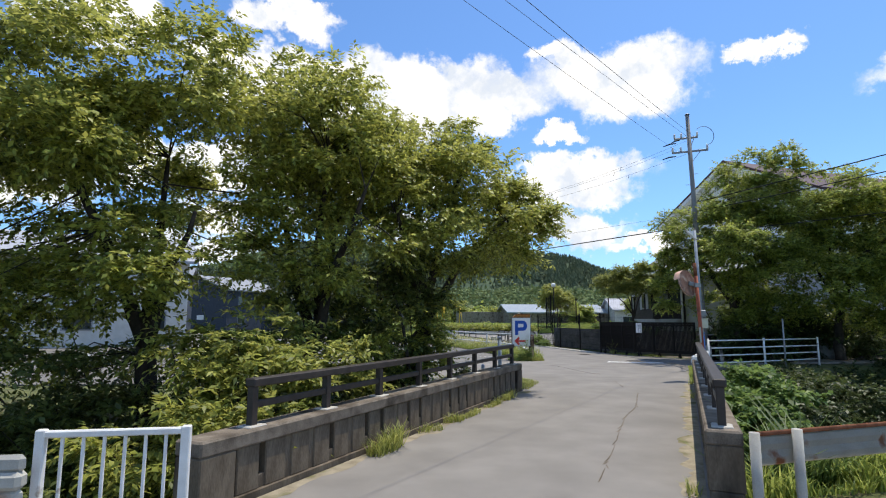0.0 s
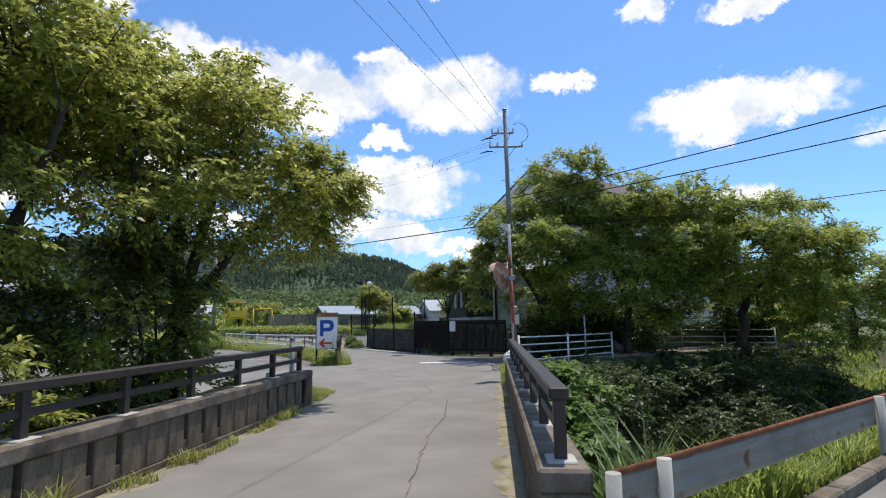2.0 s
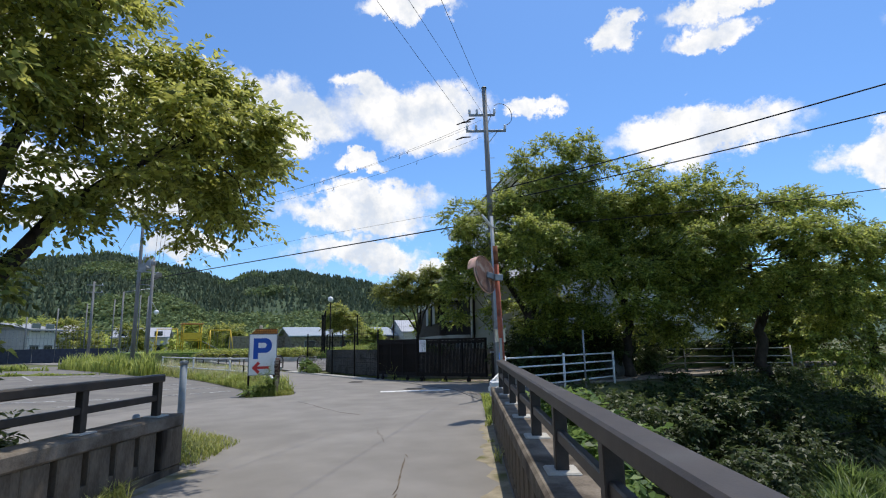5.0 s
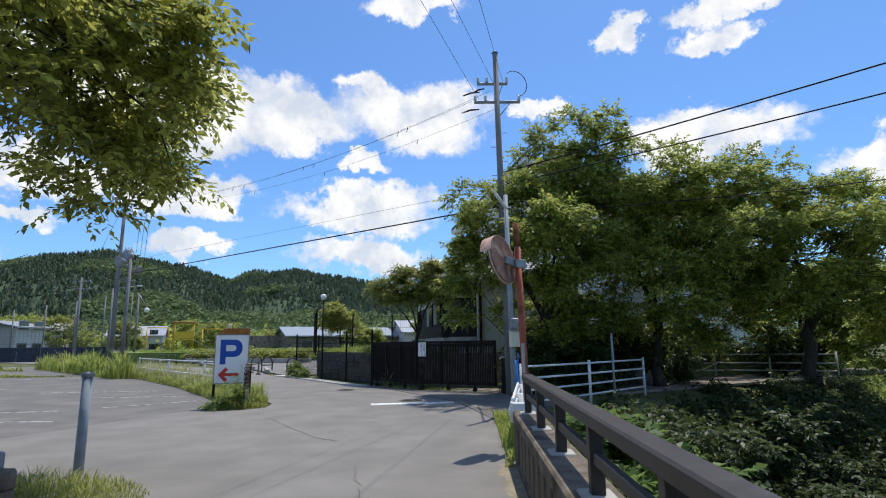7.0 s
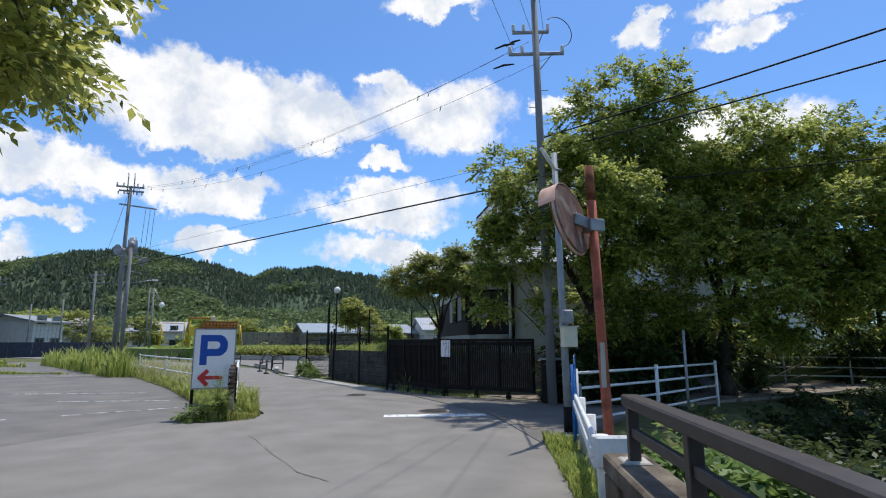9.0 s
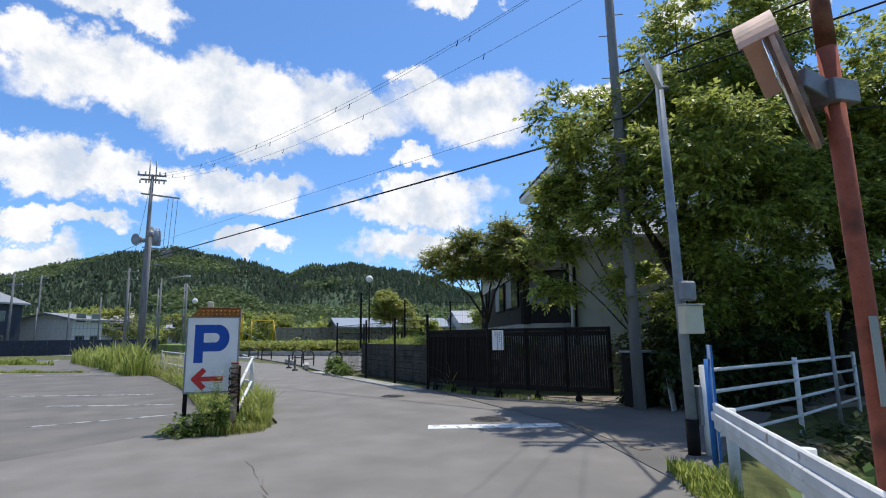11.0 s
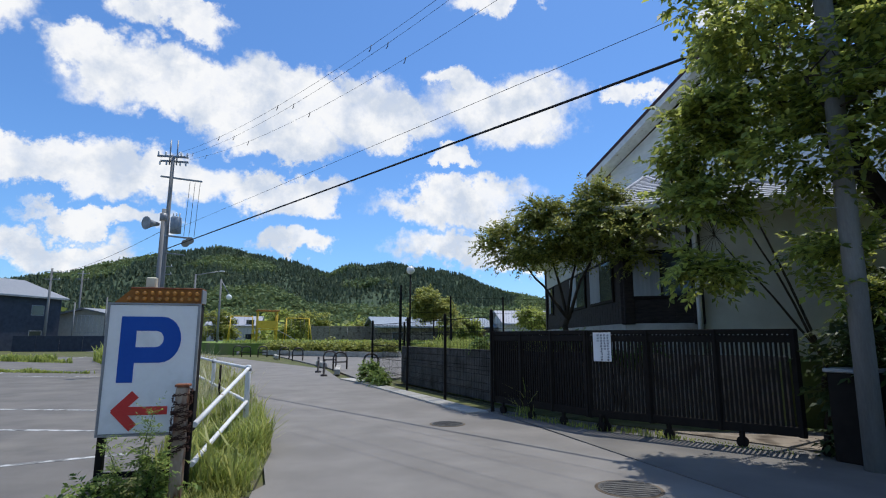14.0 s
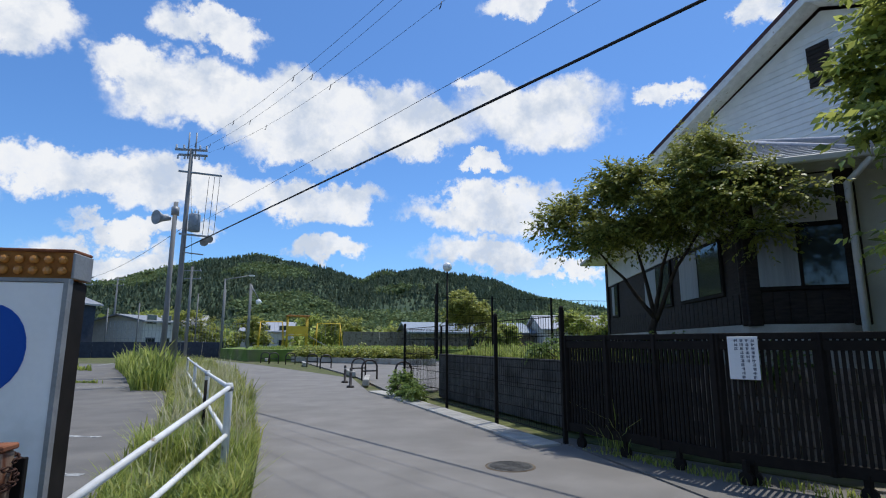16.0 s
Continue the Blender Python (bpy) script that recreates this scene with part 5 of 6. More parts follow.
right = "trees along the far bank"
bank_tree("tall leafy tree shading the gate and pole", (12.4, 22.4, 0), [(12.6, 22.2, 6.2), (10.9, 23.2, 5.2), (13.9, 22.4, 5.2), (12.2, 21.2, 4.4), (10.6, 22.2, 4.6)],
          [(12.9, 22.2, 7.1, 1.4, 1.4, 1.3), (13.5, 22.1, 8.0, 1.1, 1.1, 0.9), (14.6, 21.8, 8.0, 1.2, 1.2, 1.0), (15.2, 21.9, 6.6, 1.4, 1.2, 1.1), (12.0, 22.6, 5.6, 1.3, 1.3, 1.4), (11.2, 23.0, 5.3, 0.85, 0.9, 1.3), (11.7, 20.6, 4.8, 1.2, 0.9, 0.8), (10.15, 22.5, 5.8, 0.75, 0.6, 0.75), (14.2, 22.4, 5.4, 1.7, 1.6, 1.5), (12.4, 21.2, 4.3, 1.7, 1.2, 1.3), (11.1, 22.2, 3.9, 0.9, 0.9, 1.1), (13.6, 21.8, 3.4, 1.9, 1.2, 1.0), (12.6, 22.6, 2.4, 1.6, 1.0, 0.9), (14.6, 22.8, 2.2, 1.6, 1.0, 1.0)],
          3000, BROADLEAF, 0.2, 21, group=right, size=0.125, spread=0.42, fork=2.4)
bank_tree("broad dark-crowned tree above the river bank", (17.0, 22.6, 0), [(16.6, 22.2, 5.4), (18.4, 22.4, 5.2), (15.6, 21.8, 4.2), (17.2, 21.2, 4.4)],
          [(16.6, 22.2, 6.0, 1.9, 1.7, 1.6), (18.6, 22.2, 5.9, 1.9, 1.7, 1.6), (18.0, 19.6, 4.6, 1.8, 1.1, 0.8), (15.9, 20.2, 3.0, 1.5, 0.9, 0.7), (19.8, 19.8, 3.0, 1.6, 1.0, 0.8), (17.4, 20.7, 6.6, 1.8, 1.3, 1.2), (19.3, 20.4, 6.6, 1.7, 1.3, 1.2), (15.4, 21.6, 4.2, 1.5, 1.3, 1.2), (17.4, 21.0, 4.0, 1.9, 1.2, 1.2), (18.8, 21.0, 3.2, 1.5, 1.1, 1.0), (16.8, 22.4, 2.2, 1.8, 1.0, 1.0), (19.2, 22.2, 2.2, 1.5, 1.0, 1.0), (17.0, 21.6, 6.4, 1.2, 1.1, 0.8)],
          2500, BROADLEAF, 0.2, 22, group=right, size=0.135, spread=0.46, fork=2.2)
# The two lobes near y = 26 are added to shade the fence and close sky gaps.
bank_tree("wide tree with low drooping branches over the bank", (21.8, 20.6, -0.1), [(21.4, 20.4, 5.0), (23.2, 20.4, 4.6), (20.6, 19.8, 4.0), (22.2, 19.4, 3.6)],
          [(21.0, 20.3, 6.2, 2.0, 1.7, 1.6), (23.4, 19.9, 5.8, 2.0, 1.7, 1.5), (25.2, 19.6, 2.4, 1.3, 1.2, 1.0), (20.4, 26.2, 5.0, 2.0, 1.2, 1.0), (23.6, 25.8, 5.0, 2.0, 1.2, 1.0), (22.0, 18.0, 4.8, 1.8, 1.2, 0.8), (24.6, 18.0, 4.6, 1.5, 1.2, 0.9), (19.6, 21.4, 4.6, 1.6, 1.4, 1.3), (20.4, 19.8, 3.8, 1.6, 1.3, 1.2), (22.6, 18.8, 3.4, 1.8, 1.3, 1.1), (24.6, 19.0, 3.6, 1.5, 1.3, 1.2)],
          2500, BROADLEAF, 0.24, 23, group=right, size=0.14, spread=0.48, fork=2.2)
bank_tree("distant bushy tree beyond the river", (31, 22, -0.1), [(31, 22, 4)], [(31, 22, 4.0, 2.6, 2.4, 2.0), (34, 21, 3.2, 2.4, 2.2, 1.6), (29.5, 23.5, 3.4, 2.0, 2.0, 1.6), (31, 21.6, 1.6, 1.8, 1.5, 1.5), (28.6, 22.2, 1.2, 1.6, 1.4, 1.2)], 1000, BROADLEAF, 0.2, 24, group=right, size=0.2, spread=0.8)
bank_tree("dense tree behind the white house", (28.5, 25.5, 0), [(28.5, 25.5, 4)], [(28.5, 25.5, 3.6, 2.4, 2.0, 2.4), (26.0, 24.6, 2.4, 2.0, 1.6, 1.8), (31.5, 26.0, 3.0, 2.4, 2.0, 2.2)], 900, BROADLEAF, 0.2, 25, group=right, size=0.18, spread=0.6)
bank_tree("small maple with layered green foliage and a leaning trunk", (10.5, 29.0, 1.1), [(10.45, 27.9, 3.6), (9.5, 29.2, 3.3), (10.0, 28.6, 3.7), (10.6, 27.2, 3.5)],
          [(10.51, 27.24, 4.33, 0.75, 0.75, 0.38), (10.00, 28.30, 4.20, 0.8, 0.8, 0.4), (9.27, 29.19, 3.82, 0.75, 0.75, 0.3), (9.77, 28.62, 3.38, 0.8, 0.8, 0.28), (10.75, 26.74, 3.80, 0.7, 0.7, 0.34), (10.36, 27.82, 3.51, 0.9, 0.9, 0.32), (10.87, 26.59, 3.08, 0.45, 0.45, 0.12), (10.85, 26.25, 3.49, 0.5, 0.5, 0.14), (8.82, 29.59, 3.77, 0.4, 0.4, 0.14), (10.42, 27.33, 3.85, 0.8, 0.8, 0.3), (9.47, 29.00, 3.27, 0.5, 0.5, 0.15)],
          1150, GARDEN_MAPLE, 0.085, 31, size=0.085, spread=0.36, fork=0.9, twigs=70, shell=0.25)
bank_tree("low leafy branchwork against the house wall", (12.6, 24.3, 0.03), [(10.6, 23.9, 4.6), (10.3, 23.6, 2.9), (10.6, 23.7, 3.6)],
          [(10.29, 23.40, 4.48, 0.55, 0.55, 0.33), (10.44, 23.78, 4.13, 0.5, 0.5, 0.3), (9.88, 23.54, 3.37, 0.3, 0.3, 0.18), (10.07, 23.37, 3.26, 0.35, 0.35, 0.21), (9.91, 23.51, 2.45, 0.3, 0.3, 0.18), (9.89, 23.26, 2.30, 0.3, 0.3, 0.18)], 260, BROADLEAF, 0.045, 32, size=0.12, spread=0.4, fork=1.2)


def bush(label, ls, clumps, material, seed, per=13, size=0.12, spread=0.45, name="bush", droop=0.3, slim=0.26):
    rng = np.random.default_rng(seed)
    x, y, z = ls[0][:3]
    t = thing(name, label, "bush", (x, y, land(x, y)))
    base = (x, y, land(x, y))
    pts, out = crown_points(rng, world_lobes(base, ls), round(clumps * 2.2), 0.4)
    bm = B()
    for p in pts[:18]:
        tube(bm, [(p[0] * 0.3, p[1] * 0.3, min(0.0, land(x + p[0] * 0.3, y + p[1] * 0.3) - base[2])), Vector(p) * 0.6, p], [0.03, 0.018, 0.006], 5, False)
    part("stem", bm, BARK, t)
    ob = new("foliage", quad_mesh("foliage", sprays(rng, pts, out, per, spread, size, droop, slim), material))
    ob.parent = t
    return t


bush("bright yellow-green bush growing up beside the parapet", [(-2.9, 7.5, 0.5, 1.1, 0.9, 0.75), (-3.2, 7.6, 1.3, 1.0, 0.8, 0.5), (-2.5, 8.2, 1.1, 1.0, 0.7, 0.5), (-3.4, 6.5, 0.1, 1.0, 0.8, 0.6), (-2.2, 6.7, 0.2, 0.5, 0.7, 0.5), (-1.6, 8.7, 0.6, 0.6, 0.7, 0.5)], 620, MAPLE, 41, size=0.13, slim=0.19)
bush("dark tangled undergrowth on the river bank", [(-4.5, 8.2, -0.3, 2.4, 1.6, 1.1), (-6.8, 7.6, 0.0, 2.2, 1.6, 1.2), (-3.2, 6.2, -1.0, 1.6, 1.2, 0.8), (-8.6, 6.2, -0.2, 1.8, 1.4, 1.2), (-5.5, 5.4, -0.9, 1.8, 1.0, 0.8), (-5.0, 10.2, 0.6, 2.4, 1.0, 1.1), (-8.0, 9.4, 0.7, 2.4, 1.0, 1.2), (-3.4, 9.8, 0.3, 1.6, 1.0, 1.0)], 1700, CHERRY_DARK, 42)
# The darker leaf colour paints in the shade below the crown.
bush("bushes beneath the old tree, leaf colour darkened for shade", [(-0.4, 11.6, 0.0, 1.1, 1.0, 0.8), (-1.6, 11.9, 0.5, 1.2, 0.9, 1.0), (-1.2, 10.2, -0.6, 1.2, 1.2, 0.7), (-0.8, 12.3, 1.6, 0.8, 0.7, 1.1), (-0.9, 12.4, 2.9, 0.7, 0.6, 0.8), (-1.7, 11.7, 2.4, 1.0, 0.8, 0.9), (-2.6, 10.8, 1.6, 1.1, 0.8, 0.9)], 1050, CHERRY_DARK, 43)
bush("large-leaved bright bush below the bridge", [(7.6, 13.6, -0.7, 1.2, 1.2, 0.75), (8.6, 14.6, -0.3, 1.0, 1.1, 0.7), (7.0, 12.2, -1.1, 1.0, 1.0, 0.6), (9.2, 16.0, -0.1, 0.9, 0.9, 0.5)], 420, BUSH, 44, size=0.19, spread=0.45, slim=0.3)
bush("overgrown river bank with tree shade in its leaf colour", [(12.0, 17.2, -1.0, 2.4, 1.3, 0.9), (15.0, 18.4, -0.9, 2.4, 1.4, 0.9), (18.5, 18.4, -0.9, 2.6, 1.6, 1.0), (10.2, 16.0, -1.0, 1.4, 1.3, 0.8), (21.5, 17.4, -1.2, 2.2, 1.6, 0.9), (12.2, 19.0, -0.7, 1.6, 0.9, 0.7), (15.0, 20.2, -0.7, 1.8, 0.9, 0.8), (18.2, 20.6, -0.6, 2.0, 1.0, 0.9), (21.4, 20.6, -0.6, 2.0, 1.2, 1.0), (24.2, 20.6, -0.6, 2.0, 1.3, 1.1), (17.0, 16.6, -1.6, 2.0, 1.2, 0.7), (13.5, 15.6, -1.7, 1.8, 1.1, 0.7)], 2300, SHADED_BANK_LEAF, 45, size=0.15, spread=0.55)
bush("shrubs behind the white fence with tree shade in their leaf colour", [(13.4, 22.2, 0.7, 1.6, 0.9, 0.9), (16.0, 23.4, 0.8, 1.6, 0.9, 0.9), (11.9, 22.6, 0.8, 0.7, 0.7, 0.9), (19.4, 26.6, 1.0, 2.0, 1.0, 1.3), (22.5, 26.4, 1.0, 2.0, 1.0, 1.4), (15.8, 24.0, 1.1, 2.2, 0.9, 1.2), (18.6, 25.2, 0.9, 2.4, 0.9, 1.0), (13.6, 23.4, 1.6, 1.4, 0.8, 1.2), (17.6, 23.4, 0.8, 1.8, 0.8, 0.9), (25.4, 24.6, 0.9, 2.0, 1.0, 1.2)], 2300, SHADED_BANK_LEAF, 46, size=0.15, spread=0.5)
bush("garden shrubs beneath the maple", [(10.3, 28.2, 1.3, 0.7, 0.6, 0.35), (9.6, 30.4, 1.35, 0.8, 0.6, 0.35), (10.9, 26.6, 1.2, 0.5, 0.6, 0.3)], 200, BUSH, 47, size=0.08, spread=0.25)
bush("weeds growing through the fence foot", [(6.45, 35.4, 0.3, 0.35, 0.5, 0.35), (6.7, 34.4, 0.25, 0.25, 0.5, 0.25)], 210, WEED_LEAF, 48, size=0.08, spread=0.22)
bush("leafy weeds at the foot of the sign", [(3.55, 22.45, 0.15, 0.35, 0.18, 0.2), (3.12, 22.35, 0.12, 0.2, 0.16, 0.16), (3.66, 22.32, 0.4, 0.07, 0.06, 0.3)], 80, WEED_LEAF, 49, size=0.06, spread=0.2)

def tall_weed(x, y, h, seed):
    """A thin upright weed with feathery leaves along its stem."""
    rng = np.random.default_rng(seed)
    t = thing("weed", "tall feathery green weed growing before the sign", "weed", (x, y, 0.0), group="tall weeds by the sign")
    bend = rng.normal(size=2) * 0.06
    spine = [Vector((bend[0] * f * f, bend[1] * f * f, h * f)) for f in np.linspace(0, 1, 7)]
    bm = tube(B(), spine, [0.006, 0.0055, 0.005, 0.0045, 0.004, 0.003, 0.002], 6)
    part("stem", bm, WEED_STEM, t)
    n = 46
    f = rng.uniform(0.12, 1.0, n)
    a = rng.uniform(0, math.tau, n)
    feet = np.column_stack([bend[0] * f * f, bend[1] * f * f, h * f])
    out = np.column_stack([np.cos(a), np.sin(a), np.full(n, 0.9)])
    ob = new("foliage", quad_mesh("foliage", sprays(rng, feet, unit(out), 9, 0.15, 0.04, 0.15, 0.16), WEED_LEAF))
    ob.parent = t


for k, (x, y, h) in enumerate(((3.52, 22.42, 0.86), (3.6, 22.38, 0.7), (3.44, 22.36, 0.62), (3.68, 22.3, 0.5), (3.3, 22.4, 0.42))):
    tall_weed(x, y, h, 90 + k)

# ---- grass ----
VERGE = [(4.4, 22.75), (4.4, 24.9), (3.95, 28.0), (2.4, 35.3), (-0.45, 47), (-7, 66), (-10, 62), (-2.6, 43), (-0.4, 37.5), (1.6, 31.2), (2.45, 27.6), (3.0, 25.2), (3.3, 23.2)]
NEAR_VERGE = [(4.35, 22.9), (4.35, 24.9), (3.9, 28.0), (2.4, 35.3), (0.2, 37.2), (1.6, 31.2), (2.5, 27.6), (3.1, 25.0), (3.45, 23.2)]
slab("verge", VERGE, -0.04, 0.009, SOIL, "weedy strip between road and parking lot", "verge")
grass("verge_grass", "tall bright green verge grass", NEAR_VERGE, 26000, 0.34, 0.02, GRASS, 1, lean=0.8, width=0.007)
grass("verge_grass", "tall bright green verge grass", VERGE, 16000, 0.45, 0.02, MOSS_GRASS, 2, lean=0.7, width=0.013)
grass("seed_grass", "pale seeding grass heads", [(4.2, 25), (3.8, 28), (2.2, 35.5), (-0.6, 46), (-2.2, 43), (1.4, 33), (2.6, 28), (3.4, 25)], 2600, 0.75, 0.02, STRAW, 3, width=0.006)
grass("weeds", "weed tufts at the foot of the sign", [(2.95, 22.3), (3.7, 22.15), (4.3, 22.35), (4.4, 23.0), (3.2, 23.0)], 1700, 0.2, 0.0, MOSS_GRASS, 4, width=0.008)
grass("weeds", "clump of grass at the parapet's end", [(1.5, 13.3), (2.1, 13.1), (2.65, 14.6), (2.3, 15.4), (1.2, 15.6), (1.0, 14.2)], 2600, 0.17, 0.0, MOSS_GRASS, 5, lean=0.9, width=0.008)
grass("weeds", "weeds along the foot of the parapet", [(-2.1, 4.5), (1.98, 12.95), (2.12, 12.9), (-1.85, 4.4)], 3600, 0.2, 0.0, MOSS_GRASS, 6, lean=1.0, width=0.008, patchy=0.16)
grass("weeds", "weeds along the foot of the parapet", [(2.42, 5.0), (6.72, 14.3), (6.62, 14.35), (2.28, 5.05)], 1800, 0.13, 0.0, MOSS_GRASS, 7, lean=1.0, width=0.008, patchy=0.18)
grass("weeds", "grass tuft at the guard rail's foot", [(6.7, 14.4), (7.0, 14.5), (8.9, 18.2), (8.5, 18.3)], 2200, 0.2, 0.0, GRASS, 8)
grass("lawn", "bright mown garden grass", [(9.3, 28.5), (8.9, 30.4), (8.35, 32.8), (7.8, 35.4), (8.8, 36.6), (11, 40), (12.4, 36), (11.5, 28.4)], 26000, 0.24, 1.1, GRASS, 9, width=0.016)
grass("lawn", "rough meadow grass", [(8.8, 36.6), (12, 45), (20, 45), (12.8, 36.2)], 6000, 0.35, 1.1, GRASS, 10, width=0.03)
grass("bank_grass", "long reedy grass below the guard rail", [(2.9, 5.3), (7.5, 6.7), (12, 8.2), (13, 11), (8, 10), (4.5, 9)], 16000, 0.62, 0, DARK_GRASS, 11, lean=0.9, width=0.012, zf=land)
grass("bank_grass", "long grass behind the guard rail", [(2.8, 4.95), (5, 5.5), (12, 7.9), (12, 8.8), (3.2, 5.9)], 9000, 0.4, 0, GRASS, 12, lean=0.8, zf=land)
grass("bank_grass", "reeds in the river channel", [(4.5, 8), (8, 9), (26, 14), (27, 17), (9, 14.5), (6.5, 12)], 22000, 0.8, 0, DARK_GRASS, 13, lean=0.8, width=0.018, zf=land)
grass("bank_grass", "sunlit meadow beyond the trees", [(24, 15), (45, 22), (45, 36), (27, 26)], 12000, 0.6, 0, GRASS, 14, width=0.04, zf=land)
grass("bank_grass", "weeds on the shaded bank by the railing", [(-1.9, 3.9), (-5, 3.4), (-9, 3.0), (-9, 5), (-2.2, 5.4)], 5000, 0.35, 0, DARK_GRASS, 15, zf=land)
grass("weeds", "grass tuft below the gate", [(8.55, 27.2), (8.8, 26.8), (8.95, 27.0), (8.7, 27.4)], 34, 0.6, 0.01, GRASS, 16, lean=1.1, width=0.007)
grass("weeds", "scattered weeds under the gate", [(8.6, 27.6), (9.4, 25.8), (11.1, 23.5), (10.9, 23.2), (9.2, 25.5), (8.4, 27.4)], 700, 0.12, 0.01, GRASS, 17)
grass("weeds", "weeds at the bridge end by the lot", [(0.9, 13.4), (1.4, 13.3), (1.2, 15.8), (-2.5, 16.0), (-2.5, 13.0)], 4000, 0.18, -0.02, MOSS_GRASS, 18, width=0.008)


# ---- distance: hills and woods ----
def ridge(az):
    """Elevation of the wooded skyline in degrees."""
    a = [(-75, 3.0), (-45, 3.2), (-34, 4.0), (-25, 5.6), (-20, 6.9), (-15.5, 8.3), (-11, 9.1), (-6, 8.5), (0.0, 7.0), (2.0, 7.6), (6, 8.3), (10, 7.7), (14, 6.8), (18, 5.6), (22, 4.5), (28, 3.4), (45, 2.6), (80, 2.4)]
    return -0.95 + float(np.interp(az, [p[0] for p in a], [p[1] for p in a]))


HILL_O = (5.0, 14.0)


def hill_h(az, r):
    far_h = 760 * math.tan(radians(ridge(az))) + 1
    k = smooth(230, 760, r)
    bump_ = 7 * noise.noise((az * 0.25, r * 0.012, 3)) * smooth(260, 420, r) * (1 - smooth(700, 760, r))
    return far_h * (0.15 * k + 0.85 * k ** 1.25) + bump_ - 1


def build_hills():
    azs, rs = np.arange(-75, 80.1, 1.25), np.array([200, 240, 290, 350, 420, 500, 580, 650, 710, 760, 820, 900])
    V = []
    for r in rs:
        for a in azs:
            h = hill_h(a, min(r, 760)) * (1 if r <= 760 else 0.93)
            V.append((HILL_O[0] + r * math.sin(radians(a)), HILL_O[1] + r * math.cos(radians(a)), h))
    w = len(azs)
    F = [(j * w + i, j * w + i + 1, (j + 1) * w + i + 1, (j + 1) * w + i) for j in range(len(rs) - 1) for i in range(w - 1)]
    me = bpy.data.meshes.new("hills")
    me.from_pydata(V, [], F)
    me.materials.append(HILL)
    tagged(new("backdrop_hills", me), "wooded hills beyond the valley", "hill", kind="structure")
    rng = np.random.default_rng(77)
    n = 21000
    az = rng.uniform(-52, 48, n)
    r = np.sqrt(rng.uniform(330 ** 2, 772 ** 2, n))
    crest = 1100
    az[:crest], r[:crest] = rng.uniform(-40, 40, crest), rng.uniform(745, 770, crest)
    base = np.array([(HILL_O[0] + q * math.sin(radians(a)), HILL_O[1] + q * math.cos(radians(a)), hill_h(a, min(q, 760)) - 1) for a, q in zip(az, r)])
    ht = rng.uniform(4.5, 9.5, n)
    wd = ht * rng.uniform(0.2, 0.3, n)
    broad = np.array([noise.noise((b[0] * 0.011, b[1] * 0.011, 9)) for b in base]) + 0.3 * (r < 450) > 0.12
    broad[:crest] = False
    quads = []
    # cedars: ragged tiers of drooping boughs
    c = ~broad
    B0, H0, W0 = base[c], ht[c], wd[c]
    for tier in range(3):
        for k in range(4):
            a = rng.uniform(0, math.tau, len(B0))
            d = np.stack([np.cos(a), np.sin(a), np.zeros(len(a))], 1)
            s = np.stack([-np.sin(a), np.cos(a), np.zeros(len(a))], 1)
            z0, z1 = (0.08 + 0.28 * tier), (0.52 + 0.24 * tier)
            rad = (W0 * (1.05 - 0.3 * tier))[:, None]
            up = np.array([0, 0, 1.0])
            low = B0 + d * rad + up * (H0 * z0)[:, None]
            top = B0 + up * (H0 * min(1.0, z1))[:, None]
            quads.append(np.stack([low - s * rad * 0.75, low + s * rad * 0.75, top + s * rad * 0.1, top - s * rad * 0.1], 1))
    me = quad_mesh("cedar_wood", np.concatenate(quads), HAZY_FOREST)
    tagged(new("cedar_wood", me), "dense dark cedar plantation on the hills", "forest", kind="stuff")
    pts = base[broad] + np.column_stack([np.zeros(broad.sum()), np.zeros(broad.sum()), ht[broad] * 0.45])
    me = quad_mesh("broadleaf_wood", leaves(rng, pts, 34, 2.3, 2.4, 0.2, 0.5), FOREST_LIGHT)
    tagged(new("broadleaf_wood", me), "lighter broadleaf trees among the cedars", "forest", kind="stuff")
    # wood edge at the foot of the hills
    n = 330
    az, r = rng.uniform(-60, 40, n), rng.uniform(120, 250, n)
    pts = np.array([(HILL_O[0] + q * math.sin(radians(a)), HILL_O[1] + q * math.cos(radians(a)), rng.uniform(1.0, 4.2)) for a, q in zip(az, r)])
    me = quad_mesh("wood_edge", leaves(rng, pts, 150, 1.7, 1.3, 0.2, 0.5), BROADLEAF)
    tagged(new("wood_edge", me), "mixed green trees at the foot of the hills", "forest", kind="stuff")


build_hills()


# ---- far poles ----
p2 = thing("utility_pole", "tall utility pole with crossarms, transformer and floodlights", "utility pole", (-3.2, 46.6, 0))
part("pole", tube(B(), [(0, 0, -0.3), (0, 0, 5.5), (0.02, 0, 10.9)], [0.14, 0.12, 0.09], 12), POLE, p2)
for dx in (-0.14, 0.2):
    part("spike", tube(B(), [(dx, 0, 10.4), (dx, 0, 11.75)], 0.035, 8), GREY_STEEL, p2)
part("crossarm", beam(B(), (-0.75, 0, 10.85), (0.75, 0, 10.85), 0.09, 0.09), GREY_STEEL, p2)
part("crossarm", beam(B(), (-0.6, 0.1, 10.62), (0.75, 0.1, 10.62), 0.09, 0.09), GREY_STEEL, p2)
part("crossarm", beam(B(), (-0.5, 0, 9.75), (1.55, -0.1, 9.55), 0.08, 0.08), GREY_STEEL, p2)
for x in (-0.7, -0.35, 0.4, 0.7):
    insulator(p2, (x, 0, 10.9))
    insulator(p2, (x * 0.9, 0.1, 10.4))
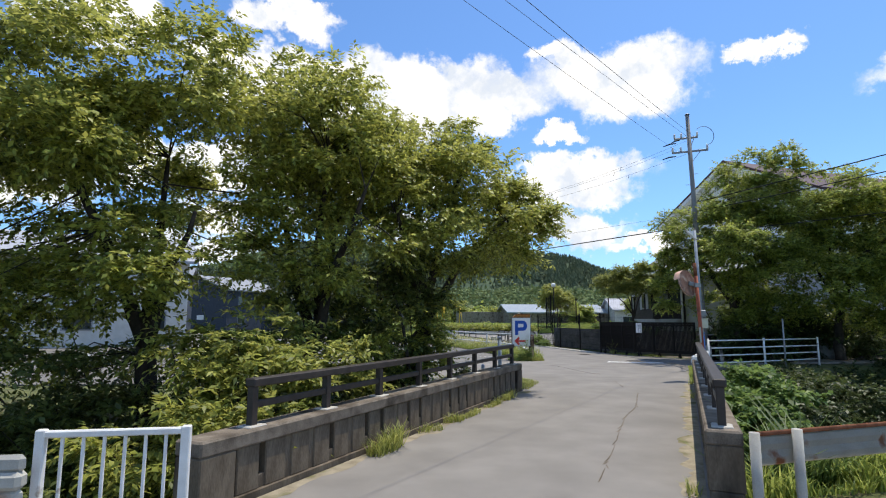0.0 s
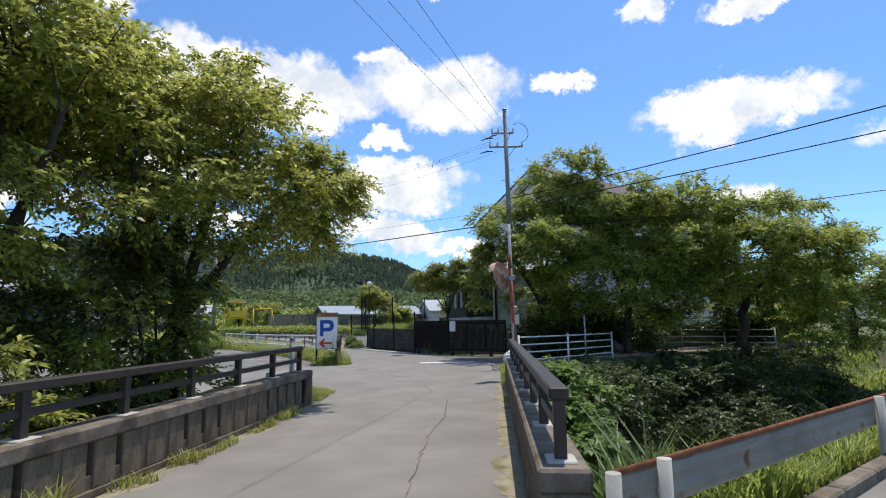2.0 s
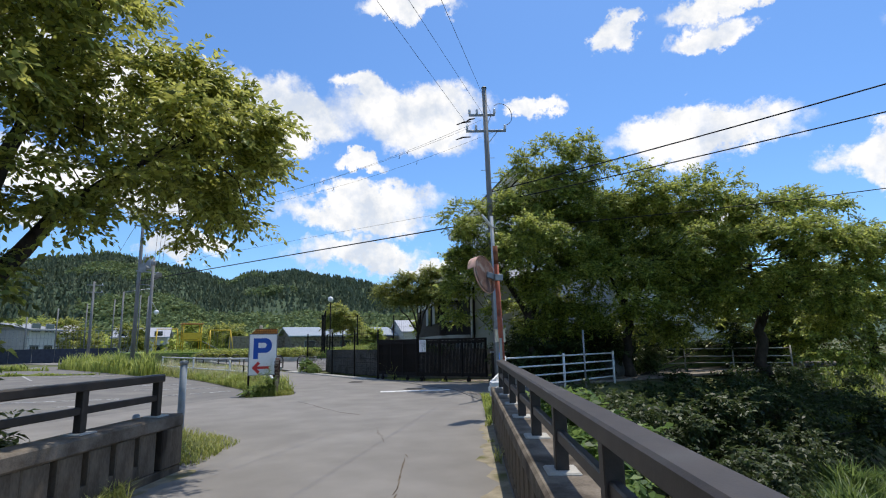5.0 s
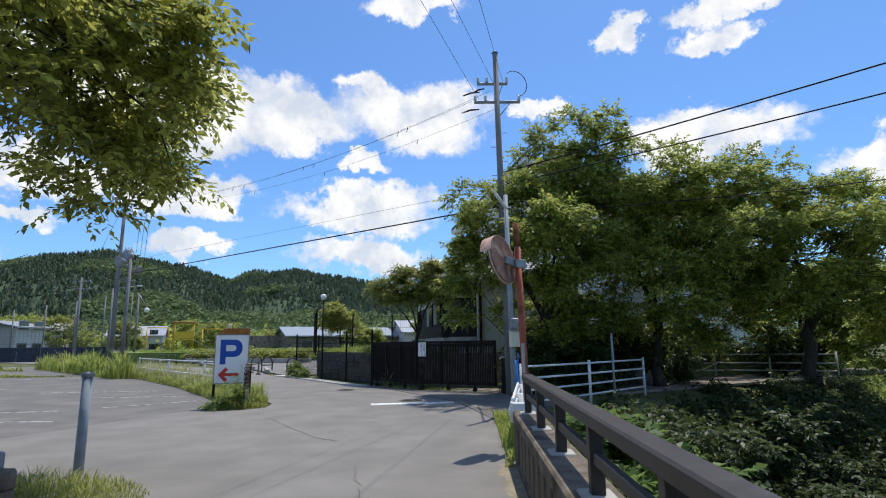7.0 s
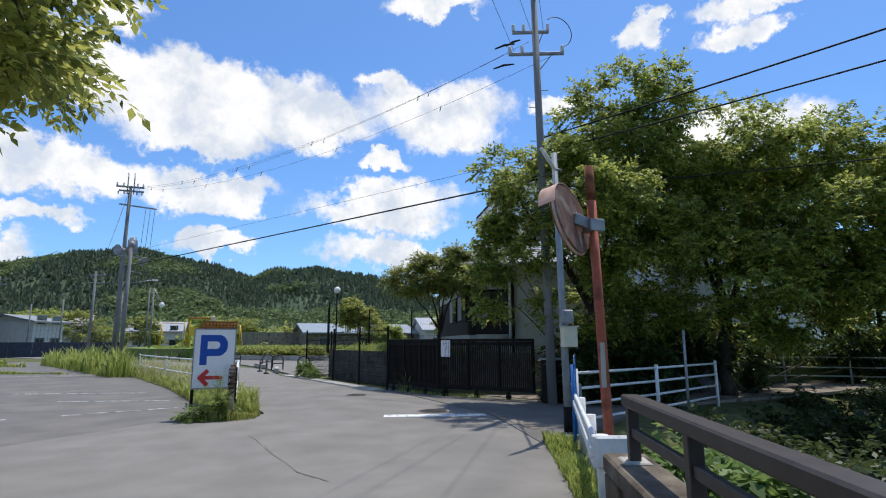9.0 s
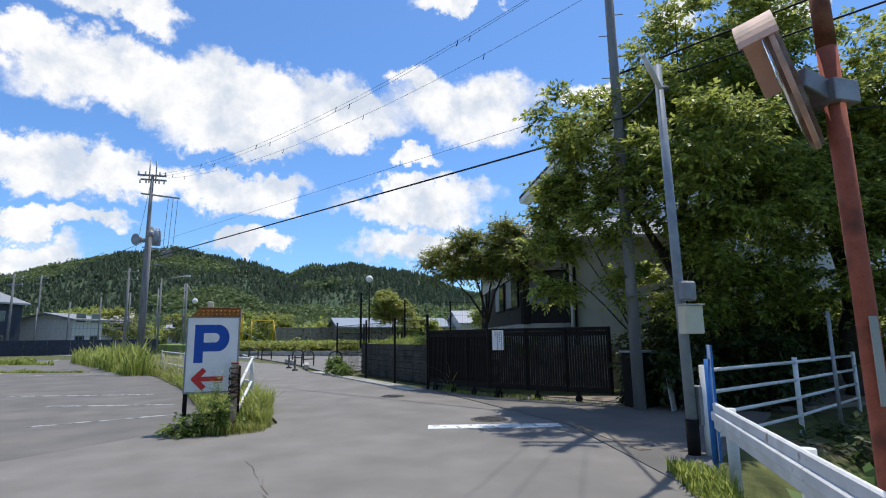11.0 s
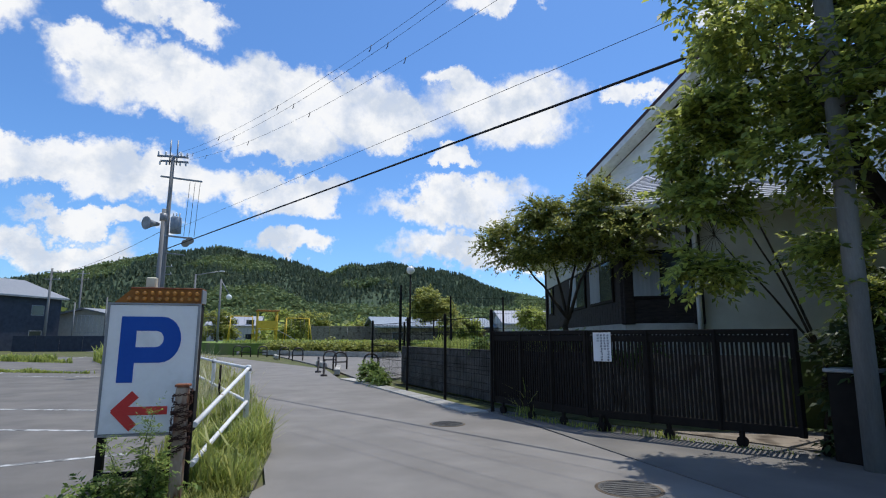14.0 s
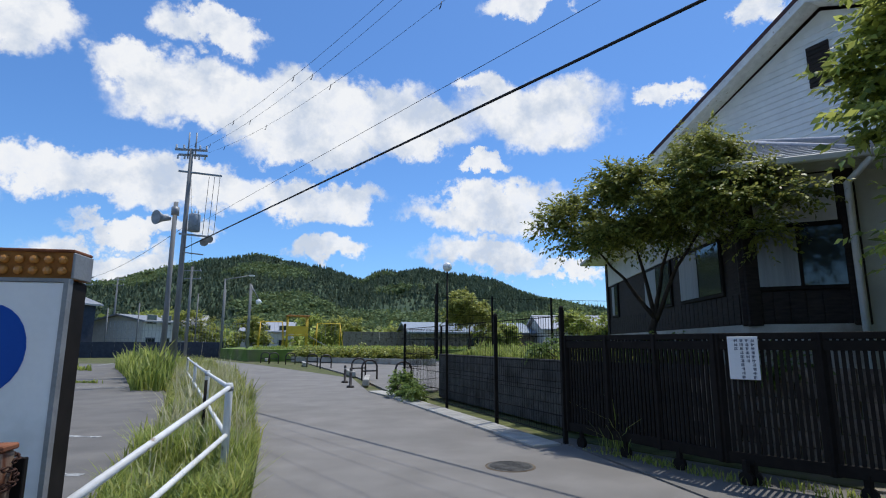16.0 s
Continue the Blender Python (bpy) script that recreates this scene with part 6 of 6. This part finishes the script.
for x in (0.95, 1.2, 1.45):
    part("drop_wire", tube(B(), [(x, -0.05, 9.5), (x - 0.1, -0.05, 6.6)], 0.012, 5), CABLE, p2)
tr = part("transformer", tube(B(), [(0.45, -0.1, 6.75), (0.45, -0.1, 7.55), (0.45, -0.1, 7.6)], [0.27, 0.27, 0.2], 16), BLUE_GREY, p2)
for k in range(3):
    part("bushing", tube(B(), [(0.3 + 0.15 * k, -0.1, 7.58), (0.3 + 0.15 * k, -0.1, 7.8)], 0.035, 8), PORCELAIN, tr)
part("crossarm", beam(B(), (-0.2, -0.1, 6.62), (1.2, -0.1, 6.5), 0.08, 0.08), GREY_STEEL, p2)
for x, z in ((0.95, 6.3), (1.15, 6.45)):
    part("floodlight", tube(B(), [(x, -0.2, z), (x + 0.1, -0.4, z - 0.12)], [0.12, 0.2], 12), GREY_STEEL, p2)
part("stay", tube(B(), [(-0.1, 0, 5.75), (1.1, -0.6, 5.55)], 0.03, 6), GREY_STEEL, p2)
p2b = thing("loudspeaker_pole", "slim grey pole with a horn loudspeaker", "pole", (-1.7, 40.7, 0))
part("pole", tube(B(), [(0, 0, -0.2), (0, 0, 6.7)], [0.095, 0.08], 12), POLE, p2b)
part("horn", tube(B(), [(-0.15, 0, 6.05), (-0.35, -0.25, 6.02), (-0.5, -0.45, 6.0)], [0.06, 0.14, 0.27], 16), GREY_STEEL, p2b, "pale horn loudspeaker")
part("collar", tube(B(), [(0, 0, 6.2), (0, 0, 6.5)], 0.14, 12), GREY_STEEL, p2b)


def far_pole(x, y, h, label="distant utility pole with short crossarms"):
    t = thing("utility_pole", label, "utility pole", (x, y, 0), group="distant utility poles")
    part("pole", tube(B(), [(0, 0, -0.3), (0, 0, h)], [0.17, 0.11], 8), POLE, t)
    for z in (h - 0.4, h - 1.2):
        part("crossarm", beam(B(), (-0.7, 0, z), (0.9, 0, z), 0.09, 0.09), GREY_STEEL, t)
        insulator(t, (0.8, 0, z))
    return t


for x, y, h in ((-11.5, 76, 9.0), (-30, 104, 11), (-25, 84, 9.0), (-44, 96, 11)):
    far_pole(x, y, h)
cable((-3.2, 46.6, 10.8), (-11.5, 76, 8.7), 0.5, 0.012)
cable((-3.2, 46.6, 7.0), (-25, 84, 8.5), 0.5, 0.012)

gl = thing("globe_lamp", "thin dark lamp post with a white globe", "lamp", (8.35, 39.0, 1.05))
part("post", tube(B(), [(0, 0, 0), (0, 0, 3.0)], 0.035, 10), BLACK_METAL, gl)
part("globe", ball(B(), (0, 0, 3.18), 0.17, 16), plain("opal_globe", (0.8, 0.8, 0.78), 0.3), gl, "white opal globe")

bf = thing("mesh_fence", "tall black mesh fence at the back of the garden", "fence")
bp_ = [(7.7, 37.0), (8.2, 41.0), (10.6, 41.4), (13.2, 41.6), (16.5, 41.8)]
for a, b in zip(bp_, bp_[1:]):
    bm = B()
    for z in (1.2, 1.9, 2.6, 3.3):
        beam(bm, (*a, z), (*b, z), 0.014, 0.014)
    n = int(math.dist(a, b) / 0.14)
    for k in range(n):
        p = [a[j] + (b[j] - a[j]) * k / n for j in (0, 1)]
        beam(bm, (*p, 1.1), (*p, 3.3), 0.005, 0.005)
    part("mesh_panel", bm, BLACK_METAL, bf)
for p in bp_:
    part("post", beam(B(), (*p, 1.0), (*p, 3.4), 0.07, 0.07), BLACK_METAL, bf)

# ---- park ----
hoop = thing("hoop_barrier", "dark steel hoop barrier at the park entrance", "barrier", (5.25, 45.4, 0), 20, group="hoop barriers")
pts = [(-0.33, 0, 0), (-0.33, 0, 0.55), (-0.25, 0, 0.72), (-0.1, 0, 0.8), (0.1, 0, 0.8), (0.25, 0, 0.72), (0.33, 0, 0.55), (0.33, 0, 0)]
part("hoop", tube(B(), pts, 0.04, 8), BROWN_METAL, hoop)
part("crossbar", tube(B(), [(-0.33, 0, 0.36), (0.33, 0, 0.36)], 0.03, 8), BROWN_METAL, hoop)
for x, y in ((5.7, 42.8), (3.3, 53.0), (2.3, 55.5), (-0.9, 61), (-1.9, 63.5), (0.4, 60), (6.9, 40.2)):
    copy_thing(hoop, pose(x, y, 0, 0, 0, 20))
stub = thing("bollard", "short brown rubber bollard by the kerb", "bollard", (5.0, 38.9, 0), group="short bollards")
part("body", tube(B(), [(0, 0, 0), (0, 0, 0.06), (0, 0, 0.08), (0, 0, 0.62), (0, 0, 0.66)], [0.13, 0.13, 0.05, 0.045, 0.03], 12), BROWN_METAL, stub)
part("band", tube(B(), [(0, 0, 0.5), (0, 0, 0.55)], 0.051, 12), KERB, stub)
copy_thing(stub, pose(4.75, 41.2, 0))
blk = thing("kerb_block", "low concrete kerb block at the park edge", "kerb", (4.9, 46.0, 0), 20, group="kerb blocks")
part("block", beam(B(), (-0.3, -1.2, 0.12), (0.3, 1.6, 0.12), 0.22, 0.24, 0.03), KERB, blk)
for x, y, a in ((5.6, 40.6, 10), (1.6, 58, 20), (-2.5, 68, 20)):
    copy_thing(blk, pose(x, y, 0, 0, 0, a))
slab("park_ground", [(6.2, 37.2), (7.6, 37.2), (10, 42), (22, 46), (30, 110), (-4, 110), (-3, 80), (1.4, 62), (5.2, 44.5)], -0.04, 0.02, ASPHALT, "pale worn park ground", "ground")
rng = np.random.default_rng(3)
hd = thing("hedge", "clipped yellow-green hedge in a raised bed", "hedge", (5.5, 60, 0.02))
part("bed", beam(B(), (-5.0, 6, 0.2), (4.5, -2, 0.2), 2.2, 0.4, 0.03), KERB, hd)
q = rng.uniform(0, 1, 1200)
pts = np.column_stack([-5 + 9.5 * q, 6 - 8 * q, np.full(1200, 0.75)]) + rng.normal(size=(1200, 3)) * np.array([0.5, 0.5, 0.14])
ob = new("foliage", quad_mesh("foliage", leaves(rng, pts, 14, 0.16, 0.16, 0.1, 0.5), MAPLE))
ob.parent = hd
grass("lawn", "park lawn strip", [(-4, 69), (11, 68), (22, 80), (24, 95), (-8, 92)], 7000, 0.3, 0.95, GRASS, 21, width=0.05)
grass("lawn", "grass strip across the lot", [(-13, 58), (-9, 52), (-30, 66), (-40, 78)], 9000, 0.35, -0.02, GRASS, 22, width=0.05)
grass("lawn", "weedy strip across the lot", [(-9, 44), (-4, 42), (-16, 50), (-24, 54)], 5000, 0.22, -0.02, GRASS, 23, width=0.04)
grass("far_weeds", "pale seeding reeds at the end of the verge", [(-0.5, 38), (-3, 46), (-6.5, 58), (-9.5, 56), (-4.5, 45), (-1.8, 38.5)], 5000, 1.0, 0.0, GRASS, 24, width=0.02)


def a_frame_swing(x, y, turn, w=2.6, h=2.6):
    t = thing("swing_set", "yellow A-frame swing set in the park", "swing", (x, y, 0.95), turn, group="swing sets")
    for k in (-1, 1):
        for s in (-1, 1):
            part("leg", tube(B(), [(k * w / 2, s * 0.9, 0), (k * w / 2 * 0.86, 0, h)], 0.05, 8), YELLOW, t)
    part("beam", tube(B(), [(-w / 2 * 0.9, 0, h), (w / 2 * 0.9, 0, h)], 0.05, 8), YELLOW, t)
    for k in (-0.5, 0.5):
        for e in (-0.2, 0.2):
            part("chain", tube(B(), [(k + e, 0, h), (k + e, 0, 0.5)], 0.012, 5), GREY_STEEL, t)
        part("seat", box(B(), (k - 0.22, -0.1, 0.47), (k + 0.22, 0.1, 0.51), 0.01), BLACK_METAL, t)
    return t


slab("park_lawn", [(-9, 79), (-4, 68), (12, 67), (24, 80), (30, 110), (-12, 110)], -0.05, 0.95, LAWN, "raised grassy terrace of the park", "lawn")
a_frame_swing(1.9, 78.6, 15, 2.8, 2.6)
a_frame_swing(-4.1, 79.5, 15, 2.6, 2.8)
tw = thing("play_tower", "yellow and red climbing tower in the park", "play tower", (-1.4, 79, 0.95), 10)
for x in (-1, 1):
    for y in (-1, 1):
        part("leg", tube(B(), [(x, y, 0), (x, y, 3.4)], 0.07, 8), YELLOW, tw)
part("deck", box(B(), (-1.1, -1.1, 1.3), (1.1, 1.1, 1.42), 0.02), YELLOW, tw)
for y in (-1.05, 1.05):
    part("panel", box(B(), (-1, y - 0.03, 1.5), (1, y + 0.03, 2.3), 0.02), YELLOW, tw)
part("roof", box(B(), (-1.2, -1.2, 3.3), (1.2, 1.2, 3.45), 0.03), LAMP_BOX, tw)
part("slide", beam(B(), (1.1, 0, 1.35), (3.4, 0, 0.1), 0.5, 0.08, 0.02), GREY_STEEL, tw)
nf = thing("net_fence", "tall posts of a ball-court net fence", "fence", (0, 0, 0))
pp = [(-24, 88), (-21, 89), (-18, 90), (-15, 91), (-12, 92), (-9, 93)]
for k, p in enumerate(pp):
    part("post", tube(B(), [(*p, -0.1), (*p, 5.5 + 0.7 * k)], 0.08, 8), POLE, nf)
bm = B()
for a, b in zip(pp, pp[1:]):
    for z in (1.0, 2.0, 3.0, 4.0):
        beam(bm, (*a, z), (*b, z), 0.03, 0.03)
    for k in range(8):
        p = [a[j] + (b[j] - a[j]) * k / 8 for j in (0, 1)]
        beam(bm, (*p, 0), (*p, 4.0), 0.025, 0.025)
part("net", bm, GREY_STEEL, nf)
for x, y, h in ((-6.2, 78, 7.6), (-9.0, 79, 8.2)):
    t = thing("street_lamp", "tall grey park lamp with a long arm", "street lamp", (x, y, 0))
    part("pole", tube(B(), [(0, 0, 0), (0, 0, h)], [0.13, 0.09], 10), POLE, t)
    part("arm", tube(B(), [(0, 0, h - 0.1), (2.6 if x < -8 else 0.9, 0, h + 0.4 if x < -8 else h - 1.6)], 0.05, 8), GREY_STEEL, t)
    part("lamp", ball(B(), (0.9, 0, h - 1.9), 0.3, 10) if x > -8 else box(B(), (2.4, -0.15, h + 0.3), (2.9, 0.15, h + 0.45)), PAPER, t)
gw = thing("wall", "long grey concrete wall behind the park", "wall", (0, 0, 0), kind="structure")
for k in range(9):
    part("panel", box(B(), (3.0 + k * 2.4, 92, -0.1), (5.37 + k * 2.4, 92.3, 3.0), 0.02), CONCRETE_TOP, gw)


def far_house(x, y, turn, w, d, eave, rise, wallm, roofm, label, wins=3):
    t = thing("house", label, "house", (x, y, 0), turn, group="distant houses")
    part("wall", box(B(), (-w / 2, -d / 2, -0.2), (w / 2, d / 2, eave), 0.02), wallm, t)
    bm = B()
    vs = [(-w / 2 - 0.5, -d / 2 - 0.6, eave - 0.1), (w / 2 + 0.5, -d / 2 - 0.6, eave - 0.1), (w / 2 + 0.5, 0, eave + rise), (-w / 2 - 0.5, 0, eave + rise), (w / 2 + 0.5, d / 2 + 0.6, eave - 0.1), (-w / 2 - 0.5, d / 2 + 0.6, eave - 0.1)]
    v = [bm.verts.new(p) for p in vs]
    u = [bm.verts.new((p[0], p[1], p[2] - 0.2)) for p in vs]
    for f_ in ((0, 1, 2, 3), (3, 2, 4, 5)):
        bm.faces.new([v[k] for k in f_])
        bm.faces.new([u[k] for k in f_][::-1])
    for a, b in ((0, 1), (1, 2), (2, 4), (4, 5), (5, 3), (3, 0)):
        bm.faces.new((v[a], u[a], u[b], v[b]))
    bmesh.ops.recalc_face_normals(bm, faces=bm.faces)
    part("roof", bm, roofm, t)
    for s in (-1, 1):
        bm = B()
        g_ = [bm.verts.new((s * w / 2, -d / 2, eave - 0.15)), bm.verts.new((s * w / 2, d / 2, eave - 0.15)), bm.verts.new((s * w / 2, 0, eave + rise - 0.25))]
        bm.faces.new(g_)
        part("gable", bm, wallm, t)
    for k in range(wins):
        wx = -w / 2 + (k + 0.5) * w / wins
        for z in ([1.0] if eave < 4 else [1.0, 3.9]):
            wn = part("window", box(B(), (wx - 0.8, -d / 2 - 0.05, z), (wx + 0.8, -d / 2 + 0.02, z + 1.2), 0.01), GREY_STEEL, t)
            part("pane", box(B(), (wx - 0.72, -d / 2 - 0.06, z + 0.07), (wx + 0.72, -d / 2 - 0.052, z + 1.13)), GLASS, wn)
    return t


nav = far_house(-35, 88, 66, 12, 13, 6.2, 2.3, NAVY_WALL, GREY_STEEL, "large navy corrugated metal house with shallow roof", 2)
part("signboard", box(B(), (-6.06, -2.0, 1.6), (-6.01, -0.6, 2.3), 0.01), PAPER, nav)
far_house(-24.5, 97, 66, 5, 8, 4.4, 0.8, CREAM_WALL, GREY_STEEL, "pale two-storey annexe beside the navy house", 2)
yw = thing("wall", "low dark blue metal yard fence", "fence", kind="structure")
for k in range(8):
    part("panel", box(B(), (-27 + k * 2.2, 82.0, -0.1), (-24.84 + k * 2.2, 82.1, 1.6), 0.01), NAVY_WALL, yw)
for x, y, tn, w, d, e, r_, wm, rm, lb in (
        (19, 92, 5, 16, 9, 3.0, 1.3, CONCRETE_TOP, BLUE_GREY, "long low house with pale metal roof"),
        (9, 118, 0, 6, 6, 2.2, 1.2, CREAM_WALL, KERB, "small shed with pale roof"),
        (34, 88, -5, 12, 9, 3.4, 1.8, CREAM_WALL, ROOF_TILE, "low house with grey tiled roof"),
        (-30, 130, 10, 11, 8, 4.8, 2.0, CREAM_WALL, KERB, "distant farmhouse with pale roof"),
        (-52, 120, 0, 14, 9, 5, 2.0, CREAM_WALL, ROOF_TILE, "distant house with grey roof"),
        (-14, 140, 0, 10, 8, 4, 2, CREAM_WALL, ROOF_TILE, "distant house below the hill"),
        (-24, 36, 30, 12, 8, 5.6, 1.8, CREAM_WALL, ROOF_TILE, "beige house seen through the trees"),
        (-38, 26, 40, 10, 8, 5.4, 1.8, CREAM_WALL, ROOF_TILE, "grey house beyond the parking lot"),
        (-30, 50, 20, 12, 8, 5.4, 1.4, NAVY_WALL, GREY_STEEL, "dark blue house beyond the parking lot")):
    far_house(x, y, tn, w, d, e, r_, wm, rm, lb)
cn = thing("traffic_cone", "faded traffic cone in the parking lot", "cone", (-11.5, 17.4, 0))
part("cone", tube(B(), [(0, 0, 0.03), (0, 0, 0.7)], [0.15, 0.03], 14), SIGN_WHITE, cn)
part("base", box(B(), (-0.19, -0.19, 0), (0.19, 0.19, 0.035), 0.01), BLACK_METAL, cn)

bank_tree("rounded golden-green tree at the edge of the park", (14.6, 66, 0), [(14.6, 66, 4.6)], [(14.6, 66, 4.9, 1.9, 1.8, 1.5), (15.4, 66, 3.6, 1.6, 1.6, 1.2), (13.8, 66, 3.9, 1.3, 1.3, 1.1)], 420, MAPLE, 0.16, 51, size=0.24, spread=0.6)
for k, (x, y, s) in enumerate(((-20, 108, 1.5), (-30, 118, 1.7), (3, 104, 1.1), (-2, 112, 1.3), (10, 96, 0.8), (22, 86, 0.9), (-58, 100, 1.6), (29, 74, 1.1), (-13, 112, 1.2))):
    bank_tree("broad green tree at the edge of the open ground", (x, y, 0), [(x, y, 3 * s)], [(x, y, 3.0 * s, 2.4 * s, 2.2 * s, 1.6 * s), (x + 1.4 * s, y, 2.2 * s, 1.6 * s, 1.6 * s, 1.1 * s)], 260, BROADLEAF if k % 2 else MAPLE, 0.2, 60 + k, size=0.36, spread=1.0, per=11, twigs=8, group="trees round the open ground")
